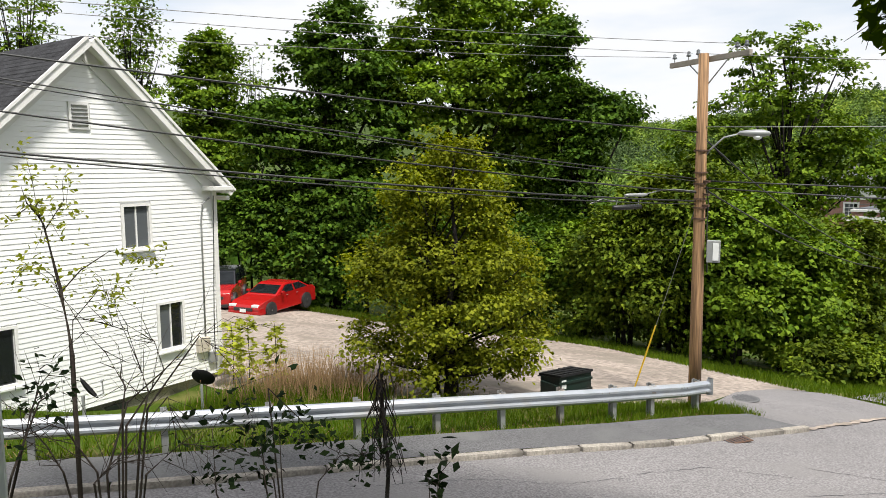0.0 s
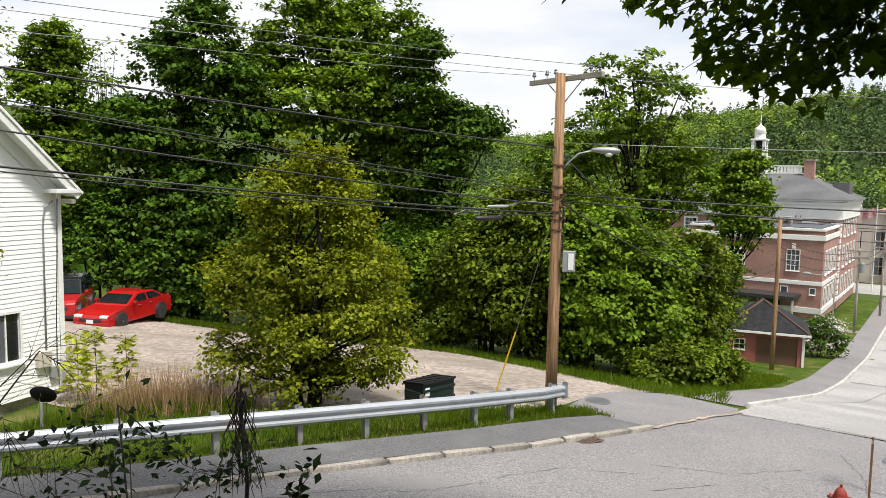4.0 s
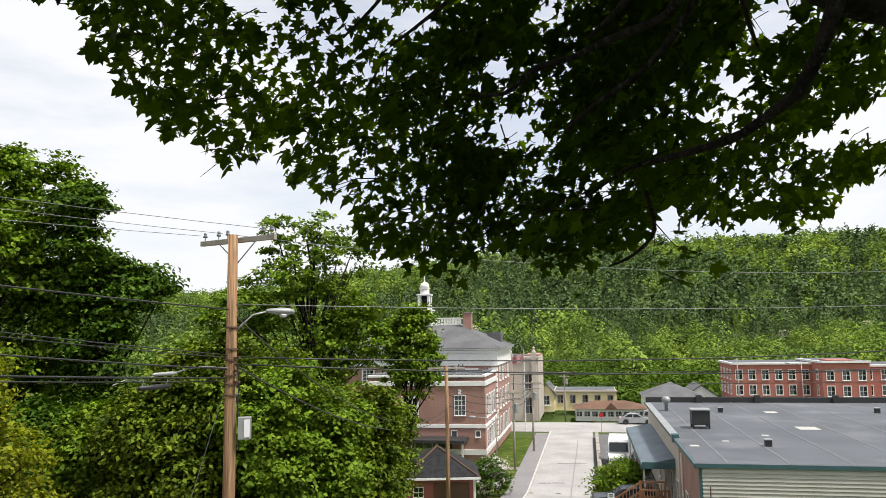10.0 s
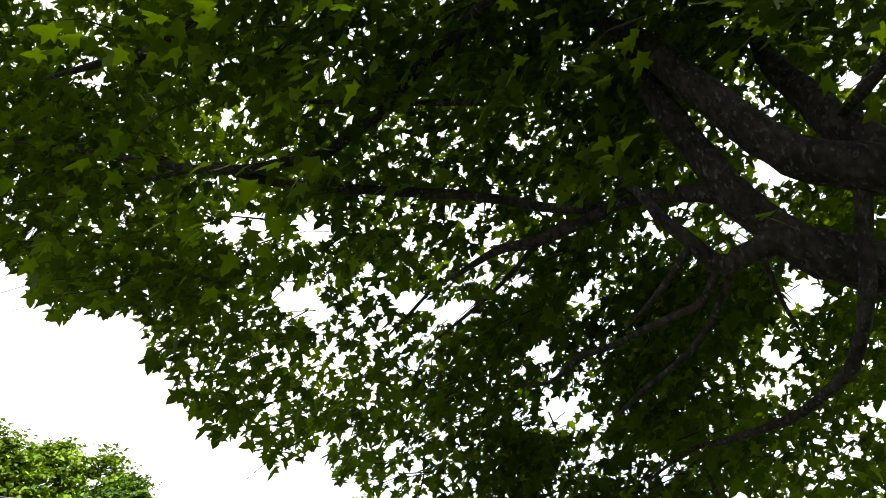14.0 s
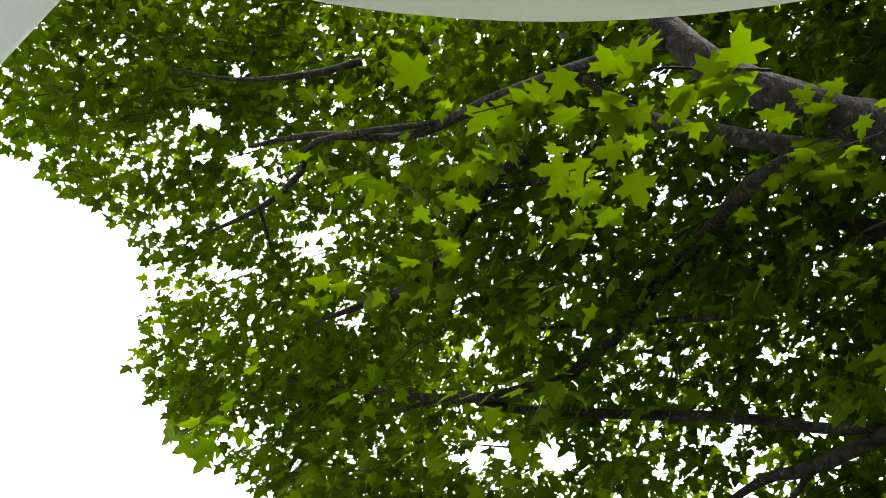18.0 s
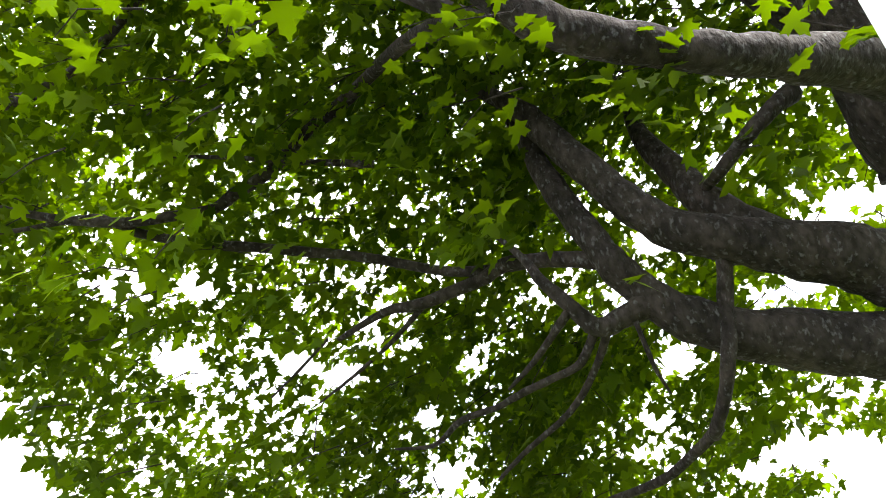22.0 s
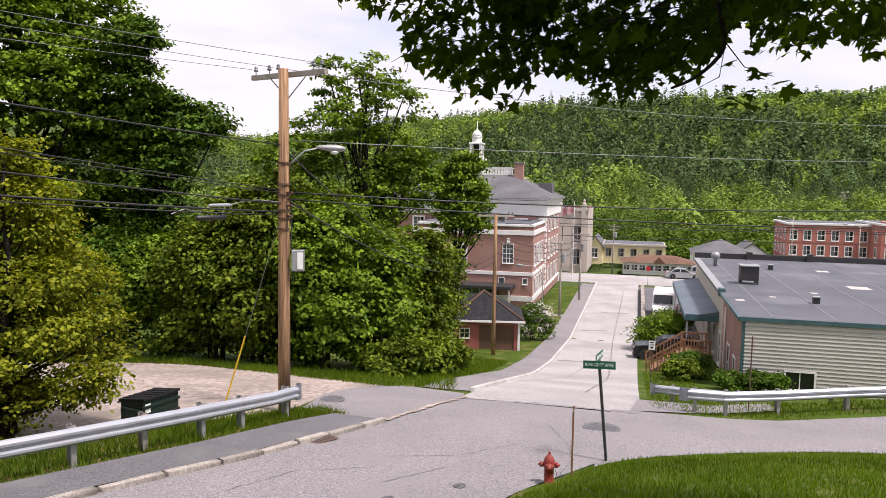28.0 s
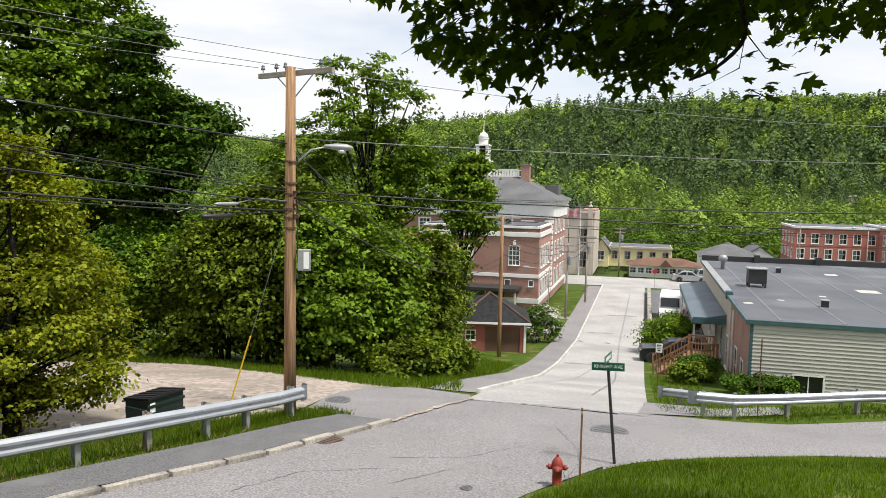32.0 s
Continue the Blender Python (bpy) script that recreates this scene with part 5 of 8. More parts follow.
for k, pts in enumerate([[(-1.2, 10.4), (0.6, 11.0), (1.6, 10.9), (2.8, 11.4)], [(0.2, 9.6), (1.6, 10.2), (2.6, 10.1)], [(3.0, 11.6), (4.4, 12.2), (5.8, 11.9)], [(-4.5, 8.6), (-2.6, 9.0), (-1.2, 9.9)],
                         [(6.2, 12.5), (7.6, 12.0), (9.4, 12.4)], [(8.4, 9.95), (9.6, 10.9), (10.4, 12.0), (11.2, 13.6)], [(5.5, 11.0), (7.0, 11.4)], [(-8.0, 6.5), (-6.0, 7.2), (-4.6, 8.2)], [(12.6, 13.8), (13.8, 13.2), (15.4, 12.9)],
                         [(1.5, 8.6), (3.4, 9.0), (4.6, 9.8)]]):
    crack(pts, 0.006, 400 + k)
crack([(7.6, 15.3), (9.0, 16.2), (10.4, 17.1), (11.8, 18.2)], 0.09, 420, "gravel", "crumbled asphalt edge with loose gravel", 0.06)
crack([lane(20.6, -4.8), lane(21.2, -2.5), lane(20.8, 0.3)], 0.03, 421, "asphalt_dark", "dark seam between the two asphalt surfaces", 0.05)
crack([lane(30, -4.6), lane(38, -3.2), lane(46, -2.6)], 0.022, 422, "asphalt", "long sealed crack down the street")
crack([lane(27, -1.6), lane(40, -1.2), lane(60, -1.6), lane(90, -1.4)], 0.03, 423, "asphalt", "long sealed crack down the street")
for s_, a_, b_ in ((47, -4.6, -2.4), (64, -4.4, -2.2), (74, -3.2, -0.4)):
    crack([lane(s_, a_), lane(s_ + 0.4, b_)], 0.28, 430 + s_, "asphalt", "grey patch in the worn street", 0.036)

# ---- the town at the foot of the street ----
SR = math.degrees(math.atan2(UY, UX)) - 90.0  # turn that lays local +y along the street, local +x to its right


def on_lane(name, label, category, s, l, z, group="", extra=0.0):
    x, y = lane(s, l)
    return thing(name, label, category, (x, y, z), SR + extra, group)


def town_hall():
    t = on_lane("town_hall", "brick town hall with white cornice, hipped slate roof and white cupola", "building", 80.4, -9.6, -12.2)
    w, d, h = 17.5, 14.0, 10.0
    # front face looks up the street: local x from -w to 0
    wins = [(-x, 7.5, 1.15, 1.5) for x in (2.7, 6.2, 7.6, 11.0, 14.3)] + [(-x, 4.2, 1.15, 1.8) for x in (11.0, 14.3)]
    holes = [(w + x - a / 2, w + x + a / 2, z - b / 2, z + b / 2) for x, z, a, b in wins]
    bm = wall_cells(w, h, 0.4, holes)
    bm.transform(Matrix.Translation((-w, 0, 0)))
    wall = part("wall", bm, "brick", t)
    for x, z, a, b in wins:
        window(t, x, z, a, b, 3, 4, "pane", "white_paint", 0.16, y=-0.02, dark="dark_pane")
    part("wall", box(w, 0.4, h, -w / 2, d - 0.2, h / 2), "brick", t)
    part("wall", box(0.4, d - 0.8, h, -w + 0.2, d / 2, h / 2), "brick", t)
    rm = Matrix.Rotation(radians(90), 4, "Z")
    sw = [(x, z, 1.1, 1.9) for x in (2.4, 5.2, 8.0, 10.8) for z in (2.0, 5.0, 8.0)]
    bm = wall_cells(d - 0.8, h, 0.4, [(x - a / 2, x + a / 2, z - b / 2, z + b / 2) for x, z, a, b in sw])
    bm.transform(Matrix.Translation((0, 0.4, 0)) @ rm)
    part("wall", bm, "brick", t)
    for x, z, a, b in sw:
        window(t, x, z, a, b, 2, 3, "pane", "white_paint", 0.14, y=-0.02, m=Matrix.Translation((0, 0.4, 0)) @ rm)
    # quoins on the street corner
    for i in range(16):
        part("quoin", box(0.9 if i % 2 else 0.6, 0.9 if i % 2 else 0.6, 0.42, -0.43 if i % 2 else -0.28, 0.43 if i % 2 else 0.28, 1.0 + i * 0.56, 0.02), "white_paint", t)
    for z, hh, o in ((8.75, 0.16, 0.14), (9.45, 1.25, 0.12), (10.2, 0.28, 0.30), (10.48, 0.2, 0.50)):
        part("cornice", box(w + 2 * o, d + 2 * o, hh, -w / 2, d / 2, z, 0.03), "white_paint", t)
    part("water_table", box(w + 0.14, d + 0.14, 0.3, -w / 2, d / 2, 1.0), "white_paint", t)
    bm = bmesh.new()
    e, r = 0.65, 4.7
    lo_ = [bm.verts.new(v) for v in ((-w - e, -e, 10.58), (e, -e, 10.58), (e, d + e, 10.58), (-w - e, d + e, 10.58))]
    hi_ = [bm.verts.new(v) for v in ((-w + r, d / 2 - 1.5, 13.1), (-r, d / 2 - 1.5, 13.1), (-r, d / 2 + 1.5, 13.1), (-w + r, d / 2 + 1.5, 13.1))]
    for i in range(4):
        bm.faces.new((lo_[i], lo_[(i + 1) % 4], hi_[(i + 1) % 4], hi_[i]))
    bm.faces.new(hi_)
    bm.faces.new(lo_[::-1])
    part("roof", bm, "slate", t, "grey slate hipped roof")
    # balustrade on the roof deck
    for y in (d / 2 - 1.5, d / 2 + 1.5):
        rail = part("balustrade", box(w - 2 * r, 0.1, 0.1, -w / 2, y, 13.95), "white_paint", t)
        part("foot_rail", box(w - 2 * r, 0.1, 0.1, -w / 2, y, 13.2), "white_paint", rail)
        for i in range(24):
            part("baluster", box(0.14, 0.06, 0.66, -w + r + 0.2 + i * (w - 2 * r - 0.4) / 23, y, 13.57), "white_paint", rail)
    ch = part("chimney", box(1.0, 0.9, 3.2, -3.9, d / 2 - 1.6, 12.9, 0.03), "brick", t, "brick chimney")
    part("cap", box(1.16, 1.06, 0.18, -3.9, d / 2 - 1.6, 14.55), "concrete", ch)
    part("side_dormer", box(1.6, 2.6, 1.3, -1.2, d / 2 + 2.5, 11.6, 0.03), "slate", t)
    part("roof_vent", lathe([(0.14, 0), (0.14, 0.5), (0.2, 0.5), (0.0, 0.62)], 10, m=Matrix.Translation((-7.2, 1.6, 11.4))), "black_metal", t)
    # cupola
    m = Matrix.Translation((-9.3, d / 2, 12.9)) @ Matrix.Diagonal((0.72, 0.72, 0.78, 1))
    c = part("cupola", box(2.6, 2.6, 2.6, 0, 0, 1.3, 0.05, m=m), "white_paint", t, "white wooden cupola with a dome")
    part("cupola_cornice", box(2.9, 2.9, 0.2, 0, 0, 2.6, 0.03, m=m), "white_paint", c)
    for x in (-0.8, 0.8):
        for y in (-0.8, 0.8):
            part("belfry_post", box(0.42, 0.42, 2.2, x, y, 3.8, 0.02, m=m), "white_paint", c)
    part("belfry_core", box(0.9, 0.9, 2.2, 0, 0, 3.8, m=m), "dark_pane", c)
    part("belfry_cornice", box(2.3, 2.3, 0.25, 0, 0, 5.0, 0.04, m=m), "white_paint", c)
    part("drum", lathe([(0.8, 5.1), (0.8, 5.9), (0.9, 5.95), (0.9, 6.05)], 16, m=m), "white_paint", c)
    part("dome", lathe([(0.82, 6.05), (0.78, 6.4), (0.6, 6.75), (0.3, 6.95), (0.1, 7.05), (0.06, 7.5), (0.03, 8.4)], 16, m=m), "white_paint", c, smooth=True)
    return t


town_hall()


def annex():
    t = on_lane("brick_annex", "two-storey brick annex with white stone bands and tall windows", "building", 71.3, -9.7, -12.1)
    w, d, h = 11.5, 9.0, 8.1
    wins = [(-2.4, 5.25, 1.0, 1.8), (-7.3, 5.0, 1.3, 1.8), (-9.8, 5.0, 1.3, 1.8), (-3.0, 2.55, 0.5, 0.6), (-0.7, 2.6, 0.4, 0.5)]
    bm = wall_cells(w, h, 0.35, [(w + x - a / 2, w + x + a / 2, z - b / 2, z + b / 2) for x, z, a, b in wins])
    bm.transform(Matrix.Translation((-w, 0, 0)))
    wall = part("wall", bm, "brick", t)
    for x, z, a, b in wins:
        window(t, x, z, a, b, 3 if a > 0.9 else 1, 4 if a > 0.9 else 1, "pane", "white_paint", 0.2 if a > 1 else 0.06, y=-0.02, dark="dark_pane" if a > 1 else None)
    part("keystone", box(0.3, 0.12, 0.45, -2.4, -0.06, 6.5, 0.02), "white_paint", t)
    rm = Matrix.Translation((0, 0.35, 0)) @ Matrix.Rotation(radians(90), 4, "Z")
    sw = [(x, z, 0.9, 1.9 if z > 4 else 1.6) for x in (1.2, 3.0, 4.8, 6.6) for z in (2.0, 5.1)]
    bm = wall_cells(d - 0.35, h, 0.35, [(x - a / 2, x + a / 2, z - b / 2, z + b / 2) for x, z, a, b in sw])
    bm.transform(rm)
    part("wall", bm, "brick", t)
    for x, z, a, b in sw:
        window(t, x, z, a, b, 2, 3, "pane", "white_paint", 0.14, y=-0.02, m=rm)
    part("wall", box(0.35, d - 0.35, h, -w + 0.18, d / 2 + 0.18, h / 2), "brick", t)
    for z, hh, o in ((3.3, 0.35, 0.08), (7.3, 0.45, 0.12), (8.0, 0.22, 0.05), (0.9, 0.5, 0.1)):
        part("stone_band", box(w + 2 * o, d + o, hh, -w / 2, d / 2 - o / 2, z, 0.02), "white_paint", t)
    part("parapet", box(w, d, 0.55, -w / 2, d / 2, 7.8, 0.02), "brick", t)
    part("roof", box(w - 0.5, d - 0.5, 0.1, -w / 2, d / 2, 8.14), "membrane", t)
    part("roof_rail", tube([(-w + 0.5, 0.6, 8.5), (-0.3, 0.6, 8.5), (-0.3, d - 0.5, 8.5)], 0.04, 5), "black_metal", t)
    for x, sx in ((-8.5, 1.6), (-6.0, 1.0), (-3.4, 0.7)):
        ac = part("roof_unit", box(sx, 0.9, 0.8, x, 2.2, 8.6, 0.04), "grey_metal", t, "grey rooftop air unit")
        part("fan", lathe([(0.28, 0), (0.28, 0.06), (0.0, 0.08)], 12, m=Matrix.Translation((x, 1.73, 8.6)) @ Matrix.Rotation(radians(90), 4, "X")), "black_metal", ac)
    # covered entry in front
    part("canopy", box(7.6, 2.8, 0.3, -5.4, -1.4, 2.2, 0.03), "black_metal", t, "dark flat entrance canopy")
    for x in (-1.8, -4.2, -6.6, -9.0):
        part("canopy_post", box(0.16, 0.16, 2.1, x, -2.6, 1.05), "limestone", t)
    part("entry_door", box(1.3, 0.08, 2.0, -3.9, -0.05, 1.0, 0.01), "dark_pane", t)
    window(t, -6.0, 1.2, 1.6, 1.1, 2, 2, "pane", "white_paint", 0.1, y=-0.05)
    return t


annex()


def plain_block(name, label, s, l, w, d, h, wall_m, z=-12.6, rows=(), cols=0, win=(1.0, 1.6), roof="flat", roof_m="membrane", base=None, trim="white_paint", front_gap=1.0, cornice=True, rise=1.6, side_cols=0):
    """A town building: a front that looks up the street with rows of windows, sides, roof and cornice."""
    t = on_lane(name, label, "building", s, l, z)
    wins = [(w * (i + 0.5) / cols, rz_, win[0], win[1]) for rz_ in rows for i in range(cols)]
    bm = wall_cells(w, h, 0.3, [(x - a / 2, x + a / 2, q - b / 2, q + b / 2) for x, q, a, b in wins])
    wall = part("wall", bm, wall_m, t)
    for x, q, a, b in wins:
        window(t, x, q, a, b, 2, 2, "pane", trim, 0.12, y=-0.01, dark="dark_pane")
    rm = Matrix.Translation((0, d, 0)) @ Matrix.Rotation(radians(-90), 4, "Z")
    sw = [((d - 0.3) * (i + 0.5) / side_cols, rz_, win[0], win[1]) for rz_ in rows for i in range(side_cols)]
    bm = wall_cells(d - 0.3, h, 0.3, [(x - a / 2, x + a / 2, q - b / 2, q + b / 2) for x, q, a, b in sw])
    bm.transform(rm)
    part("wall", bm, wall_m, t)
    for x, q, a, b in sw:
        window(t, x, q, a, b, 2, 2, "pane", trim, 0.12, y=-0.01, m=rm)
    part("wall", box(0.3, d - 0.3, h, w - 0.15, d / 2 + 0.15, h / 2), wall_m, t)
    part("wall", box(w - 0.6, 0.3, h, w / 2, d - 0.15, h / 2), wall_m, t)
    if roof == "flat":
        part("roof", box(w - 0.3, d - 0.3, 0.15, w / 2, d / 2, h + 0.03), roof_m, t)
        if cornice:
            part("cornice", box(w + 0.3, 0.4, 0.35, w / 2, -0.06, h - 0.05, 0.04), trim, t)
            part("cornice", box(0.4, d + 0.1, 0.35, -0.06, d / 2 + 0.2, h - 0.05, 0.04), trim, t)
    elif roof == "hip":
        bm = bmesh.new()
        e = 0.4
        lo_ = [bm.verts.new(v) for v in ((-e, -e, h), (w + e, -e, h), (w + e, d + e, h), (-e, d + e, h))]
        k = min(w, d) / 2
        hi_ = [bm.verts.new(v) for v in (((k, d / 2, h + rise), (w - k + 0.01, d / 2, h + rise)) if w > d else ((w / 2, k, h + rise), (w / 2, d - k + 0.01, h + rise)))]
        if w > d:
            for f in ((0, 1), ):
                bm.faces.new((lo_[0], lo_[1], hi_[1], hi_[0]))
                bm.faces.new((lo_[2], lo_[3], hi_[0], hi_[1]))
                bm.faces.new((lo_[1], lo_[2], hi_[1]))
                bm.faces.new((lo_[3], lo_[0], hi_[0]))
        else:
            bm.faces.new((lo_[1], lo_[2], hi_[1], hi_[0]))
            bm.faces.new((lo_[3], lo_[0], hi_[0], hi_[1]))
            bm.faces.new((lo_[0], lo_[1], hi_[0]))
            bm.faces.new((lo_[2], lo_[3], hi_[1]))
        bm.faces.new(lo_[::-1])
        part("roof", bm, roof_m, t)
    else:
        o = [(-0.4, h - 0.1), (w / 2, h + rise), (w + 0.4, h - 0.1), (w / 2, h + rise - 0.22)]
        part("gable", prism([(0, h - 0.02), (w / 2, h + rise - 0.26), (w, h - 0.02)], 0.2), wall_m, t)
        part("roof", prism([(-0.4, h - 0.15), (w / 2, h + rise), (w + 0.4, h - 0.15), (w + 0.4, h - 0.3), (w / 2, h + rise - 0.2), (-0.4, h - 0.3)], d + 0.5, Matrix.Translation((0, -0.25, 0))), roof_m, t)
    return t


st = plain_block("stone_building", "pale limestone building with carved parapet on the main street", 108.5, -24.0, 17.0, 12.0, 9.0, "limestone", rows=(2.2, 5.4), cols=6, win=(1.4, 2.2), trim="limestone")
for x in (0.6, 4.0, 8.5, 13.0, 16.4):
    part("pier", box(0.7, 0.3, 9.6, x, -0.12, 4.8, 0.03), "limestone", st)
    part("finial", lathe([(0.3, 9.6), (0.32, 9.8), (0.12, 10.1), (0.2, 10.3), (0.0, 10.6)], 8, m=Matrix.Translation((x, 0.1, 0))), "limestone", st)
part("brick_end", box(2.0, 8.0, 9.3, 15.9, 7.0, 4.65, 0.03), "brick", st)
plain_block("yellow_house", "pale yellow gabled house with grey roof beyond the main street", 121.0, -7.8, 2.4, 8.0, 2.8, "yellow_paint", rows=(1.8,), cols=1, win=(0.9, 1.4), roof="gable", roof_m="slate", rise=1.7)
yb = plain_block("yellow_building", "long pale yellow flat-roofed building with brown windows", 123.0, -5.5, 9.8, 8.0, 3.1, "yellow_paint", rows=(1.8,), cols=5, win=(0.8, 1.2), trim="limestone")
dn = plain_block("diner", "low diner with brown shingled hip roof and white windows", 111.5, -2.0, 10.0, 5.5, 1.75, "white_paint", z=-12.9, rows=(1.0,), cols=9, win=(0.8, 0.7), roof="hip", roof_m="brown_roof", rise=0.95)
part("porch_gable", prism([(4.2, 1.7), (5.1, 2.65), (6.0, 1.7)], 1.2, Matrix.Translation((0, -0.6, 0))), "brown_roof", dn)
plain_block("grey_house", "grey-roofed house half hidden behind the industrial roof", 128.0, 9.0, 9.0, 9.0, 2.6, "siding", z=-13.5, rows=(1.4,), cols=3, win=(0.8, 1.1), roof="hip", roof_m="slate", rise=2.2)
plain_block("grey_house", "white house with a grey gable on the far side of town", 140.0, 16.0, 7.0, 9.0, 3.2, "siding", z=-15.5, rows=(1.6,), cols=3, win=(0.8, 1.2), roof="gable", roof_m="slate", rise=2.6)
rb = plain_block("red_brick_building", "long red brick building with rows of white-framed windows", 134.0, 23.9, 12.5, 12.0, 12.4, "brick_red", z=-18.2, rows=(5.4, 8.0, 10.5), cols=6, win=(1.0, 1.5), side_cols=4, roof_m="membrane")
rb2 = plain_block("red_brick_building", "projecting wing of the red brick building with white windows", 128.5, 36.4, 7.0, 14.0, 12.8, "brick_red", z=-18.2, rows=(5.6, 8.2, 10.7), cols=3, win=(1.0, 1.5), side_cols=3, roof_m="membrane")
plain_block("red_brick_building", "far wing of the red brick building", 133.0, 43.4, 22.0, 12.0, 12.0, "brick_red", z=-18.2, rows=(5.4, 8.0, 10.5), cols=9, win=(1.0, 1.5), roof_m="membrane")
part("stair_tower", box(4.0, 4.0, 1.0, 3.0, 3.0, 12.6, 0.03), "brick_red", rb2)


def workshop():
    """The low building with a big membrane roof beside the street."""
    s0, l0 = 39.65, 5.3
    zr_ = -6.70
    t = on_lane("workshop_building", "low building with beige siding, brick side and dark flat roof", "building", s0, l0, -12.6)
    h = zr_ + 12.6
    W_, D_ = 27.0, 32.5
    wins = [(2.75, 2.95, 1.3, 0.85), (8.5, 2.95, 1.3, 0.85), (15.0, 2.95, 1.3, 0.85)]
    bm = wall_cells(W_, h, 0.25, [(x - a / 2, x + a / 2, z - b / 2, z + b / 2) for x, z, a, b in wins])
    front = part("wall", bm, "beige_siding", t)
    for x, z, a, b in wins:
        window(t, x, z, a, b, 2, 1, "dark_pane", "white_paint", 0.09, y=-0.03)
    z, me = 1.2, None
    while z < h - 0.15:
        runs = [(0.1, W_)]
        for x, wz, a, b in wins:
            if wz - b / 2 - 0.1 < z + 0.095 < wz + b / 2 + 0.1:
                cut = []
                for ra, rb_ in runs:
                    cut += [(ra, min(rb_, x - a / 2 - 0.1)), (max(ra, x + a / 2 + 0.1), rb_)]
                runs = [r for r in cut if r[1] - r[0] > 0.03]
        for ra, rb_ in runs:
            bm = bmesh.new()
            v = [bm.verts.new(q) for q in ((ra, 0.005, z), (rb_, 0.005, z), (rb_, -0.055, z), (ra, -0.055, z), (rb_, -0.006, z + 0.19), (ra, -0.006, z + 0.19))]
            for f in ((3, 2, 4, 5), (0, 1, 2, 3), (0, 3, 5), (1, 4, 2)):
                bm.faces.new([v[i] for i in f])
            part("siding_course", bm, "beige_siding", front)
        z += 0.19
    part("corner_trim", box(0.16, 0.16, h, 0.04, 0.04, h / 2), "teal_trim", t)
    # street side: brick near the corner, stucco farther down
    rm = Matrix.Translation((0, D_, 0)) @ Matrix.Rotation(radians(-90), 4, "Z")
    sw = [(D_ - 2.6, 2.5, 0.9, 1.7), (D_ - 5.4, 2.4, 1.0, 2.1), (D_ - 10.0, 2.3, 1.0, 1.9), (D_ - 13.5, 2.3, 1.0, 1.9), (D_ - 17.5, 2.3, 1.0, 1.9), (D_ - 22, 2.3, 1.0, 1.9)]
    for a0, a1, mt in ((0.0, D_ - 9.0, "stucco"), (D_ - 9.0, D_ - 0.25, "brick")):
        hs = [(x - a0 - a / 2, x - a0 + a / 2, q - b / 2, q + b / 2) for x, q, a, b in sw if a0 < x < a1]
        bm = wall_cells(a1 - a0, h, 0.3, hs)
        bm.transform(rm @ Matrix.Translation((a0, 0, 0)))
        part("side_wall", bm, mt, t)
    for x, q, a, b in sw:
        window(t, x, q, a, b, 1, 2, "dark_pane", "white_paint", 0.08, y=-0.01, m=rm)
    part("downpipe", rod((-0.06, 7.0, 0.4), (-0.06, 7.0, h - 0.5), 0.06, n=8), "white_paint", t)
    part("rain_head", box(0.42, 0.6, 0.5, -0.12, 9.2, h + 0.1, 0.04), "teal_trim", t, "teal rain head")
    part("wall", box(0.25, D_ - 0.3, h, W_ - 0.13, D_ / 2, h / 2), "beige_siding", t)
    roof = part("roof", box(W_ + 0.3, D_ + 0.2, 0.14, W_ / 2, D_ / 2, h + 0.05), "membrane", t, "dark grey membrane roof with pale seams")
    part("eave_trim", box(W_ + 0.4, 0.1, 0.2, W_ / 2, -0.09, h + 0.02), "teal_trim", t)
    part("verge_trim", box(0.12, D_ + 0.2, 0.2, -0.2, D_ / 2, h + 0.02), "teal_trim", t)
    part("verge_flashing", box(0.5, 22.0, 0.05, -0.05, 20.5, h + 0.15), "grey_metal", t)
    for i in range(9):
        y0 = 0.1
        x = 1.4 + i * 2.92
        part("seam", box(0.14, D_ - 0.4, 0.012, x, D_ / 2, h + 0.127), "membrane_seam", roof)
    for x, y, sx in ((0.55, 5.8, 0.5), (8.86, 14.2, 1.3), (8.8, 24.1, 0.9), (14.5, 12.0, 1.1), (5.4, 10.5, 0.4), (2.6, 7.8, 0.35)):
        part("patch", box(sx, sx * 1.2, 0.012, x, y, h + 0.13, 0.004), "kerb_light", roof, "pale worn roof patch")
    part("back_parapet", box(W_ + 0.3, 0.3, 0.6, W_ / 2, D_ - 0.1, h + 0.3, 0.02), "black_metal", t, "black tarred parapet")
    for x in (4.5, 9.5, 16.0, 22.0):
        part("parapet_pier", box(0.5, 0.4, 0.8, x, D_ - 0.35, h + 0.4, 0.02), "black_metal", t)
    hood = part("roof_hood", box(1.15, 1.15, 0.95, 2.05, 14.0, h + 0.85, 0.04), "black_metal", t, "dark square roof ventilator with a pale cap")
    part("hood_cap", box(1.28, 1.28, 0.08, 2.05, 14.0, h + 1.36, 0.02), "grey_metal", hood)
    for x in (1.55, 2.55):
        for y in (13.5, 14.5):
            part("leg", box(0.12, 0.12, 0.5, x, y, h + 0.3), "black_metal", hood)
    for x, y in ((5.0, 24.0), (4.58, 6.0), (16.5, 24.0)):
        v = part("roof_vent", box(0.36, 0.36, 0.36, x, y, h + 0.3, 0.03), "black_metal", t)
        part("vent_cap", box(0.44, 0.44, 0.05, x, y, h + 0.5, 0.01), "grey_metal", v)
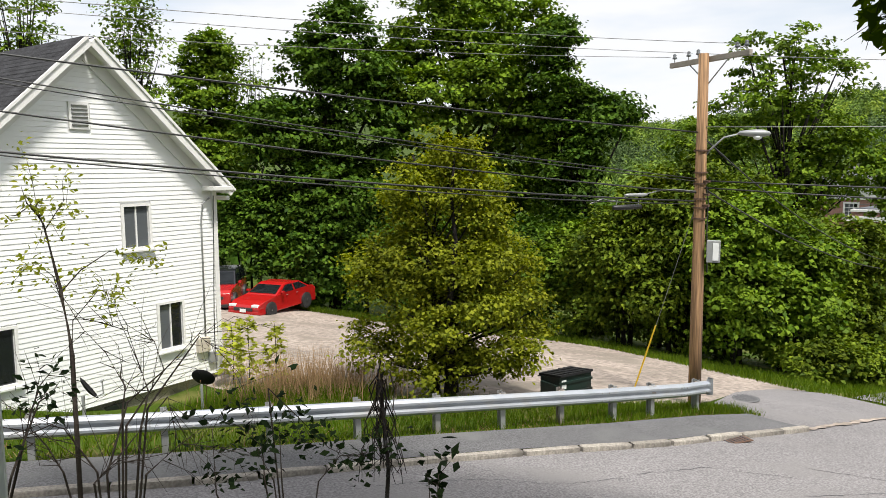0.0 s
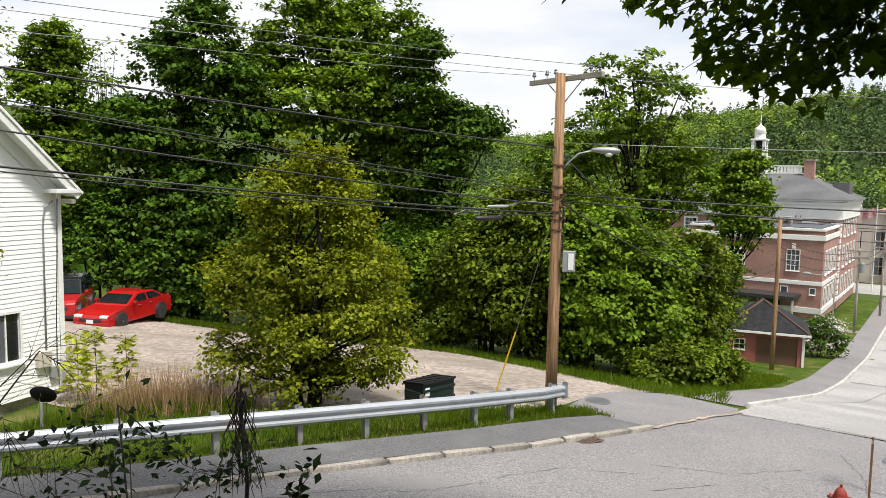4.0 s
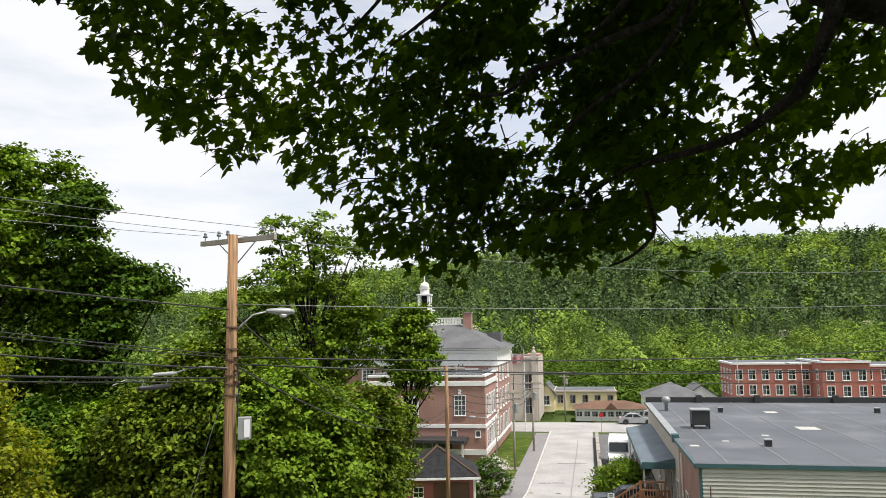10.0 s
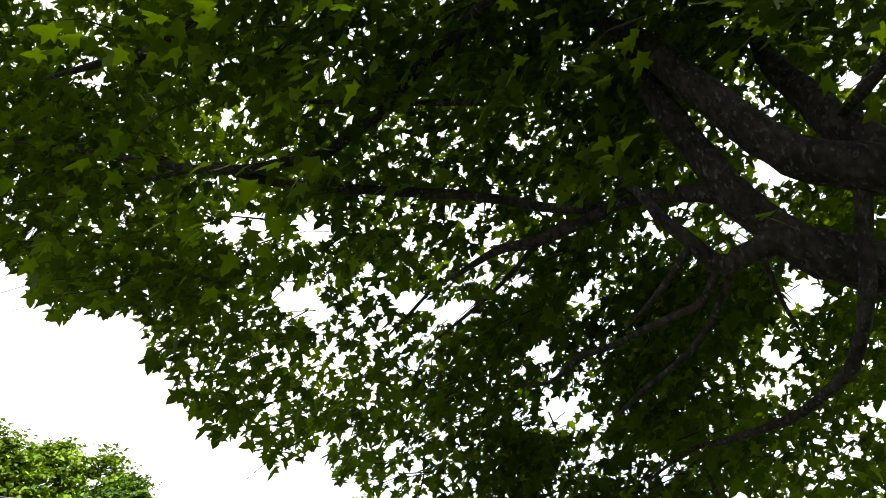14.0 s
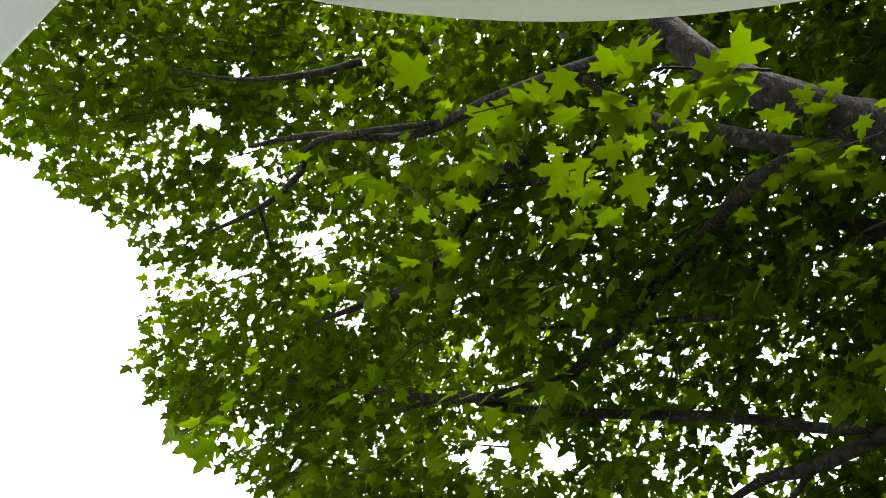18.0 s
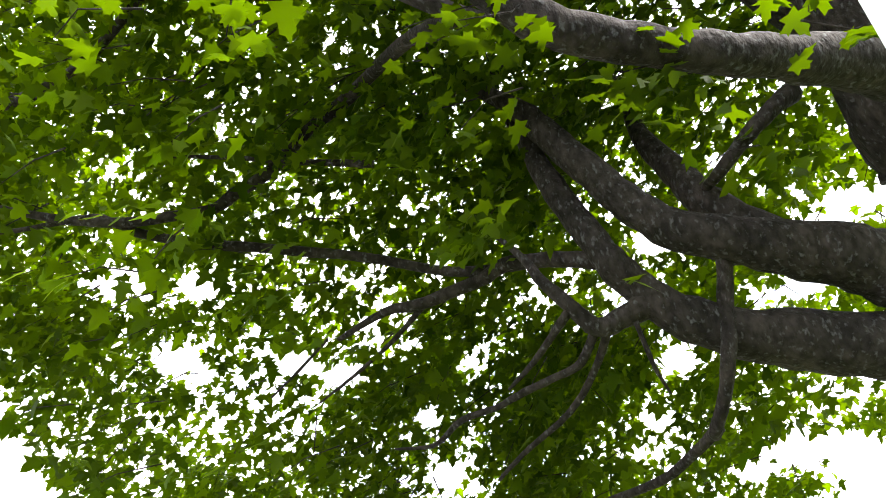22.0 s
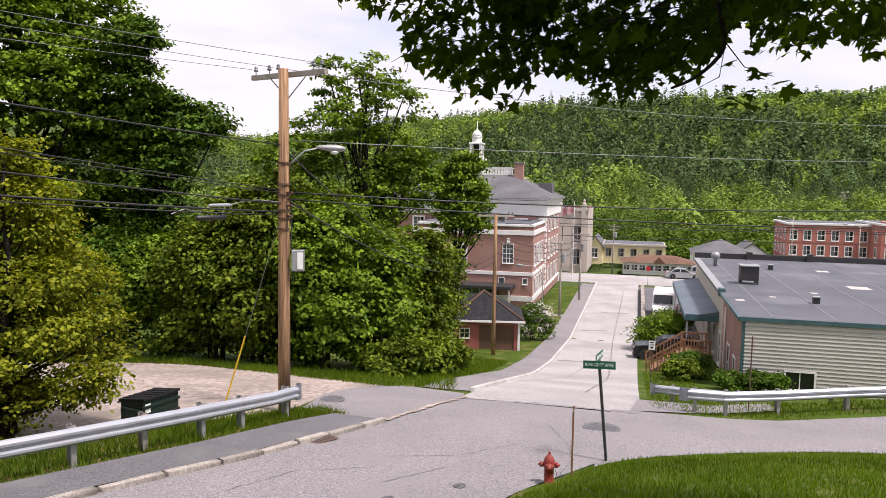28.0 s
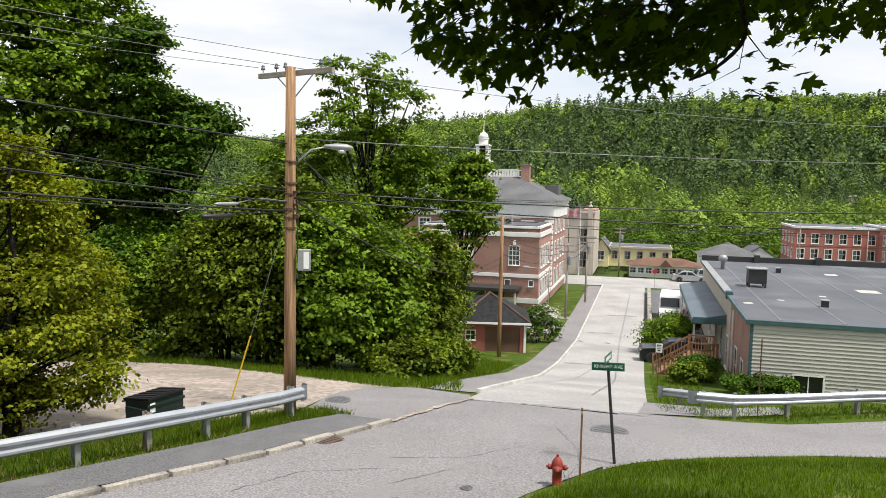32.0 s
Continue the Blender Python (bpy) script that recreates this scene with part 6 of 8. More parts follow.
    part("turbine_vent", lathe([(0.15, h + 0.1), (0.15, h + 0.7), (0.32, h + 0.8), (0.36, h + 1.05), (0.25, h + 1.25), (0.0, h + 1.3)], 12, m=Matrix.Translation((0.95, 25.0, 0))), "grey_metal", t, "silver turbine vent", smooth=True)
    # lean-to awning over the entrance side
    bm = prism([(0.0, 4.45), (-2.05, 4.05), (-2.05, 3.85), (0.0, 4.15)], 18.7, Matrix.Translation((-0.02, 11.0, 0)))
    aw = part("awning", bm, "blue_roof", t, "blue-grey metal awning along the side")
    part("fascia", box(0.06, 18.8, 0.36, -2.09, 20.35, 3.9, 0.01), "teal_trim", aw)
    part("fascia", box(2.05, 0.06, 0.42, -1.05, 10.97, 4.0, 0.01), "teal_trim", aw)
    for y in (12.0, 17.0, 22.0, 28.5):
        part("awning_post", box(0.12, 0.12, 3.6, -1.9, y, 1.75), "white_paint", aw)
    return t


workshop()


def steps():
    """Wooden steps and landing with slatted rails beside the workshop."""
    zl0 = -10.02
    t = on_lane("wooden_steps", "brown wooden steps and landing with slatted railings", "steps", 46.3, 3.6, zl0)
    part("landing", box(1.6, 2.6, 0.1, 0.0, 0, 0, 0.01), "deck_wood", t)
    for x in (-0.72, 0.72):
        for y in (-1.2, 1.2):
            part("landing_post", box(0.11, 0.11, 2.7, x, y, -0.3, 0.01), "deck_wood", t)
    n, run, drop = 8, 0.25, 0.17
    for i in range(n):
        part("tread", box(run + 0.03, 2.0, 0.05, -0.92 - i * run, 0, -0.13 - i * drop, 0.01), "deck_wood", t)
        part("riser", box(0.03, 2.0, drop - 0.03, -0.81 - i * run, 0, -0.07 - i * drop), "old_wood", t)
    dz = -drop * n
    ex = -0.8 - run * n
    for y in (-1.1, 1.1):
        part("stringer", prism([(-0.8, -0.05), (ex, dz - 0.05), (ex, dz - 0.3), (-0.8, -0.4)], 0.06, Matrix.Translation((0, y, 0))), "deck_wood", t)
        for zq in (0.98, 0.14):
            part("hand_rail", prism([(-0.7, zq + 0.06), (ex, zq + 0.06 + dz), (ex, zq - 0.06 + dz), (-0.7, zq - 0.06)], 0.06, Matrix.Translation((0, y, 0))), "deck_wood", t)
        for i in range(11):
            u = i / 10
            x = -0.75 + (ex + 0.75) * u
            thick = 0.09 if i % 5 == 0 else 0.045
            part("rail_post", box(thick, thick, 1.1, x, y + 0.02, 0.45 + dz * u, 0.008), "deck_wood", t)
    for y in (-1.25, 1.25):
        for zq in (0.98, 0.12):
            part("rail", box(1.5, 0.06, 0.09, 0, y, zq), "deck_wood", t)
        for i in range(9):
            part("baluster", box(0.045, 0.045, 0.85, -0.66 + i * 0.165, y, 0.55), "deck_wood", t)


steps()


def garage():
    t = on_lane("small_garage", "small red garage with a dark hipped shingle roof", "garage", 49.5, -12.1, -11.65, extra=12)
    w, d, h = 4.6, 5.0, 2.1
    holes = [(0.5, 1.1, 0.9, 1.5), (1.8, 4.2, 0.0, 1.8)]
    part("wall", wall_cells(w, h, 0.15, holes), "garage_red", t)
    part("garage_door", box(2.4, 0.06, 1.8, 3.0, 0.09, 0.9, 0.01), "brown_roof", t)
    part("corner_board", box(0.16, 0.05, h, w - 0.06, -0.02, h / 2), "white_paint", t)
    part("eave_board", box(w + 0.7, 0.05, 0.14, w / 2, -0.36, h + 0.0), "white_paint", t)
    window(t, 0.8, 1.2, 0.6, 0.6, 2, 2, "dark_pane", "white_paint", 0.06, y=0.0)
    for x in (0.08, w - 0.08):
        part("wall", box(0.15, d - 0.3, h, x, d / 2, h / 2), "garage_red", t)
    part("wall", box(w, 0.15, h, w / 2, d - 0.08, h / 2), "garage_red", t)
    bm = bmesh.new()
    e = 0.35
    lo_ = [bm.verts.new(v) for v in ((-e, -e, h), (w + e, -e, h), (w + e, d + e, h), (-e, d + e, h))]
    hi_ = [bm.verts.new(v) for v in ((w / 2 - 0.2, d / 2 - 0.4, h + 1.75), (w / 2 - 0.2, d / 2 + 0.4, h + 1.75))]
    bm.faces.new((lo_[0], lo_[1], hi_[0]))
    bm.faces.new((lo_[1], lo_[2], hi_[1], hi_[0]))
    bm.faces.new((lo_[2], lo_[3], hi_[1]))
    bm.faces.new((lo_[3], lo_[0], hi_[0], hi_[1]))
    bm.faces.new(lo_[::-1])
    roof = part("roof", bm, "shingle", t, "dark grey shingle hip roof")
    part("hip_cap", rod((w + e, -e, h + 0.03), (w / 2 - 0.2, d / 2 - 0.4, h + 1.78), 0.06, n=6), "brown_roof", roof)
    part("hip_cap", rod((-e, -e, h + 0.03), (w / 2 - 0.2, d / 2 - 0.4, h + 1.78), 0.06, n=6), "brown_roof", roof)


garage()

# parked and waiting cars in the town
def lane_car(name, label, s, l, rz, paint, z=None, **kw):
    x, y = lane(s, l)
    return car(name, label, x, y, rz, paint, z=z, **kw)


lane_car("black_suv", "black compact SUV pulled out beside the green bush", 51.6, 2.1, SR + 184, "dark_car", L=4.3, W=1.8, H=1.58, suv=True, wheel=0.36)
_van = lane_car("white_van", "white high-roofed delivery van parked nose uphill", 74.0, 2.6, SR - 92, "white_car", L=5.8, W=2.0, H=2.55, van=True, wheel=0.36)
part("windscreen", box(0.04, 1.66, 0.85, m=Matrix.Translation((1.86, 0, 1.93)) @ Matrix.Rotation(radians(-21), 4, "Y")), "dark_pane", _van, "dark van windscreen")
lane_car("maroon_car", "dark red sedan parked beside the van", 73.0, 4.5, SR + 90, "maroon_car")
lane_car("silver_car", "pale silver sedan parked in front of the van", 68.0, 2.4, SR - 90, "silver_car")
lane_car("silver_wagon", "silver estate car parked on the main street", 106.0, 6.2, SR, "silver_car", L=4.8)
lane_car("dark_suv", "dark SUV parked on the main street by the diner", 107.0, 9.2, SR, "silver_car", L=4.6, H=1.7, suv=True, wheel=0.36)
lane_car("silver_car", "white car parked beside the brick annex", 66.0, -11.0, SR + 80, "white_car")

# parking area, its low wall, verge lawns
sheet("parking_area", [lane(s, 0.32) for s in (53, 60, 70, 80, 95)], [lane(s, 5.2) for s in (53, 60, 70, 80, 95)], 20, 4, 0.03, "asphalt_walk", "dark asphalt parking strip beside the workshop", "parking area")
lw = on_lane("low_wall", "low dark stone wall along the parking strip", "wall", 62.0, 0.75, -12.62)
part("wall", box(0.3, 30.0, 0.7, 0, 15.0, 0.3, 0.03), "asphalt_walk", lw)
part("coping", box(0.38, 30.0, 0.08, 0, 15.0, 0.68, 0.02), "concrete", lw)
sheet("town_lawn", [lane(s, -13.0) for s in (62, 75, 92)], [lane(s, -6.65) for s in (62, 75, 92)], 12, 4, 0.06, "turf", "mown lawn beside the town hall", "lawn")
sheet("path", [lane(70.0, -10.0), lane(70.0, -6.6)], [lane(71.2, -10.0), lane(71.2, -6.6)], 4, 2, 0.085, "concrete", "concrete path to the annex", "path")


def small_pole(s, l, top, label, lamp=False, r=0.12):
    x, y = lane(s, l)
    p = thing("utility_pole", label, "utility pole", (x, y, zz(x, y)), SR, group="utility poles")
    h = top - zz(x, y)
    part("shaft", tube([(0, 0, -0.3), (0, 0, h / 2), (0, 0, h)], [r, r * 0.85, r * 0.7], 10), "old_wood", p, smooth=True)
    if lamp:
        part("lamp_arm", tube([(0, 0, h - 0.5), (-0.9, -0.2, h - 0.1), (-1.9, -0.3, h - 0.05)], 0.035, 6), "grey_metal", p)
        part("lamp_head", lathe([(0.02, 0), (0.12, 0.15), (0.14, 0.5), (0.02, 0.7)], 10, m=Matrix.Translation((-1.8, -0.3, h - 0.05)) @ Matrix.Rotation(radians(-90), 4, "Y")), "grey_metal", p)
    else:
        part("crossarm", box(1.9, 0.1, 0.12, 0, -0.1, h - 0.2), "old_wood", p)
        part("crossarm", box(1.6, 0.1, 0.12, 0, -0.1, h - 0.8), "old_wood", p)
        part("transformer", lathe([(0.2, h - 2.0), (0.22, h - 1.95), (0.22, h - 1.2), (0.15, h - 1.15)], 12, m=Matrix.Translation((0.28, -0.1, 0))), "grey_metal", p)
    return p


small_pole(70.3, -6.9, -5.4, "wooden street pole beside the annex lawn")
small_pole(81.0, -5.9, -5.2, "wooden pole with transformer at the end of the lawn")
small_pole(69.0, -8.4, -7.6, "pale street lamp in front of the annex", lamp=True, r=0.07)
small_pole(113.0, -3.5, -5.8, "wooden pole on the main street")
small_pole(130.0, 24.0, -4.6, "street lamp before the red brick building", lamp=True, r=0.1)
small_pole(127.0, 33.0, -5.4, "street lamp before the red brick building", lamp=True, r=0.1)
for za, zb_ in ((-5.6, -5.4), (-6.1, -5.9), (-6.8, -6.4)):
    cable(Vector((*lane(70.3, -6.9), za)), Vector((*lane(81.0, -5.9), zb_)), 0.4, 0.03, "cable", "black street cable between the poles")
    cable(P2 + Vector((0, 0, za + 5.6 + 8.0)), Vector((*lane(70.3, -6.9), za)), 0.6, 0.025, "cable", "black street cable down the hill")
for z_, s_, dz in ((-4.2, 98.0, 0.0), (-4.6, 98.0, 0.2), (-5.8, 98.5, 0.1)):
    cable(Vector((*lane(s_, -60), z_)), Vector((*lane(s_, 70), z_ + dz)), 1.0, 0.04, "cable", "black cable along the main street")
fp = on_lane("flagpole", "white flagpole with a limp flag before the stone building", "flagpole", 99.0, -8.2, -12.6)
part("pole", tube([(0, 0, 0), (0, 0, 5), (0, 0, 10.2)], [0.08, 0.06, 0.04], 8), "white_paint", fp)
part("finial", lathe([(0.0, 10.2), (0.08, 10.28), (0.0, 10.36)], 8), "rim", fp)
bm = bmesh.new()
for i in range(9):
    for j in range(2):
        bm.verts.new((-0.05 - i * 0.2, 0.1 * math.sin(i * 1.1), 9.9 - 1.1 * j - 0.06 * i - 0.05 * math.sin(i)))
bm.verts.ensure_lookup_table()
for i in range(8):
    bm.faces.new([bm.verts[k] for k in (2 * i, 2 * i + 2, 2 * i + 3, 2 * i + 1)])
bmesh.ops.solidify(bm, geom=bm.faces, thickness=0.01)
part("flag", bm, "flag", fp, "faded red and white flag")
fs = on_lane("stop_sign", "red stop sign at the foot of the street", "sign", 95.5, 1.4, -12.6)
part("post", rod((0, 0, 0), (0, 0, 2.2), 0.03, n=6), "grey_metal", fs)
part("plate", lathe([(0.3, 0), (0.3, 0.02)], 8, m=Matrix.Translation((0, -0.05, 2.3)) @ Matrix.Rotation(radians(90), 4, "X")), "sign_red", fs)

# ---- foliage ----
def leaf_quads(pos, nrm, size, rng, fold=0.25, aspect=1.5):
    """Folded four-point leaves at pos, facing nrm, of the sizes given: vertices and faces."""
    k = len(pos)
    nrm = nrm / (np.linalg.norm(nrm, axis=1, keepdims=True) + 1e-9)
    a = np.cross(nrm, rng.normal(size=(k, 3)))
    a /= np.linalg.norm(a, axis=1, keepdims=True) + 1e-9
    b = np.cross(nrm, a)
    s = np.asarray(size).reshape(-1, 1)
    tip, tail = pos + a * s * aspect * 0.5, pos - a * s * aspect * 0.5
    l, r = pos + b * s * 0.5 + nrm * s * fold, pos - b * s * 0.5 + nrm * s * fold
    v = np.stack([tail, r, tip, l], 1).reshape(-1, 3)
    f = np.arange(4 * k).reshape(-1, 4)
    return v, f


def crown_points(lobes, clumps, per, spread, rng, flat=0.6, shell=0.55):
    """Leaf places in clumps scattered through the outer part of the lobes (cx, cy, cz, rx, ry, rz)."""
    lob = np.array(lobes, float)
    extra = []
    for c in lob:
        for k in range(5):
            q = rng.normal(size=3)
            q[2] = q[2] * 0.8 + 0.25
            q /= np.linalg.norm(q)
            extra.append(np.r_[c[:3] + q * c[3:] * 0.78, c[3:] * rng.uniform(0.3, 0.52)])
    lob[:, 3:] *= 0.86
    lob = np.vstack([lob, extra])
    vol = (lob[:, 3] * lob[:, 4] * lob[:, 5]) ** 0.67
    pick = rng.choice(len(lob), size=clumps, p=vol / vol.sum())
    d = rng.normal(size=(clumps, 3))
    d /= np.linalg.norm(d, axis=1, keepdims=True)
    d[:, 2] = np.where(rng.random(clumps) < 0.35, np.abs(d[:, 2]), d[:, 2])
    rad = shell + (1.08 - shell) * rng.random((clumps, 1)) ** 0.6
    c = lob[pick, :3] + d * rad * lob[pick, 3:]
    sp = spread * 0.82 * (0.6 + 0.8 * rng.random((clumps, 1)))
    pos = np.repeat(c, per, 0) + rng.normal(size=(clumps * per, 3)) * np.repeat(sp, per, 0) * np.array([1.15, 1.15, flat * 0.75])
    nrm = np.repeat(d, per, 0) * 0.6 + rng.normal(size=(clumps * per, 3)) * 0.5 + np.array([0, 0, 0.8])
    return pos, nrm, c


def tree(name, label, x, y, lobes, trunk_r, height, clumps, per, spread, leaf, material, seed, bark="bark", stems=1, lean=(0, 0), limb_n=14,
         flat=0.6, shell=0.55, group="trees", category="tree"):
    """A tree or tall shrub: trunk, limbs that reach into the crown, and a crown of leaves in clumps. Lobes are relative to its foot."""
    rng = np.random.default_rng(seed)
    t = thing(name, label, category, (x, y, zz(x, y) - 0.05), group=group)
    top = max(l[2] for l in lobes)
    pos, nrm, cl = crown_points(lobes, clumps, per, spread, rng, flat, shell)
    for k in range(stems):
        a = 2 * math.pi * k / max(stems, 1) + seed
        r0 = 0.0 if stems == 1 else 0.25
        bm = bmesh.new()
        base = Vector((r0 * math.cos(a), r0 * math.sin(a), -0.15))
        tip = Vector((lean[0] + 2.2 * r0 * math.cos(a), lean[1] + 2.2 * r0 * math.sin(a), top))
        spine = []
        for j in range(7):
            q = j / 6
            spine.append(base.lerp(tip, q) + Vector((rng.normal() * 0.05, rng.normal() * 0.05, 0)) * height * 0.25 * q)
        tube(spine, [trunk_r * (1 - 0.8 * j / 6) * (1.35 if j == 0 else 1) for j in range(7)], 9, bm)
        part("trunk", bm, bark, t, smooth=True)
        idx = rng.choice(len(cl), size=min(limb_n, len(cl)), replace=False)
        for i in idx:
            e = Vector(cl[i])
            q = float(np.clip((e.z * 0.62) / max(top, 0.1), 0.12, 0.9))
            s0 = spine[min(5, int(q * 6))].lerp(spine[min(6, int(q * 6) + 1)], q * 6 - int(q * 6))
            mid = s0.lerp(e, 0.5) + Vector((0, 0, -0.06 * (e - s0).length))
            lb = bmesh.new()
            tube([s0, mid, e], [trunk_r * 0.34 * (1 - 0.6 * q), trunk_r * 0.2, trunk_r * 0.05], 5, lb)
            part("limb", lb, bark, t, smooth=True)
    size = leaf * 0.88 * (0.65 + 0.7 * rng.random(len(pos)))
    v, f = leaf_quads(pos, nrm, size, rng)
    part("crown", mesh_of("crown", v, f, M[material]), None, t)
    return t


def at(az, d):
    """The place d metres from the eye at the compass angle az (positive to the left of +y)."""
    return -d * math.sin(radians(az)), d * math.cos(radians(az))


# box elder beside the gravel lot
tree("box_elder", "small yellow-green box elder with several stems by the guard rail", -0.05, 16.6,
     [(0.1, 0, 2.1, 1.6, 1.4, 0.9), (-0.7, 0, 3.1, 1.45, 1.3, 1.0), (0.7, 0.1, 3.0, 1.6, 1.3, 1.0), (-0.25, 0, 4.5, 1.0, 1.0, 1.15), (0.75, 0, 4.4, 0.65, 0.7, 1.15),
      (1.5, 0, 2.1, 1.0, 1.0, 0.7), (-1.5, 0, 2.6, 0.8, 0.9, 0.6), (1.5, -0.2, 1.2, 0.95, 0.9, 0.75), (-1.4, -0.2, 1.2, 1.0, 0.9, 0.7), (0.1, -0.3, 0.8, 1.3, 0.9, 0.6), (-0.1, 0, 5.5, 0.55, 0.6, 0.75), (0.55, 0, 5.3, 0.4, 0.45, 0.7)],
     0.12, 5.6, 1150, 40, 0.15, 0.075, "leaf_yellow", 3, stems=3, limb_n=26, flat=0.8, shell=0.25)

# the tall trees behind the lot
tree("maple_tree", "tall dark green maple behind the gravel lot", *at(8.2, 40),
     [(0, 0, 5.0, 4.1, 3.5, 3.2), (-1.4, 0, 8.8, 3.0, 3.0, 3.2), (1.2, 0, 9.8, 2.9, 3, 3.2), (0.4, 0, 13.6, 2.2, 2.2, 2.6), (-3.0, 0, 5.0, 2.2, 2.2, 2.4), (-3.1, 0, 9.4, 1.9, 1.9, 2.3), (-1.6, 0, 12.6, 1.7, 1.7, 2.2)],
     0.4, 16, 880, 60, 0.36, 0.2, "leaf_dark", 11, limb_n=24)
tree("maple_tree", "tall bright green maple with a broad crown behind the lot", *at(-1.2, 42),
     [(0, 0, 6.8, 4.8, 4.0, 3.8), (0.4, 0, 11.8, 4.3, 3.6, 3.8), (-1.6, 0, 15.8, 2.8, 2.6, 2.6), (1.9, 0, 15.4, 2.7, 2.4, 2.6), (3.8, 0, 9.0, 2.8, 2.4, 3.6), (4.6, 0, 13.0, 2.3, 2.0, 2.6), (4.2, 0, 16.2, 1.7, 1.6, 1.8), (-3.3, 0, 12.4, 2.2, 2.1, 2.9), (-3.0, 0, 15.2, 1.6, 1.6, 1.8), (6.4, 0, 11.0, 1.8, 1.6, 2.4)],
     0.42, 17.5, 1100, 60, 0.36, 0.2, "leaf_mid", 12, limb_n=24)
tree("columnar_tree", "narrow upright green tree beside the tall maples", *at(17.3, 45),
     [(0, 0, 6.5, 2.4, 2.4, 3.5), (0, 0, 10.5, 1.9, 1.9, 3.0), (0.1, 0, 13.4, 1.2, 1.2, 1.8)], 0.28, 15, 330, 60, 0.34, 0.2, "leaf_mid", 13, limb_n=16)
tree("poplar_tree", "tall sparse poplar with thin pale foliage behind the house", *at(22.5, 46),
     [(0, 0, 10.5, 2.3, 2.2, 3.6), (0.2, 0, 14.0, 1.8, 1.8, 2.4)], 0.2, 17, 130, 34, 0.42, 0.17, "leaf_mid", 14, limb_n=40)
tree("poplar_tree", "tall sparse poplar with thin pale foliage behind the house", *at(29.0, 46),
     [(0, 0, 10.5, 2.6, 2.2, 3.6), (0.2, 0, 14.5, 1.8, 1.8, 2.4)], 0.2, 17, 130, 34, 0.42, 0.17, "leaf_mid", 15, limb_n=40)
tree("bare_tree", "thin half-bare tree between the tall maples", *at(14.0, 46),
     [(0, 0, 11.0, 1.6, 1.6, 3.4)], 0.12, 15, 40, 20, 0.4, 0.16, "leaf_mid", 19, limb_n=34)
tree("maple_tree", "green tree with an uneven crown at the end of the lot", *at(-12.3, 40),
     [(-1.2, 0, 5.0, 2.2, 2.2, 2.6), (-1.6, 0, 8.4, 1.9, 1.9, 2.2), (-0.9, 0, 11.2, 1.9, 1.7, 1.7), (0.5, 0, 11.6, 1.0, 1.0, 0.9), (-2.6, 0, 13.0, 1.8, 1.6, 2.0), (-2.9, 0, 15.4, 1.3, 1.3, 1.3)], 0.26, 12, 420, 56, 0.34, 0.19, "leaf_dark", 16, limb_n=18, lean=(-2.6, 0))
tree("ash_tree", "tall open tree with forked trunks behind the thicket", *at(-24.6, 46),
     [(-0.5, 0, 8.0, 3.4, 2.8, 2.8), (-4.2, 0, 11.6, 2.5, 2.2, 2.3), (1.2, 0, 12.8, 2.7, 2.2, 2.6), (-0.6, 0, 16.6, 2.6, 2.2, 2.2), (3.4, 0, 11.0, 1.9, 1.6, 2.2), (2.6, 0, 15.6, 1.3, 1.3, 1.5), (-1.8, 0, 13.6, 2.2, 2.0, 2.2), (1.0, 0, 10.0, 2.4, 2.0, 2.0), (-2.6, 0, 9.0, 2.2, 2.0, 2.0)],
     0.26, 19, 430, 50, 0.34, 0.2, "leaf_mid", 17, stems=2, limb_n=34)
tree("maple_tree", "slim green tree before the brick town hall", *at(-31.9, 54),
     [(0, 0, 8.8, 1.9, 2.0, 2.0), (0.2, 0, 11.4, 2.0, 2.0, 1.9), (0.4, 0, 13.0, 1.2, 1.3, 1.1), (1.3, 0, 10.2, 1.1, 1.2, 1.1)], 0.24, 15, 300, 56, 0.34, 0.2, "leaf_mid", 18, limb_n=18)
# understorey at the far edge of the lot
for i, (az, d, w, hgt) in enumerate([(20, 41, 3.6, 5.6), (15, 40, 3.6, 6.0), (10.2, 38.5, 3.4, 5.6), (6.0, 38, 3.4, 5.2), (2.0, 37, 3.4, 5.6), (-2.5, 36, 3.2, 5.4), (-6.6, 34.5, 3.0, 5.2)]):
    tree("tall_shrub", "dark green shrub at the wooded edge of the lot", *at(az, d),
         [(0, 0, hgt * 0.42, w * 0.62, w * 0.55, hgt * 0.42), (0.4, 0, hgt * 0.72, w * 0.45, w * 0.42, hgt * 0.3)], 0.08, hgt, 230, 46, 0.32, 0.17, "leaf_dark", 30 + i, stems=2, limb_n=6, group="shrubs", category="shrub")
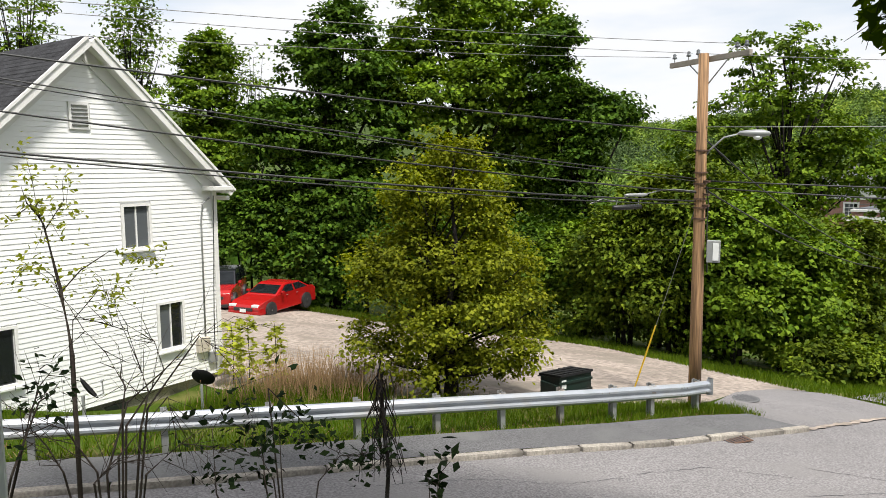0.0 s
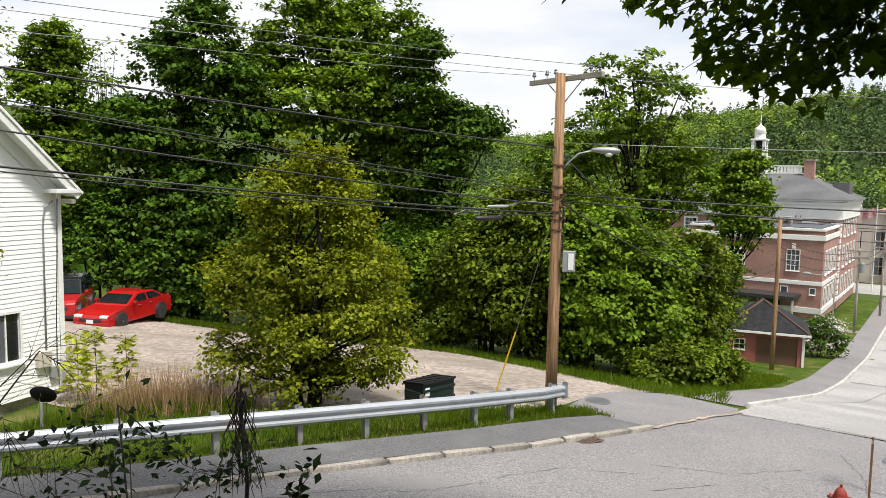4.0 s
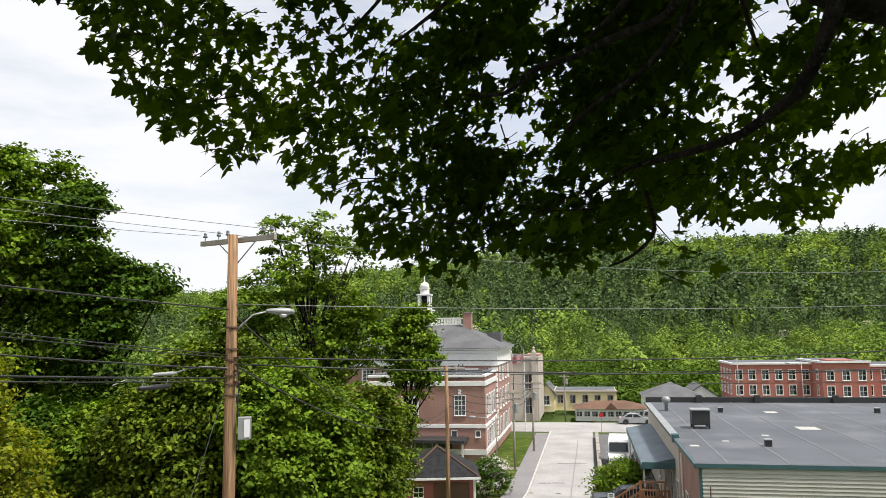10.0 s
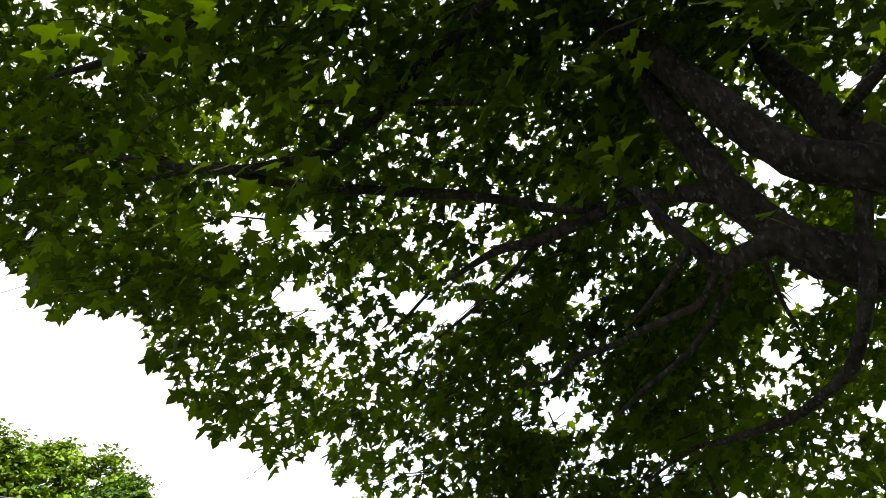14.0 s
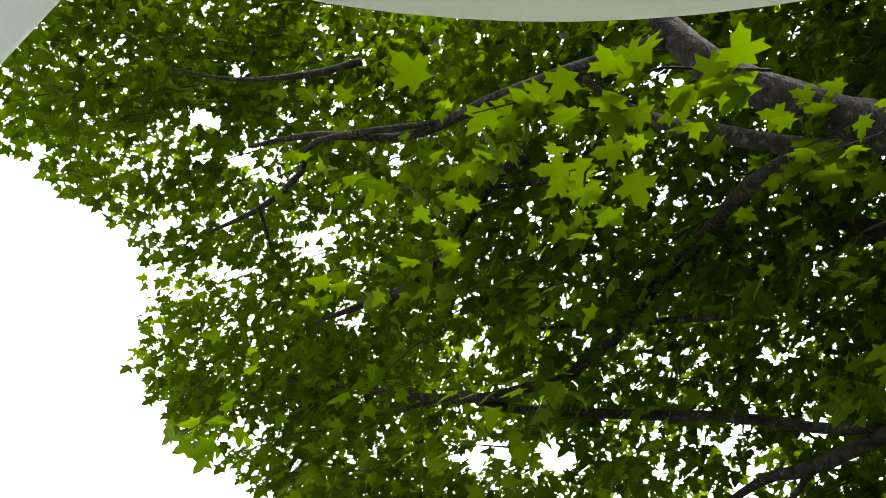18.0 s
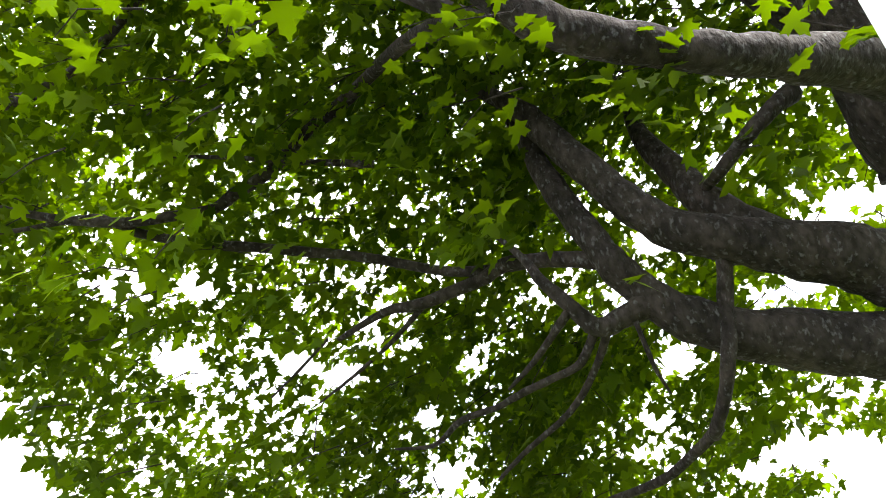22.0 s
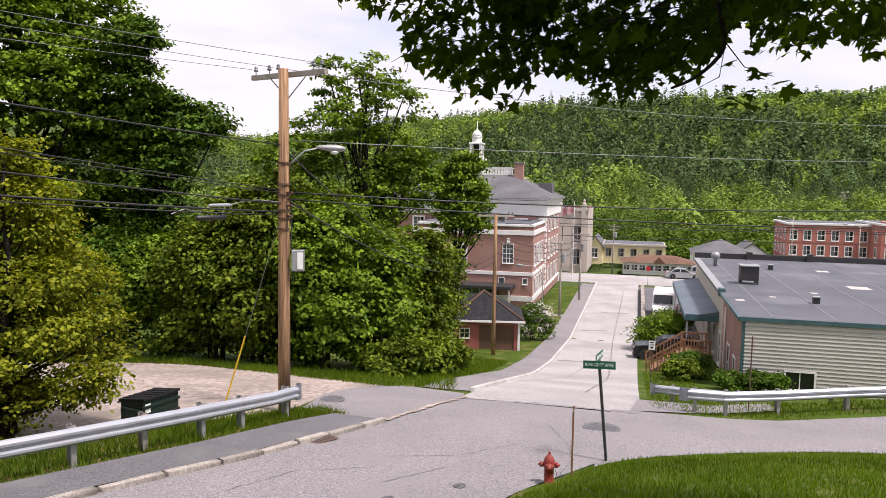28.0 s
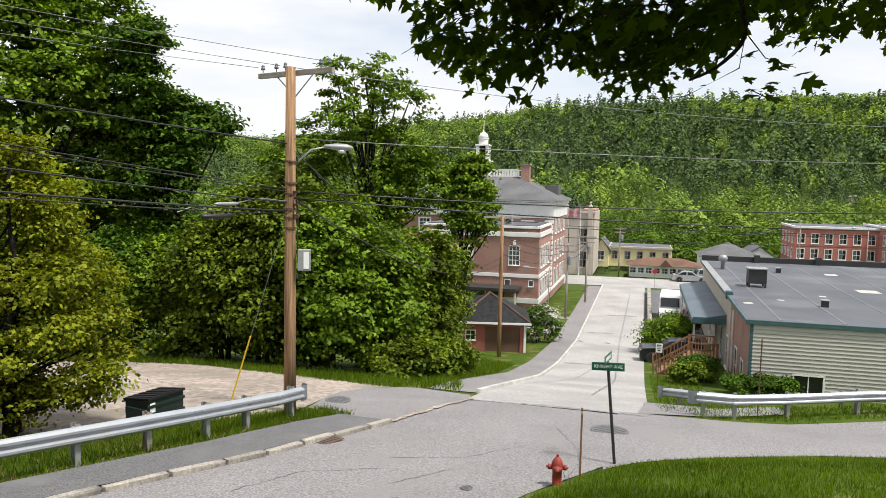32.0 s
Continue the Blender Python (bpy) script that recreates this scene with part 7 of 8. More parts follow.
# thicket between the lot and the street
for i, (az, d, w, hgt, m_) in enumerate([(-10.6, 33, 3.0, 5.6, "leaf_mid"), (-13.8, 31, 3.2, 7.4, "leaf_light"), (-17.6, 30, 3.4, 8.2, "leaf_light"), (-21.6, 29.5, 3.3, 7.4, "leaf_mid"), (-21.0, 33.5, 3.6, 8.8, "leaf_light"),
                                         (-25.2, 31, 3.2, 6.4, "leaf_mid"), (-26.0, 35.5, 3.4, 7.6, "leaf_light"), (-28.2, 34, 2.8, 7.0, "leaf_light"), (-30.2, 37, 2.0, 6.6, "leaf_light"), (-16, 35, 3.6, 8.6, "leaf_mid")]):
    tree("tall_shrub", "dense yellow-green thicket shrub beside the gravel lot", *at(az, d),
         [(0, 0, hgt * 0.33, w * 0.64, w * 0.56, hgt * 0.35), (0.5, 0, hgt * 0.68, w * 0.46, w * 0.45, hgt * 0.28), (-0.7, 0.2, hgt * 0.52, w * 0.46, w * 0.46, hgt * 0.32)],
         0.1, hgt, 430, 48, 0.3, 0.155, m_, 60 + i, stems=3, limb_n=7, group="shrubs", category="shrub")


def bush(x, y, w, h, label, material, seed, n=130, leaf=0.1, name="bush"):
    return tree(name, label, x, y, [(0, 0, h * 0.5, w * 0.5, w * 0.5, h * 0.5), (w * 0.2, 0, h * 0.66, w * 0.33, w * 0.33, h * 0.34)], 0.04, h, n, 36, w * 0.09, leaf, material, seed, stems=2, limb_n=5, group="bushes", category="bush")


bush(*lane(57.5, -7.9), 2.9, 3.0, "lilac bush in pale bloom beside the garage", "blossom", 201, 62, 0.10, "lilac_bush")
bush(*lane(57.4, -7.8), 2.8, 2.85, "green bush among the lilac beside the garage", "leaf_dark", 202, 170, 0.13)
bush(*lane(56.2, 2.0), 3.6, 2.8, "large green bush beside the parked SUV", "leaf_mid", 203, 260, 0.14)
bush(*lane(43.2, 3.1), 2.0, 1.5, "rounded dark green bush by the wooden steps", "leaf_dark", 204, 160, 0.11)
bush(*lane(41.0, 2.6), 1.6, 1.2, "rounded green bush by the wooden steps", "leaf_light", 205, 120, 0.11)
for k in range(3):
    bush(*lane(38.2 - 0.1 * k, 4.7 + 0.95 * k), 1.5, 0.95 + 0.1 * (k % 2), "clipped dark green bush before the beige siding", "leaf_dark", 206 + k, 110, 0.10)
bush(*lane(126.0, -1.0), 3.0, 3.2, "green bush before the yellow building", "leaf_light", 215, 90, 0.3)
bush(*lane(124.0, 48.0), 5.0, 5.0, "green tree before the red brick building", "leaf_mid", 216, 120, 0.4)
bush(*at(-27.5, 28.5), 2.6, 1.6, "low green shrub at the edge of the thicket", "leaf_light", 217, 150, 0.13)
bush(*at(-30.5, 30.5), 2.4, 1.5, "low green shrub at the edge of the thicket", "leaf_light", 218, 150, 0.13)

# ---- far woods ----
def woods(name, label, spots, material, seed, size, per, leaf, tall=1.25, taper=0.0):
    """Many far trees as one body of leaf clumps: each an uneven crown standing on the ground."""
    rng = np.random.default_rng(seed)
    spots = np.asarray(spots)
    n = len(spots)
    z = zg(spots[:, 0], spots[:, 1])
    s = size * rng.uniform(0.65, 1.35, n)
    th = tall * rng.uniform(0.8, 1.25, n)
    d = rng.normal(size=(n, per, 3))
    d /= np.linalg.norm(d, axis=2, keepdims=True)
    d[..., 2] = np.abs(d[..., 2]) * 1.2 - 0.35
    rad = rng.uniform(0.65, 1.1, (n, per, 1))
    pos = d * rad * s[:, None, None] * np.stack([np.ones(n), np.ones(n), th], 1)[:, None]
    pos[..., :2] *= (1 - taper * np.clip(d[..., 2:] + 0.35, 0, 1.2) / 1.2)
    pos[..., 0] += spots[:, None, 0]
    pos[..., 1] += spots[:, None, 1]
    pos[..., 2] += (z + s * th * 0.55)[:, None]
    nrm = d + rng.normal(size=d.shape) * 0.22 + np.array([0, 0, 0.3])
    v, f = leaf_quads(pos.reshape(-1, 3), nrm.reshape(-1, 3), np.repeat(s, per) * leaf * rng.uniform(0.7, 1.3, n * per), rng, 0.3, 1.2)
    return tagged(new(name, mesh_of(name, v, f, M[material])), label, "woods", kind="stuff")


def polar(n, az0, az1, r0, r1, seed, power=0.5):
    rng = np.random.default_rng(seed)
    a = np.radians(rng.uniform(az0, az1, n))
    r = r0 + (r1 - r0) * rng.random(n) ** power
    return np.c_[-r * np.sin(a), r * np.cos(a)]


def hill_spots(n, az0, az1, seed, front=0.0):
    rng = np.random.default_rng(seed)
    az = rng.uniform(az0, az1, n)
    foot = np.interp(az, [-180, -110, -75, -50, -40, -30, -20, 0, 40, 180], [260, 250, 215, 215, 240, 330, 420, 320, 300, 300])
    r = foot - front + (545 + front) * rng.random(n) ** 0.75
    a = np.radians(az)
    return np.c_[-r * np.sin(a), r * np.cos(a)]


hs = hill_spots(5600, -84, -4, 91)
nz = np.array([noise.noise(Vector((x * 0.006, y * 0.006, 1.7))) + 0.5 * noise.noise(Vector((x * 0.03, y * 0.03, 4.2))) for x, y in hs])
near = np.hypot(*hs.T) < 360
kin = np.random.default_rng(90).random(len(hs))
leafy = nz > -0.06
for low, where, size, per, leaf in ((near, "lower", 5.4, 180, 0.155), (~near, "upper", 6.2, 62, 0.27)):
    woods("hill_woods", "green broadleaf woods on the %s hillside" % where, hs[leafy & low & (kin < 0.45)], "leaf_far", 92, size, per, leaf)
    woods("hill_woods", "fresh yellow-green broadleaf trees on the %s hillside" % where, hs[leafy & low & (kin >= 0.45) & (kin < 0.70)], "leaf_fresh", 88, size * 0.95, per, leaf)
    woods("hill_woods", "deep green broadleaf trees on the %s hillside" % where, hs[leafy & low & (kin >= 0.70)], "leaf_deep", 89, size, per, leaf)
    woods("hill_pines", "dark pine woods on the %s hillside" % where, hs[~leafy & low & (kin < 0.8)], "leaf_pine", 93, size * 0.78, per, leaf, 2.1, 0.75)
    woods("hill_woods", "green trees among the pines on the %s hillside" % where, hs[~leafy & low & (kin >= 0.8)], "leaf_far", 87, size * 0.85, per, leaf)
woods("hill_blossom", "scattered pale flowering trees on the hillside", hill_spots(16, -70, -28, 94), "leaf_pale", 95, 3.4, 60, 0.4)
woods("valley_woods", "green trees along the valley floor behind the town", np.vstack([polar(240, -68, -40, 150, 235, 96), polar(70, -40, -27, 118, 235, 97)]), "leaf_valley", 98, 4.2, 420, 0.13, 1.1)
woods("back_woods", "woods behind the gravel lot", np.vstack([polar(90, -10, 42, 52, 110, 99), polar(40, -30, -10, 62, 130, 100)]), "leaf_dark", 101, 3.6, 250, 0.16, 1.5)

# ---- the big maple that overhangs the porch ----
def aim(az, el, d):
    """The place at that compass angle, height angle and distance from the eye."""
    a, e = radians(az), radians(el)
    return Vector((-d * math.cos(e) * math.sin(a), d * math.cos(e) * math.cos(a), d * math.sin(e)))


LEAF_OUT = [(0, 0), (0.30, -0.07), (0.25, 0.15), (0.58, 0.25), (0.42, 0.38), (0.45, 0.50), (0.19, 0.43), (0.21, 0.72), (0.09, 0.78), (0, 1.0)]
LEAF_2D = np.array(LEAF_OUT + [(-x, y) for x, y in LEAF_OUT[-2:0:-1]])


LEAF_MASS = [(0, 0), (0.36, -0.05), (0.25, 0.14), (0.58, 0.34), (0.23, 0.44), (0.20, 0.69), (0, 0.98)]
LEAF_FEW = np.array(LEAF_MASS + [(-x, y) for x, y in LEAF_MASS[-2:0:-1]])


def maple_leaves(pos, nrm, tipdir, size, rng, shape=LEAF_2D):
    """Lobed leaves as fans round a point on the midrib, cupped and drooping."""
    k, m = len(pos), len(shape)
    nrm = nrm / np.linalg.norm(nrm, axis=1, keepdims=True)
    ty = tipdir - nrm * (tipdir * nrm).sum(1, keepdims=True)
    ty /= np.linalg.norm(ty, axis=1, keepdims=True) + 1e-9
    tx = np.cross(ty, nrm)
    q = np.vstack([shape, [[0, 0.36]]])
    cup = rng.uniform(-0.25, 0.45, (k, 1))
    droop = rng.uniform(0.0, 0.4, (k, 1))
    h = -cup * np.abs(q[:, 0])[None] - droop * (q[:, 1] ** 2)[None]
    s = np.asarray(size).reshape(-1, 1, 1)
    v = pos[:, None] + s * (tx[:, None] * q[None, :, :1] + ty[:, None] * q[None, :, 1:] + nrm[:, None] * h[..., None])
    i = np.arange(m)
    tri = np.stack([i, (i + 1) % m, np.full(m, m)], 1)
    f = (tri[None] + (np.arange(k) * (m + 1))[:, None, None]).reshape(-1, 3)
    return v.reshape(-1, 3), f


def big_maple():
    foot = aim(-80, 0, 4.6)
    fz = zz(foot.x, foot.y)
    t = thing("maple_tree", "large spreading maple with heavy limbs and fresh green leaves", "tree", (foot.x, foot.y, fz - 0.1), group="trees")
    o = Vector((foot.x, foot.y, fz - 0.1))
    rng = np.random.default_rng(77)

    shade = []

    def limb(rows, name="limb", n=10):
        for (a0, e0, d0, r0), (a1, e1, d1, r1) in zip(rows, rows[1:]):
            if r0 > 0.065:
                shade.extend((a0 + (a1 - a0) * u, e0 + (e1 - e0) * u, d0 + (d1 - d0) * u, r0) for u in (0, 0.25, 0.5, 0.75))
        pts = [aim(a, e, d) - o for a, e, d, r in rows]
        # smooth the run and give it small bends
        fine, rad = [], []
        for i in range(len(pts) - 1):
            p0, p1, p2, p3 = pts[max(i - 1, 0)], pts[i], pts[i + 1], pts[min(i + 2, len(pts) - 1)]
            for j in range(4):
                u = j / 4
                c = 0.5 * ((2 * p1) + (p2 - p0) * u + (2 * p0 - 5 * p1 + 4 * p2 - p3) * u * u + (3 * p1 - p0 - 3 * p2 + p3) * u ** 3)
                r = rows[i][3] + (rows[i + 1][3] - rows[i][3]) * u
                fine.append(c + Vector(rng.normal(size=3)) * r * 0.04)
                rad.append(r * (1 + 0.03 * rng.normal()))
        fine.append(pts[-1])
        rad.append(rows[-1][3])
        return part(name, tube(fine, rad, n), "bark", t, smooth=True)

    trunk = [(0, 0, -0.3, 0.5), (0, 0, 0.3, 0.40), (0.03, 0.02, 1.5, 0.36), (0.0, 0.05, 2.6, 0.35), (-0.05, 0.05, 3.4, 0.33)]
    part("trunk", tube([Vector(p[:3]) for p in trunk], [p[3] for p in trunk], 16), "bark", t, smooth=True)
    limb([(-76.6, 19.1, 4.75, 0.216), (-74.0, 19.5, 4.60, 0.181), (-68.8, 21.6, 4.45, 0.169), (-65.2, 23.1, 4.35, 0.139), (-61.6, 25.4, 4.30, 0.117), (-59.2, 27.9, 4.35, 0.102), (-57.5, 30.3, 4.40, 0.097), (-55.8, 33.3, 4.55, 0.090), (-54.2, 36.2, 4.70, 0.086), (-53.0, 38.5, 4.90, 0.074), (-51.7, 41.5, 5.20, 0.055), (-49.3, 44.9, 5.60, 0.034)], n=14)
    limb([(-59.8, 26.7, 4.30, 0.085), (-57.5, 26.1, 4.25, 0.064), (-55.4, 25.7, 4.20, 0.057), (-54.1, 26.8, 4.20, 0.048), (-53.2, 28.0, 4.20, 0.041), (-51.4, 29.9, 4.30, 0.036), (-50.2, 31.7, 4.50, 0.027), (-48.0, 33.8, 4.70, 0.014)], n=10)
    limb([(-53.4, 27.6, 4.20, 0.029), (-51.8, 26.2, 4.20, 0.025), (-49.7, 24.3, 4.30, 0.020), (-47.0, 22.3, 4.40, 0.010)], n=7)
    limb([(-55.0, 25.7, 4.20, 0.029), (-53.3, 23.5, 4.25, 0.026), (-51.3, 22.8, 4.30, 0.023), (-48.3, 22.0, 4.40, 0.023), (-45.8, 21.1, 4.50, 0.020), (-42.7, 20.4, 4.60, 0.021), (-40.4, 18.8, 4.80, 0.015), (-37.2, 18.7, 5.00, 0.008)], n=7)
    limb([(-56.1, 25.6, 4.20, 0.025), (-54.0, 22.5, 4.30, 0.023), (-51.5, 20.0, 4.40, 0.020), (-47.2, 17.4, 4.60, 0.017), (-45.1, 15.8, 4.80, 0.011)], n=7)
    limb([(-58.3, 25.6, 4.20, 0.016), (-58.8, 22.1, 4.20, 0.013), (-59.4, 20.0, 4.30, 0.007)], n=6)
    limb([(-57.6, 30.1, 4.45, 0.054), (-53.7, 31.2, 4.50, 0.051), (-50.7, 31.5, 4.60, 0.049), (-48.4, 31.6, 4.70, 0.046), (-45.9, 30.7, 4.80, 0.044), (-43.2, 30.1, 4.90, 0.041), (-40.0, 29.3, 5.00, 0.042), (-37.2, 29.0, 5.10, 0.031), (-32.9, 27.0, 5.40, 0.016)], n=10)
    limb([(-40.4, 29.1, 5.00, 0.023), (-37.8, 26.9, 5.10, 0.019), (-34.8, 24.7, 5.20, 0.016), (-31.2, 22.3, 5.40, 0.008)], n=6)
    limb([(-32.0, 27.1, 5.30, 0.012), (-29.6, 24.8, 5.40, 0.012), (-27.4, 22.8, 5.50, 0.008)], n=5)
    limb([(-78.3, 22.7, 4.75, 0.216), (-76.2, 24.3, 4.60, 0.195), (-74.1, 25.8, 4.50, 0.178), (-71.2, 27.4, 4.45, 0.149), (-67.5, 29.3, 4.40, 0.134), (-63.6, 31.1, 4.40, 0.120), (-61.7, 32.6, 4.45, 0.111), (-59.8, 34.6, 4.50, 0.106), (-57.9, 36.9, 4.60, 0.101), (-55.9, 39.0, 4.75, 0.101), (-54.2, 40.8, 4.90, 0.093), (-52.6, 42.5, 5.05, 0.077), (-49.2, 44.4, 5.30, 0.052), (-44.8, 46.4, 5.60, 0.030)], n=14)
    limb([(-71.2, 27.6, 4.75, 0.108), (-68.4, 30.4, 4.75, 0.108), (-66.2, 32.6, 4.80, 0.109), (-64.7, 35.1, 5.00, 0.095), (-63.2, 37.3, 5.20, 0.079), (-62.4, 39.4, 5.50, 0.058), (-61.9, 42.6, 6.00, 0.032)], n=10)
    limb([(-75.7, 37.1, 4.90, 0.067), (-74.1, 36.8, 4.70, 0.050), (-71.5, 35.8, 4.60, 0.045), (-68.4, 34.2, 4.60, 0.038), (-66.1, 33.0, 4.80, 0.022)], n=10)
    limb([(-66.7, 30.1, 4.50, 0.041), (-66.2, 27.8, 4.35, 0.046), (-65.3, 25.1, 4.30, 0.046), (-64.5, 22.1, 4.15, 0.041), (-63.2, 19.1, 4.20, 0.035), (-61.6, 16.6, 4.30, 0.033), (-61.9, 16.9, 4.35, 0.033), (-59.4, 15.3, 4.50, 0.031), (-56.9, 14.1, 4.70, 0.029), (-52.8, 13.2, 5.00, 0.023), (-49.7, 12.6, 5.40, 0.016), (-46.4, 10.7, 5.70, 0.009)], n=8)
    limb([(-85.7, 32.7, 4.60, 0.244), (-83.4, 35.5, 4.20, 0.159), (-80.5, 37.8, 3.90, 0.124), (-77.0, 39.9, 3.60, 0.098), (-73.0, 42.0, 3.40, 0.088), (-68.7, 44.2, 3.25, 0.084), (-63.9, 46.4, 3.15, 0.086), (-58.7, 48.9, 3.10, 0.089), (-53.2, 52.3, 3.15, 0.081), (-47.6, 55.6, 3.25, 0.076), (-42.7, 58.2, 3.35, 0.071), (-39.0, 61.0, 3.50, 0.064), (-37.0, 63.1, 3.70, 0.051), (-36.9, 65.2, 4.00, 0.030)], n=12)
    limb([(-38.2, 61.3, 3.50, 0.042), (-31.6, 60.9, 3.60, 0.038), (-22.6, 60.0, 3.80, 0.037), (-12.4, 57.8, 4.10, 0.034), (-6.8, 55.7, 4.40, 0.033), (-0.8, 53.6, 4.70, 0.032), (8.4, 51.9, 5.10, 0.027), (14.8, 49.0, 5.60, 0.013)], n=8)
    limb([(-52.2, 49.7, 3.50, 0.048), (-45.9, 52.0, 3.60, 0.046), (-39.1, 54.2, 3.80, 0.046), (-34.7, 55.3, 4.00, 0.039), (-28.6, 57.5, 4.30, 0.026), (-23.3, 60.0, 4.70, 0.014)], n=8)
    limb([(-83.7, 28.6, 5.00, 0.417), (-83.3, 32.9, 4.90, 0.372), (-83.3, 38.0, 4.90, 0.342), (-81.5, 43.2, 5.10, 0.333), (-77.9, 47.4, 5.30, 0.314), (-73.6, 50.9, 5.60, 0.280), (-69.1, 54.2, 6.00, 0.237), (-62.4, 57.8, 6.40, 0.185), (-52.0, 61.7, 7.00, 0.106)], n=14)
    limb([(-87.3, 38.5, 5.00, 0.129), (-85.3, 44.6, 5.10, 0.108), (-82.3, 47.7, 5.30, 0.101), (-78.3, 51.0, 5.60, 0.093), (-73.6, 54.5, 6.00, 0.073), (-66.8, 58.5, 6.50, 0.039)], n=10)
    limb([(-48.4, 50.7, 3.50, 0.037), (-43.5, 49.9, 3.90, 0.041), (-39.9, 48.4, 4.30, 0.042), (-34.7, 45.3, 4.80, 0.047), (-30.1, 42.6, 5.00, 0.046), (-27.0, 39.9, 5.10, 0.046), (-23.6, 37.9, 5.15, 0.043), (-21.8, 36.7, 5.20, 0.039), (-18.0, 35.8, 5.25, 0.036), (-14.0, 34.9, 5.30, 0.036), (-8.8, 34.4, 5.50, 0.029), (-1.1, 34.1, 5.90, 0.018), (4.8, 33.3, 6.30, 0.010)], n=8)
    limb([(-50.1, 31.3, 4.70, 0.032), (-43.4, 31.6, 4.90, 0.033), (-35.3, 33.3, 5.10, 0.035), (-26.6, 34.0, 5.20, 0.036), (-22.2, 34.1, 5.25, 0.036), (-18.4, 34.2, 5.30, 0.032), (-14.4, 34.5, 5.35, 0.032), (-12.1, 35.0, 5.40, 0.025), (-6.5, 33.0, 5.70, 0.017), (-2.7, 31.9, 6.00, 0.009)], n=8)
    limb([(-6.8, 55.7, 4.40, 0.020), (7.9, 51.6, 5.00, 0.023), (8.7, 48.7, 5.10, 0.023), (11.3, 45.3, 5.20, 0.020), (14.9, 42.2, 5.40, 0.012)], n=6)
    limb([(11.3, 45.3, 5.20, 0.016), (8.8, 42.8, 5.30, 0.012)], n=5)
    limb([(-17.4, 53.5, 4.40, 0.033), (-14.0, 52.0, 4.60, 0.031), (-12.0, 49.5, 4.80, 0.029), (-8.6, 45.1, 5.00, 0.030), (-4.5, 41.9, 5.30, 0.024), (0.9, 39.0, 5.80, 0.013)], n=7)
    limb([(-26.3, 52.7, 4.00, 0.018), (-15.5, 51.3, 4.60, 0.017), (0.3, 49.2, 5.20, 0.012)], n=6)
    limb([(-37.1, 40.5, 4.60, 0.028), (-30.0, 40.7, 4.80, 0.022), (-21.8, 40.6, 5.00, 0.015), (-15.2, 39.8, 5.30, 0.008)], n=6)
    limb([(6.1, 58.1, 5.00, 0.027), (12.3, 55.6, 5.10, 0.023), (19.8, 52.8, 5.40, 0.016), (26.0, 51.1, 5.80, 0.009)], n=6)
    limb([(-5.6, 42.4, 5.00, 0.034), (-3.3, 41.0, 5.10, 0.031), (-4.0, 41.8, 5.30, 0.028), (2.4, 38.3, 5.70, 0.013)], n=6)
    limb([(-50.7, 10.8, 5.40, 0.016), (-51.2, 7.9, 5.60, 0.017), (-49.6, 6.1, 5.70, 0.013), (-47.8, 5.3, 5.80, 0.009)], n=5)

    # where leaves hang, as seen from under the tree
    EDGE_AZ = [-180, -95, -80, -72.8, -68.2, -65.9, -64.9, -63.1, -59.6, -54.2, -52.2, -49.6, -47.5, -44, -41.8, -38.3, -37.1, -33.3, -32.5, -28.5, -28.1, -23.3, -22.4, -19.2,
               -14.2, -12.4, -10.6, -8.9, -7.7, -3.4, -0.7, 1.8, 9.4, 11.9, 15.7, 17.2, 19.3, 21.2, 25.5, 30.1, 38, 50, 65, 180]
    EDGE_EL = [30, 22, 18, 13.5, 10.8, 10.5, 10, 8, 7.1, 7.1, 9.7, 6.4, 5.6, 3.8, 5.8, 6.6, 3.5, 3.7, 4.7, 7, 10.5, 11.3, 14.7, 12.8,
               14.8, 16.6, 18.4, 19.8, 23.2, 22.4, 23.1, 24.9, 26.5, 28.2, 30.5, 34.2, 37.8, 39.3, 39.3, 40, 40, 50, 65, 65]
    GAPS = [(-62.4, 30.7, 4.3, 1.1), (-70, 24.6, 4.1, 1.1), (-75.1, 28.5, 4.5, 1.3), (-41.6, 31.5, 1.1, 0.8), (-44.1, 24.2, 1.7, 1.0), (-19.9, 25.4, 2.6, 1.8), (-14, 30.3, 2.5, 0.8),
            (-11.4, 41.6, 1.2, 1.0), (-22.1, 42.7, 1.3, 1.0), (-32.7, 24.2, 2.4, 1.0), (-39.9, 20.7, 1.5, 1.1), (-60, 22.1, 1.7, 1.6), (-65.8, 14.3, 2.4, 1.4), (-69.4, 13, 2.6, 1.6)]
    GAPS += [(-29.9, 25, 1.5, 0.9), (-38.7, 26.2, 1.2, 0.6), (-40.2, 15, 1.0, 0.7), (-57.1, 18.2, 1.4, 1.3), (-62.7, 13.4, 1.2, 1.3), (18.9, 53.2, 1.5, 0.8), (19.8, 49.2, 2.7, 0.8),
             (-2.2, 51.8, 1.3, 1.2), (-1.2, 39.2, 2.2, 1.2), (3.8, 43.4, 1.5, 1.6), (12.5, 39.6, 1.7, 0.8), (-21.2, 30.9, 1.7, 1.6), (-15.3, 30.9, 1.8, 1.0), (14.2, 47.7, 1.9, 0.9)]
    la, le, ld, lr = np.array(shade).T

    def bearing(p):
        d = np.linalg.norm(p, axis=1)
        return np.degrees(np.arctan2(-p[:, 0], p[:, 1])), np.degrees(np.arcsin(p[:, 2] / d)), d

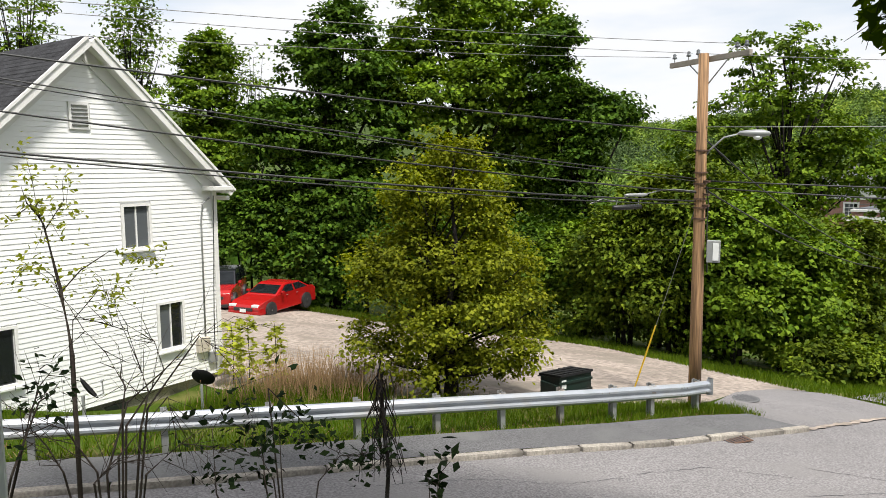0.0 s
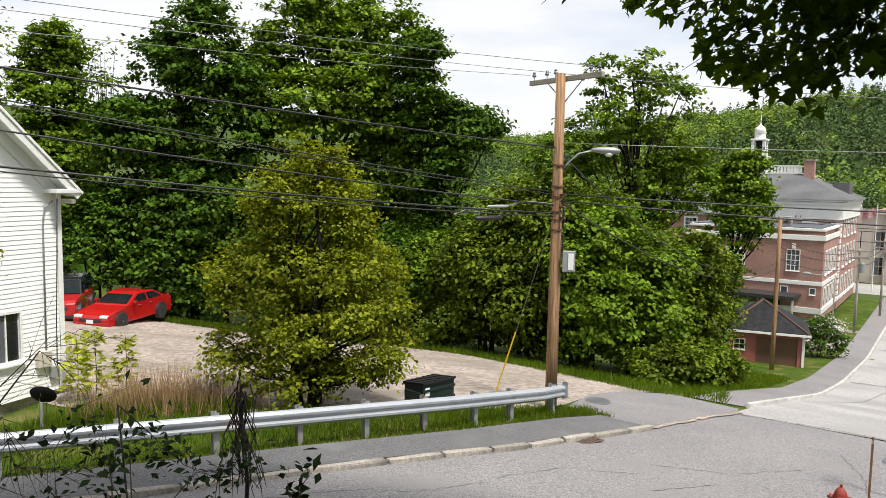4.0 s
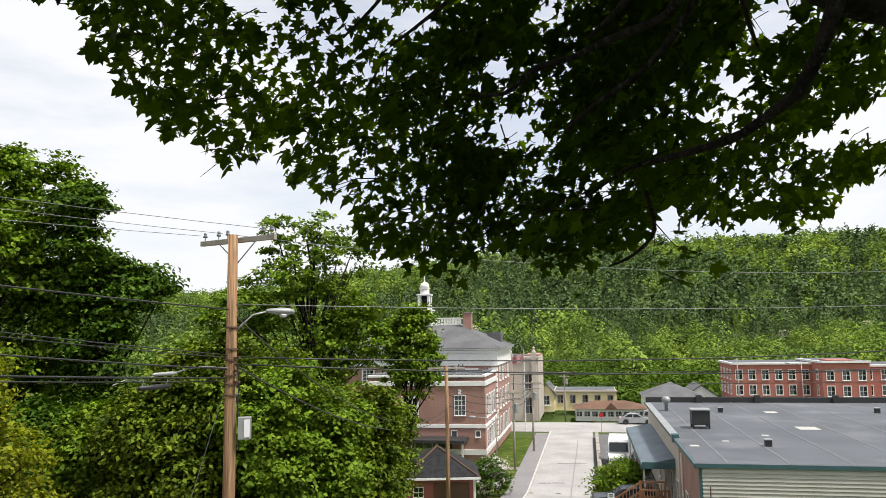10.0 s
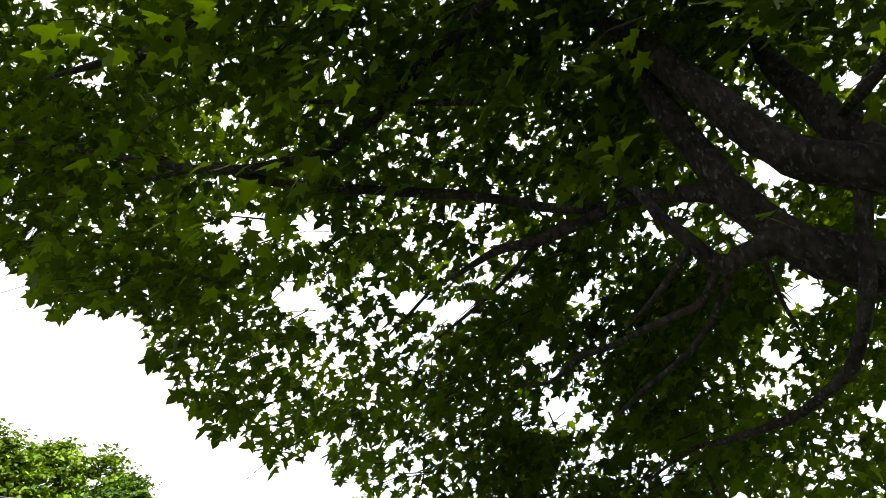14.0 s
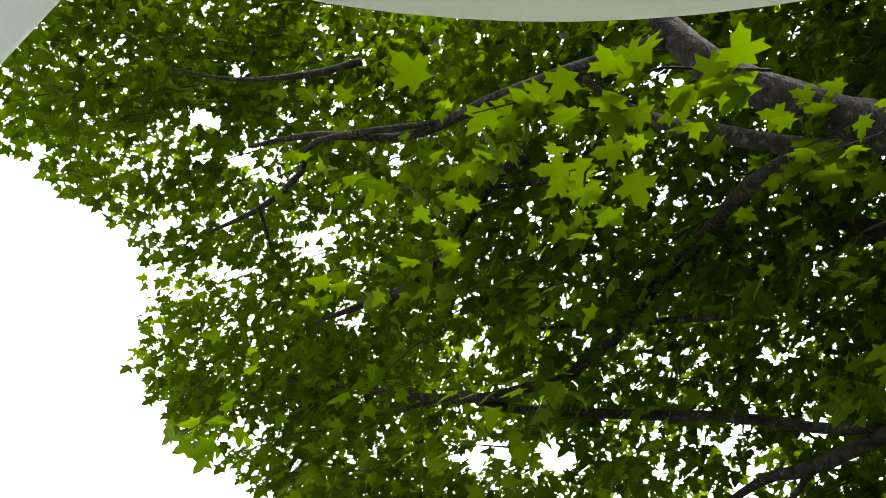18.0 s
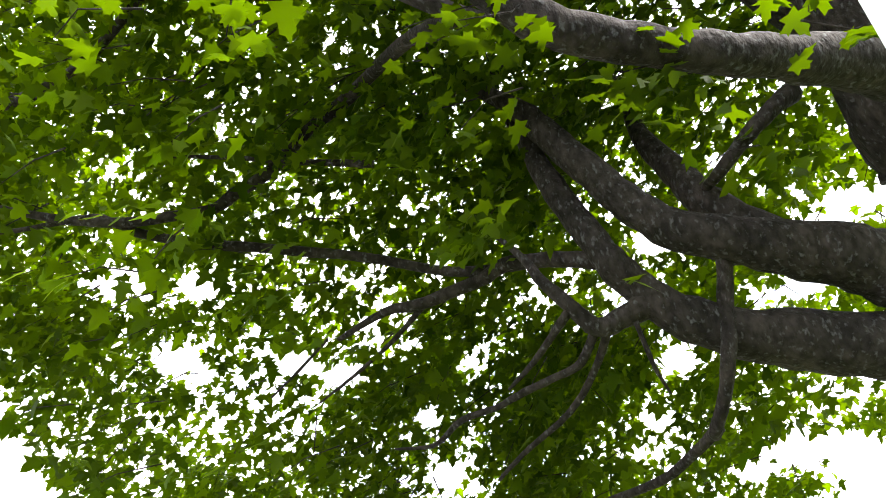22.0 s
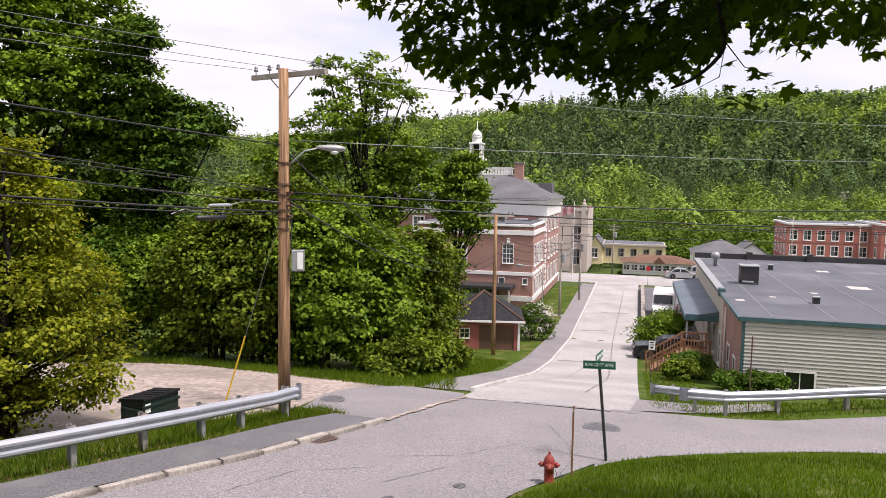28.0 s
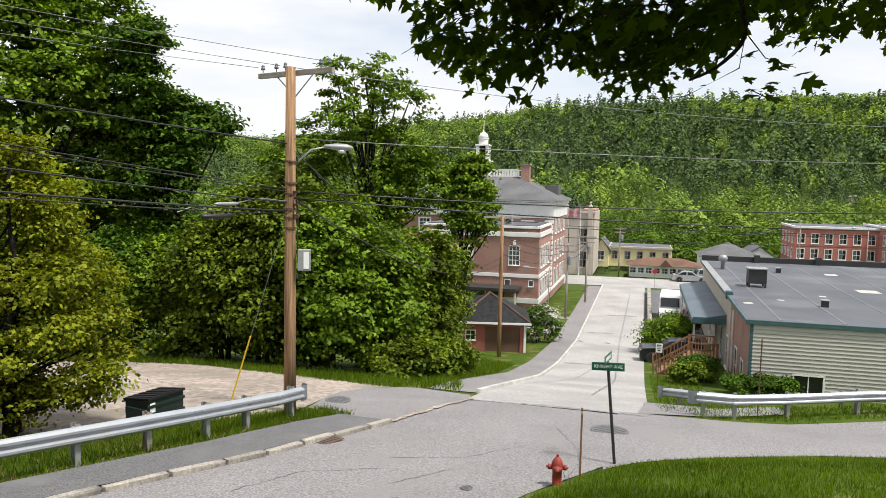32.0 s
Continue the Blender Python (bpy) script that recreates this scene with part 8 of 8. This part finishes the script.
    def clear(p, margin, bare):
        """Which places lie inside the crown's outline, out of its gaps, and not before the heavy limbs."""
        az, el, d = bearing(p)
        ok = el > np.interp(az, EDGE_AZ, EDGE_EL) + margin + 0.7 * np.sin(az * 1.9) * np.sin(az * 0.83 + 1)
        for ga, ge, wa, we in GAPS:
            ok &= (((az - ga) / wa) ** 2 + ((el - ge) / we) ** 2 > rng.uniform(0.35, 1.25, len(az))) | (rng.random(len(az)) < 0.06)
        away = np.hypot((az[:, None] - la) * np.cos(np.radians(el))[:, None], el[:, None] - le) - np.degrees(lr / ld)
        return ok & (~((away < bare) & (d[:, None] < ld + 0.1)).any(1) | (rng.random(len(az)) < 0.05))

    P, N, T, S = [], [], [], []
    tw = bmesh.new()

    def foliage(n_try, az0, az1, el0, el1, d0, d1, full, leaves, size, reach, bare=1.6, edge=0.8):
        """Drooping sprays: a thin shoot that runs out from the trunk, with leaves in pairs to both sides of it."""
        az = rng.uniform(az0, az1, n_try)
        el = np.degrees(np.arcsin(rng.uniform(math.sin(radians(el0)), math.sin(radians(el1)), n_try)))
        n1 = np.array([noise.noise(Vector((a * 0.13, e * 0.2, 3.1))) + 0.8 * noise.noise(Vector((a * 0.42, e * 0.6, 9.7))) for a, e in zip(az, el)])
        d = rng.uniform(d0, d1, n_try)
        c = np.array([aim(*q) for q in zip(az, el, d)])
        ok = (rng.random(n_try) < np.clip(full + 0.75 * n1, 0.05, 1)) & clear(c, edge, bare)
        for p in c[ok]:
            out = np.array([p[0] - foot.x, p[1] - foot.y, 0.0])
            out = out / (np.linalg.norm(out) + 1e-6) + rng.normal(size=3) * np.array([0.55, 0.55, 0.12])
            out[2] -= 0.22
            out /= np.linalg.norm(out)
            side = np.cross(out, [0, 0, 1.0])
            side /= np.linalg.norm(side)
            up_ = np.cross(side, out) + side * rng.normal() * 0.3
            k = max(3, int(rng.normal(leaves, 1.6)))
            u = np.linspace(-0.55, 0.5, k) * reach * rng.uniform(0.7, 1.2)
            hand = np.where(np.arange(k) % 2, 1.0, -1.0)[:, None] * np.clip(1.15 - np.linspace(0, 1, k)[:, None], 0.1, 1)
            base = p + out * u[:, None] + side * hand * rng.uniform(0.03, 0.10, (k, 1)) - np.array([0, 0, 1.0]) * (np.abs(u)[:, None] * 0.3) + rng.normal(size=(k, 3)) * 0.05
            P.append(base)
            N.append(up_ * 0.9 + side * hand * 0.25 + out * 0.25 + rng.normal(size=(k, 3)) * 0.42)
            T.append(out * rng.uniform(0.4, 1.1, (k, 1)) + side * hand * 0.8 + rng.normal(size=(k, 3)) * 0.25 - np.array([0, 0, 0.55]))
            S.append(size * rng.uniform(0.65, 1.2, k))
            if rng.random() < 0.2:
                q0, q1 = Vector(p + out * u[0]) - o + Vector((0, 0, 0.05)), Vector(p + out * u[-1]) - o
                tube([q0, q0.lerp(q1, 0.5) + Vector((0, 0, 0.04)), q1], [0.006, 0.004, 0.002], 4, tw)

    foliage(5000, -82, 4, 3, 42, 5.6, 8.6, 0.635, 11, 0.108, 0.6)
    foliage(620, -56, -35, 8, 27, 6.0, 8.8, 0.6, 11, 0.106, 0.6)
    foliage(300, -58, -36, 29, 44, 6.4, 8.8, 0.7, 11, 0.106, 0.6)
    foliage(2800, -12, 42, 22, 66, 6.4, 9.0, 0.66, 11, 0.110, 0.65)
    foliage(2900, -86, -6, 41, 68, 4.6, 7.4, 0.67, 10, 0.103, 0.5)
    foliage(300, -82, 0, 8, 40, 4.6, 5.6, 0.5, 8, 0.12, 0.45, 1.4)
    foliage(260, -78, 10, 24, 58, 3.3, 4.6, 0.40, 6, 0.11, 0.35, 2.2, 4.0)
    foliage(700, -180, -84, 20, 66, 5.0, 9.0, 0.6, 10, 0.16, 0.7)
    foliage(550, -8, 42, 46, 66, 6.0, 8.6, 0.7, 10, 0.108, 0.6)
    # behind the heavy upright limb
    foliage(1100, -90, -46, 49, 68, 6.6, 9.0, 0.85, 9, 0.14, 0.6)
    # unseen leaves added overhead and behind, above the porch roof, shading near sprays
    foliage(500, -180, 180, 66, 89, 4.6, 8.0, 0.7, 9, 0.14, 0.6)
    pos, nrm, tip, size = (np.concatenate(q) for q in (P, N, T, S))
    ok = clear(pos, 0.35, 0.5)
    v, f = maple_leaves(pos[ok] - np.array(o), nrm[ok], tip[ok], size[ok], rng, LEAF_FEW)
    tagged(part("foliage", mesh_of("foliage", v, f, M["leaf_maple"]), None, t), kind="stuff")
    tagged(part("twig_mass", tw, "bark", t), kind="stuff")

    # sprays of large leaves close to the porch, leaf by leaf
    shapes = []
    for s in range(6):
        v, f = maple_leaves(np.zeros((1, 3)), np.array([[0, 0, 1.0]]), np.array([[0, 1.0, 0]]), [1.0], rng)
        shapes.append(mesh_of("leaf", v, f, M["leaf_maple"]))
    sprays = [([(-49.2, 58.9), (-36.5, 61.5), (-21.4, 61), (-9, 59.2)], 2.0, 30, 0.105, 0.05), ([(-28, 57), (-24.5, 54.6), (-24, 51.5)], 2.2, 8, 0.1, 0.05), ([(-60, 51.5), (-55.5, 50.6), (-48.8, 51)], 2.9, 12, 0.11, 0.07),
              ([(-30, 55.5), (-22, 53.5), (-24, 50.5)], 2.9, 7, 0.12, 0.08), ([(-56.8, 51.3), (-50, 51.6), (-43, 51)], 3.1, 14, 0.115, 0.08), ([(-54.4, 45), (-50.5, 44.8), (-47.2, 43)], 3.2, 8, 0.115, 0.07),
              ([(-14, 51), (-8, 49.8), (-6.5, 47.5)], 3.2, 8, 0.11, 0.08), ([(-70, 43.1), (-64, 43.8), (-61, 41.7)], 3.2, 14, 0.115, 0.09), ([(-80, 41.6), (-83, 39.4), (-86, 38.8)], 3.2, 12, 0.12, 0.09),
              ([(-60.6, 29.2), (-59.4, 28.6)], 3.4, 2, 0.14, 0.02), ([(-42, 49.6), (-46, 49.6), (-52, 50.6)], 3.2, 12, 0.11, 0.08), ([(-74, 47), (-78, 45), (-84, 45.5)], 2.9, 10, 0.12, 0.09),
              ([(-51.3, 8.3), (-52.6, 6.6), (-54.5, 5.9)], 5.8, 9, 0.13, 0.09), ([(-51.7, 4.6), (-53.2, 3.8)], 5.8, 6, 0.13, 0.08), ([(-51.3, 8.3), (-51, 6), (-47.6, 4.2), (-44.3, 4)], 5.8, 3, 0.07, 0.05)]
    for run, d, n, size, wide in sprays:
        pts = [aim(a, e, d) for a, e in run]
        stem = part("twig", tube([p - o for p in pts], [0.005 - 0.003 * i / (len(pts) - 1) for i in range(len(pts))], 5), "bark", t)
        for i in range(n):
            u = (i + 0.5) / n * (len(pts) - 1)
            way = (pts[int(u) + 1] - pts[int(u)]).normalized()
            p = pts[int(u)].lerp(pts[int(u) + 1], u - int(u)) + Vector(rng.normal(size=3)) * wide - Vector((0, 0, 0.02))
            z_ = (Vector((0, 0, 1)) + Vector(rng.normal(size=3)) * 0.32).normalized()
            y_ = (way * 0.7 + way.cross(z_) * (0.9 if i % 2 else -0.9) + Vector(rng.normal(size=3)) * 0.3 + Vector((0, 0, -0.35))).normalized()
            x_ = y_.cross(z_).normalized()
            y_ = z_.cross(x_)
            s = size * rng.uniform(0.7, 1.15)
            lf = new("leaf", shapes[i % 6])
            lf.parent = t
            lf.matrix_basis = Matrix.Translation(p - o) @ Matrix((x_, y_, z_)).transposed().to_4x4() @ Matrix.Diagonal((s, s, s, 1))
    return t


big_maple()

# ---- grass, weeds and the brush below the porch ----
def blades(name, label, xy, height, width, material, seed, category="grass", lean=0.35):
    rng = np.random.default_rng(seed)
    n = len(xy)
    z = zg(xy[:, 0], xy[:, 1])
    a = rng.uniform(0, 2 * np.pi, n)
    h = height * rng.uniform(0.45, 1.3, n)
    side = np.c_[np.cos(a), np.sin(a), np.zeros(n)] * (width * rng.uniform(0.6, 1.4, n))[:, None]
    base = np.c_[xy, z - 0.02]
    tip = base + np.c_[rng.normal(0, lean, n) * h, rng.normal(0, lean, n) * h, h]
    v = np.stack([base - side, base + side, tip], 1).reshape(-1, 3)
    return tagged(new(name, mesh_of(name, v, np.arange(3 * n).reshape(-1, 3), M[material])), label, category, kind="stuff")


def between(left, right, n, seed, bias=1.0):
    rng = np.random.default_rng(seed)
    def pick(line, u):
        line = np.array(line, float)
        d = np.r_[0, np.cumsum(np.hypot(*np.diff(line, axis=0).T))]
        return np.c_[np.interp(u * d[-1], d, line[:, 0]), np.interp(u * d[-1], d, line[:, 1])]
    u, w = rng.random(n), rng.random((n, 1)) ** bias
    return pick(left, u) * (1 - w) + pick(right, u) * w


lawn_xy = polar(60000, -80, -33, 3.2, 19.5, 301, 0.7)
_az = np.degrees(np.arctan2(-lawn_xy[:, 0], lawn_xy[:, 1]))
lawn_xy = lawn_xy[np.hypot(*lawn_xy.T) < np.interp(_az, AZ_AT, RB_AT) - 0.15]
blades("lawn_grass", "bright green mown grass on the bank", lawn_xy, 0.10, 0.008, "grass", 302)
VERGE_A = [(-12, 7.9), (-3.9, 11.35), (-0.1, 13.05), (3.4, 14.55), (5.6, 15.75), (7.2, 16.3)]
VERGE_B = [(-12, 12.5), (-5.0, 15.8), (-1.5, 15.9), (2.6, 16.3), (5.0, 17.0), (6.8, 17.2)]
blades("verge_grass", "rough green grass under the guard rail", between(VERGE_A, VERGE_B, 26000, 303, 0.8), 0.20, 0.010, "grass", 304)
blades("verge_straw", "dry straw and dead stalks along the verge", between(VERGE_A, VERGE_B, 5000, 305, 2.2), 0.10, 0.010, "dry_stem", 306, "straw", 0.9)
blades("lot_edge_grass", "rough grass along the far edge of the gravel lot", between([(-14, 37.6), (-7, 35.6), (-2, 33.6), (3.0, 30.6), (6.4, 27.0), (8.6, 23.6), (10.4, 20.9), (12.4, 20.0), lane(30, -7.2), lane(44, -7.2)],
       [(-14, 39.6), (-7, 37.2), (-2, 35.4), (4.2, 32.0), (8.0, 28.4), (11.0, 26.4), (13.2, 25.2), (15.5, 25.8), lane(31, -10.5), lane(45, -10)], 30000, 307), 0.26, 0.014, "grass", 308)
blades("corner_grass", "grass at the street corner by the notice sign", between([lane(22.5, 0.6), lane(30, 0.6), lane(44, 0.6)], [lane(22.5, 5), lane(30, 3.6), lane(44, 3.0)], 9000, 309), 0.14, 0.012, "grass", 310)
blades("rail_grass", "tufts of grass under the far guard rail", between([(16.8, 14.3), (17.7, 13.5), (21.3, 12.1), (30, 8.95), (40, 5.4)], [(17.6, 15.4), (18.5, 14.6), (22, 13.2), (30.6, 10.1), (40.6, 6.5)], 9000, 311), 0.15, 0.012, "grass", 312)
blades("dry_brush", "brown dry weed stalks beside the house", np.c_[np.random.default_rng(313).normal(-3.0, 0.85, 1500), np.random.default_rng(314).normal(16.2, 0.4, 1500)], 0.95, 0.008, "dry_stem", 315, "weeds", 0.22)
blades("green_weeds", "green weeds round the foot of the house", between([(-6.2, 15.2), (-3.5, 15.6), (-1.5, 15.6)], [(-5.2, 17.0), (-3.5, 17.0), (-1.2, 16.2)], 5000, 316), 0.34, 0.012, "grass", 317, "weeds")


def sapling(x, y, h, seed):
    rng = np.random.default_rng(seed)
    t = thing("maple_sapling", "young maple sapling with large bright leaves beside the lot", "sapling", (x, y, zz(x, y)), group="saplings")
    part("stem", tube([(0, 0, -0.1), (0.03, 0.02, h * 0.5), (0.0, 0.05, h)], [0.014, 0.01, 0.004], 6), "bark", t)
    k = 110
    z = rng.uniform(0.15, 1.05, k) * h
    a = rng.uniform(0, 6.28, k)
    r = rng.uniform(0.08, 0.34, k) * (1.15 - z / h * 0.6)
    pos = np.c_[r * np.cos(a), r * np.sin(a), z]
    v, f = maple_leaves(pos, rng.normal(size=(k, 3)) * 0.35 + np.array([0, 0, 1.0]), np.c_[np.cos(a), np.sin(a), -0.5 * np.ones(k)], rng.uniform(0.13, 0.22, k), rng)
    part("foliage", mesh_of("foliage", v, f, M["leaf_willow"]), None, t)


sapling(-4.75, 17.3, 1.7, 321)
sapling(-4.15, 17.5, 1.5, 322)
sapling(-5.3, 17.9, 1.5, 323)


def brush(name, label, foot, stems, leaf_m, leaf, per, seed, r0=0.016, bark="dead_twig", category="shrub", side=6, spread=0.1, reach=0.3, low=0.35):
    """An open shrub: arching stems through given directions, side twigs and leaves towards the tips."""
    rng = np.random.default_rng(seed)
    o = Vector((foot[0], foot[1], zz(*foot) - 0.05))
    t = thing(name, label, category, o, group="brush on the bank")
    P = []
    for run in stems:
        pts = [Vector((0, 0, 0))] + [aim(*q) - o for q in run]
        n = len(pts)
        part("stem", tube(pts, [r0 * (1 - 0.85 * i / (n - 1)) for i in range(n)], 6), bark, t)
        tw = bmesh.new()
        for k in range(side):
            u = rng.uniform(low, 1.0) * (n - 1)
            i = min(int(u), n - 2)
            p = pts[i].lerp(pts[i + 1], u - i)
            d = (pts[i + 1] - pts[i]).normalized() + Vector(rng.normal(size=3)) * 0.75
            ln = rng.uniform(0.06, reach)
            q1, q2 = p + d * ln * 0.5 + Vector(rng.normal(size=3)) * 0.03, p + d * ln + Vector((0, 0, rng.normal() * 0.06))
            tube([p, q1, q2], [r0 * 0.3, r0 * 0.2, r0 * 0.08], 4, tw)
            for c in (q1, q2):
                P.append(np.array(c) + rng.normal(size=(per, 3)) * spread)
        tagged(part("twig_mass", tw, bark, t), kind="stuff")
        if per:
            P.append(np.array(pts[-1]) + rng.normal(size=(per, 3)) * spread)
    if per:
        P = np.vstack(P)
        v, f = leaf_quads(P, rng.normal(size=P.shape) * 0.6 + np.array([0, 0, 0.8]), leaf * rng.uniform(0.6, 1.3, len(P)), rng, 0.2, 1.9)
        tagged(part("foliage", mesh_of("foliage", v, f, M[leaf_m]), None, t), kind="stuff")
    return t


brush("young_willow", "slender young tree with yellow-green tassels before the house", (-2.35, 4.3), [[(28.6, -19.9, 5.0), (28.5, -13.7, 5.0), (28.9, -9.1, 5.1), (29.7, -4.6, 5.1), (30.6, -2.6, 5.2)]],
      "leaf_willow", 0.024, 6, 331, 0.018, side=3, spread=0.04, reach=0.1, low=0.8)
brush("young_willow", "leafy side branch of the young tree with yellow-green tassels", (-2.36, 4.31), [[(28.5, -13.0, 5.02), (28.9, -9.3, 5.1), (27.6, -7.9, 5.1), (25.7, -6.7, 5.1), (24.0, -7.2, 5.0), (22.6, -7.6, 5.0)],
      [(28.5, -13.0, 5.02), (28.8, -10.5, 5.1), (29.3, -8.2, 5.1), (30.2, -7.3, 5.1), (31.2, -7.6, 5.1)], [(28.5, -13.2, 5.02), (28.3, -11.3, 5.1), (26.6, -9.4, 5.0), (25.2, -9.6, 5.0)],
      [(28.6, -12.0, 5.03), (29.5, -5.5, 5.1), (30.0, -3.6, 5.1), (30.2, -1.3, 5.1)], [(28.6, -12.0, 5.03), (29.6, -5.0, 5.1), (28.7, -3.6, 5.1), (28.3, -3.0, 5.1)]], "leaf_willow", 0.022, 8, 336, 0.007, side=5, spread=0.04, reach=0.11, low=0.5)
brush("bare_brush", "tangle of bare grey twigs on the bank", (-2.0, 4.0), [[(27.0, -22.0, 4.6), (25.3, -17.4, 4.6), (22.7, -15.5, 4.7), (20.1, -13.1, 4.7), (16.5, -13.0, 4.7)], [(25.7, -18.1, 4.6), (25.4, -16.3, 4.6), (26.5, -13.8, 4.7), (27.8, -12.1, 4.7)],
      [(24.6, -19.4, 4.5), (23.9, -16.9, 4.5), (24.4, -14.9, 4.6), (25.0, -12.5, 4.6), (26.7, -11.7, 4.6)], [(26.2, -21.0, 4.5), (22.6, -17.4, 4.5), (22.3, -19.4, 4.5), (21.9, -21.4, 4.5)], [(29.8, -21.4, 4.5), (30.7, -19.5, 4.5), (31.6, -18.2, 4.5)],
      [(27.7, -21.8, 4.4), (29.6, -18.6, 4.4), (31.3, -17.9, 4.4)], [(25.5, -19, 4.6), (22.7, -15.5, 4.6), (23.2, -13.4, 4.7), (24.2, -12.1, 4.7)], [(24, -18, 4.6), (20.1, -13.3, 4.7), (18.9, -14.3, 4.7), (17.2, -16.4, 4.7)],
      [(24.5, -22.5, 4.3), (22, -20.8, 4.3), (18.5, -21.5, 4.4)], [(28, -22.5, 4.3), (26.5, -21.2, 4.3), (24.5, -21.8, 4.4)]], "leaf_brush", 0.04, 0, 332, 0.008, side=14)
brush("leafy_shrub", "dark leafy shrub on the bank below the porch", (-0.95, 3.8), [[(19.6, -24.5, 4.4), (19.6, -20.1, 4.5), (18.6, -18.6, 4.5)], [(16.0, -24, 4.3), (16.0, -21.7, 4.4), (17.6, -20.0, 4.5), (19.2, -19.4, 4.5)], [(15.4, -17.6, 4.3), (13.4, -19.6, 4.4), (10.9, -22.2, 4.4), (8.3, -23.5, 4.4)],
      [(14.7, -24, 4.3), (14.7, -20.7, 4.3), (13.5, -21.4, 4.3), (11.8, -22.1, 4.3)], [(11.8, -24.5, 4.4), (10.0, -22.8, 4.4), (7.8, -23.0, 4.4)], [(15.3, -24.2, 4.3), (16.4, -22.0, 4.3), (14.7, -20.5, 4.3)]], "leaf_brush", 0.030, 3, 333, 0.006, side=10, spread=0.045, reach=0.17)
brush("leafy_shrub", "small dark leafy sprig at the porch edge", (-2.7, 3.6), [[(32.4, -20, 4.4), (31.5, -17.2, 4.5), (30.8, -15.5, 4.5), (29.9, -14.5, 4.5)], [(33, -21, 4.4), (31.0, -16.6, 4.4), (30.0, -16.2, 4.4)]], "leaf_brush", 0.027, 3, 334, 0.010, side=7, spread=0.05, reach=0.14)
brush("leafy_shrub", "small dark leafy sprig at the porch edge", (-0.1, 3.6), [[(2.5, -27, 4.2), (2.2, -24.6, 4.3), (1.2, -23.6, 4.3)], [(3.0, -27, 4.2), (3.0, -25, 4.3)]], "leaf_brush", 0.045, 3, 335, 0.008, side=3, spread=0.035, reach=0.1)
# dead vine tangle hanging on a stub
vt = thing("dead_vine", "tangled dead vine on a broken stub", "vine", (-0.5, 4.0, zz(-0.5, 4.0)), group="brush on the bank")
_o = Vector(vt.location)
part("stub", tube([Vector((0, 0, 0)), aim(6.2, -24, 4.4) - _o, aim(6.6, -17.6, 4.5) - _o], [0.014, 0.012, 0.008], 7), "bark", vt)
_r = random.Random(9)
for k in range(26):
    a0, e0 = 6.6 + _r.gauss(0, 0.25), -17.6 + _r.gauss(0, 0.5)
    pts = [aim(a0, e0, 4.5) - _o]
    for j in range(1, 6):
        pts.append(aim(a0 + _r.gauss(0, 0.35) + (k % 5 - 2) * 0.12 * j, e0 - j * 1.35 + _r.gauss(0, 0.3), 4.5 + _r.gauss(0, 0.06)) - _o)
    part("vine", tube(pts, [0.005, 0.004, 0.004, 0.003, 0.003, 0.002], 4), "bark" if k % 3 else "dead_twig", vt)

# ---- the round-fronted porch the view is taken from ----
def porch():
    cx, cy, R = -0.385, -1.303, 1.755
    p = thing("porch", "white painted round-fronted porch with square posts", "porch", (cx, cy, -1.65))
    # unseen floor, pale grey chosen to bounce less green light onto the fascia
    part("floor", lathe([(R + 0.05, -0.5), (R + 0.05, -0.02), (R + 0.02, 0.0), (0, 0.0)], 40), "porch_floor", p, "pale grey floor out of view, bounces light to the fascia")
    part("ceiling", lathe([(R - 0.02, 3.08), (R - 0.02, 3.12), (0, 3.12)], 48), "porch_paint", p)
    part("roof", lathe([(R + 0.2, 3.125), (R + 0.22, 3.2), (0.1, 3.9)], 48), "shingle", p)
    bm = bmesh.new()
    a0, a1, n = radians(49.5), radians(215), 60
    rings = []
    for i in range(n + 1):
        a = a0 + (a1 - a0) * i / n
        rings.append([bm.verts.new((r * math.cos(a), r * math.sin(a), z)) for r, z in ((R, 2.79), (R + 0.045, 2.79), (R + 0.045, 3.1), (R, 3.1))])
    for a, b in zip(rings, rings[1:]):
        for k in range(4):
            bm.faces.new((a[k], a[(k + 1) % 4], b[(k + 1) % 4], b[k]))
    bm.faces.new(rings[0])
    bm.faces.new(rings[-1][::-1])
    fas = part("fascia", bm, "porch_paint", p, "curved white fascia with flaking paint")
    rng = random.Random(4)
    bm = bmesh.new()
    for i in range(70):
        a = radians(rng.uniform(55, 140))
        m = Matrix.Rotation(a, 4, "Z") @ Matrix.Translation((R - 0.001, 0, 2.797 + abs(rng.gauss(0, 0.01)))) @ Matrix.Rotation(radians(90), 4, "Z")
        box(rng.uniform(0.005, 0.02), 0.002, rng.uniform(0.0015, 0.004), m=m, bm=bm)
    tagged(part("paint_chips", bm, "black_lid", fas), kind="stuff")
    for x, y, rz in ((-0.51, 0.404, 36), (0.826, -0.105, -6)):
        m = pose(x - cx, y - cy, 0, 0, 0, rz)
        post = part("post", box(0.16, 0.16, 3.08, 0, 0, 1.54, 0.008, m=m), "porch_paint", p)
        part("base", box(0.2, 0.2, 0.16, 0, 0, 0.08, 0.01, m=m), "porch_paint", post)
    part("house_wall", box(7.0, 0.15, 4.6, 0.2, -0.3 - 0.6, 1.9), "siding", p)
    return p


porch()
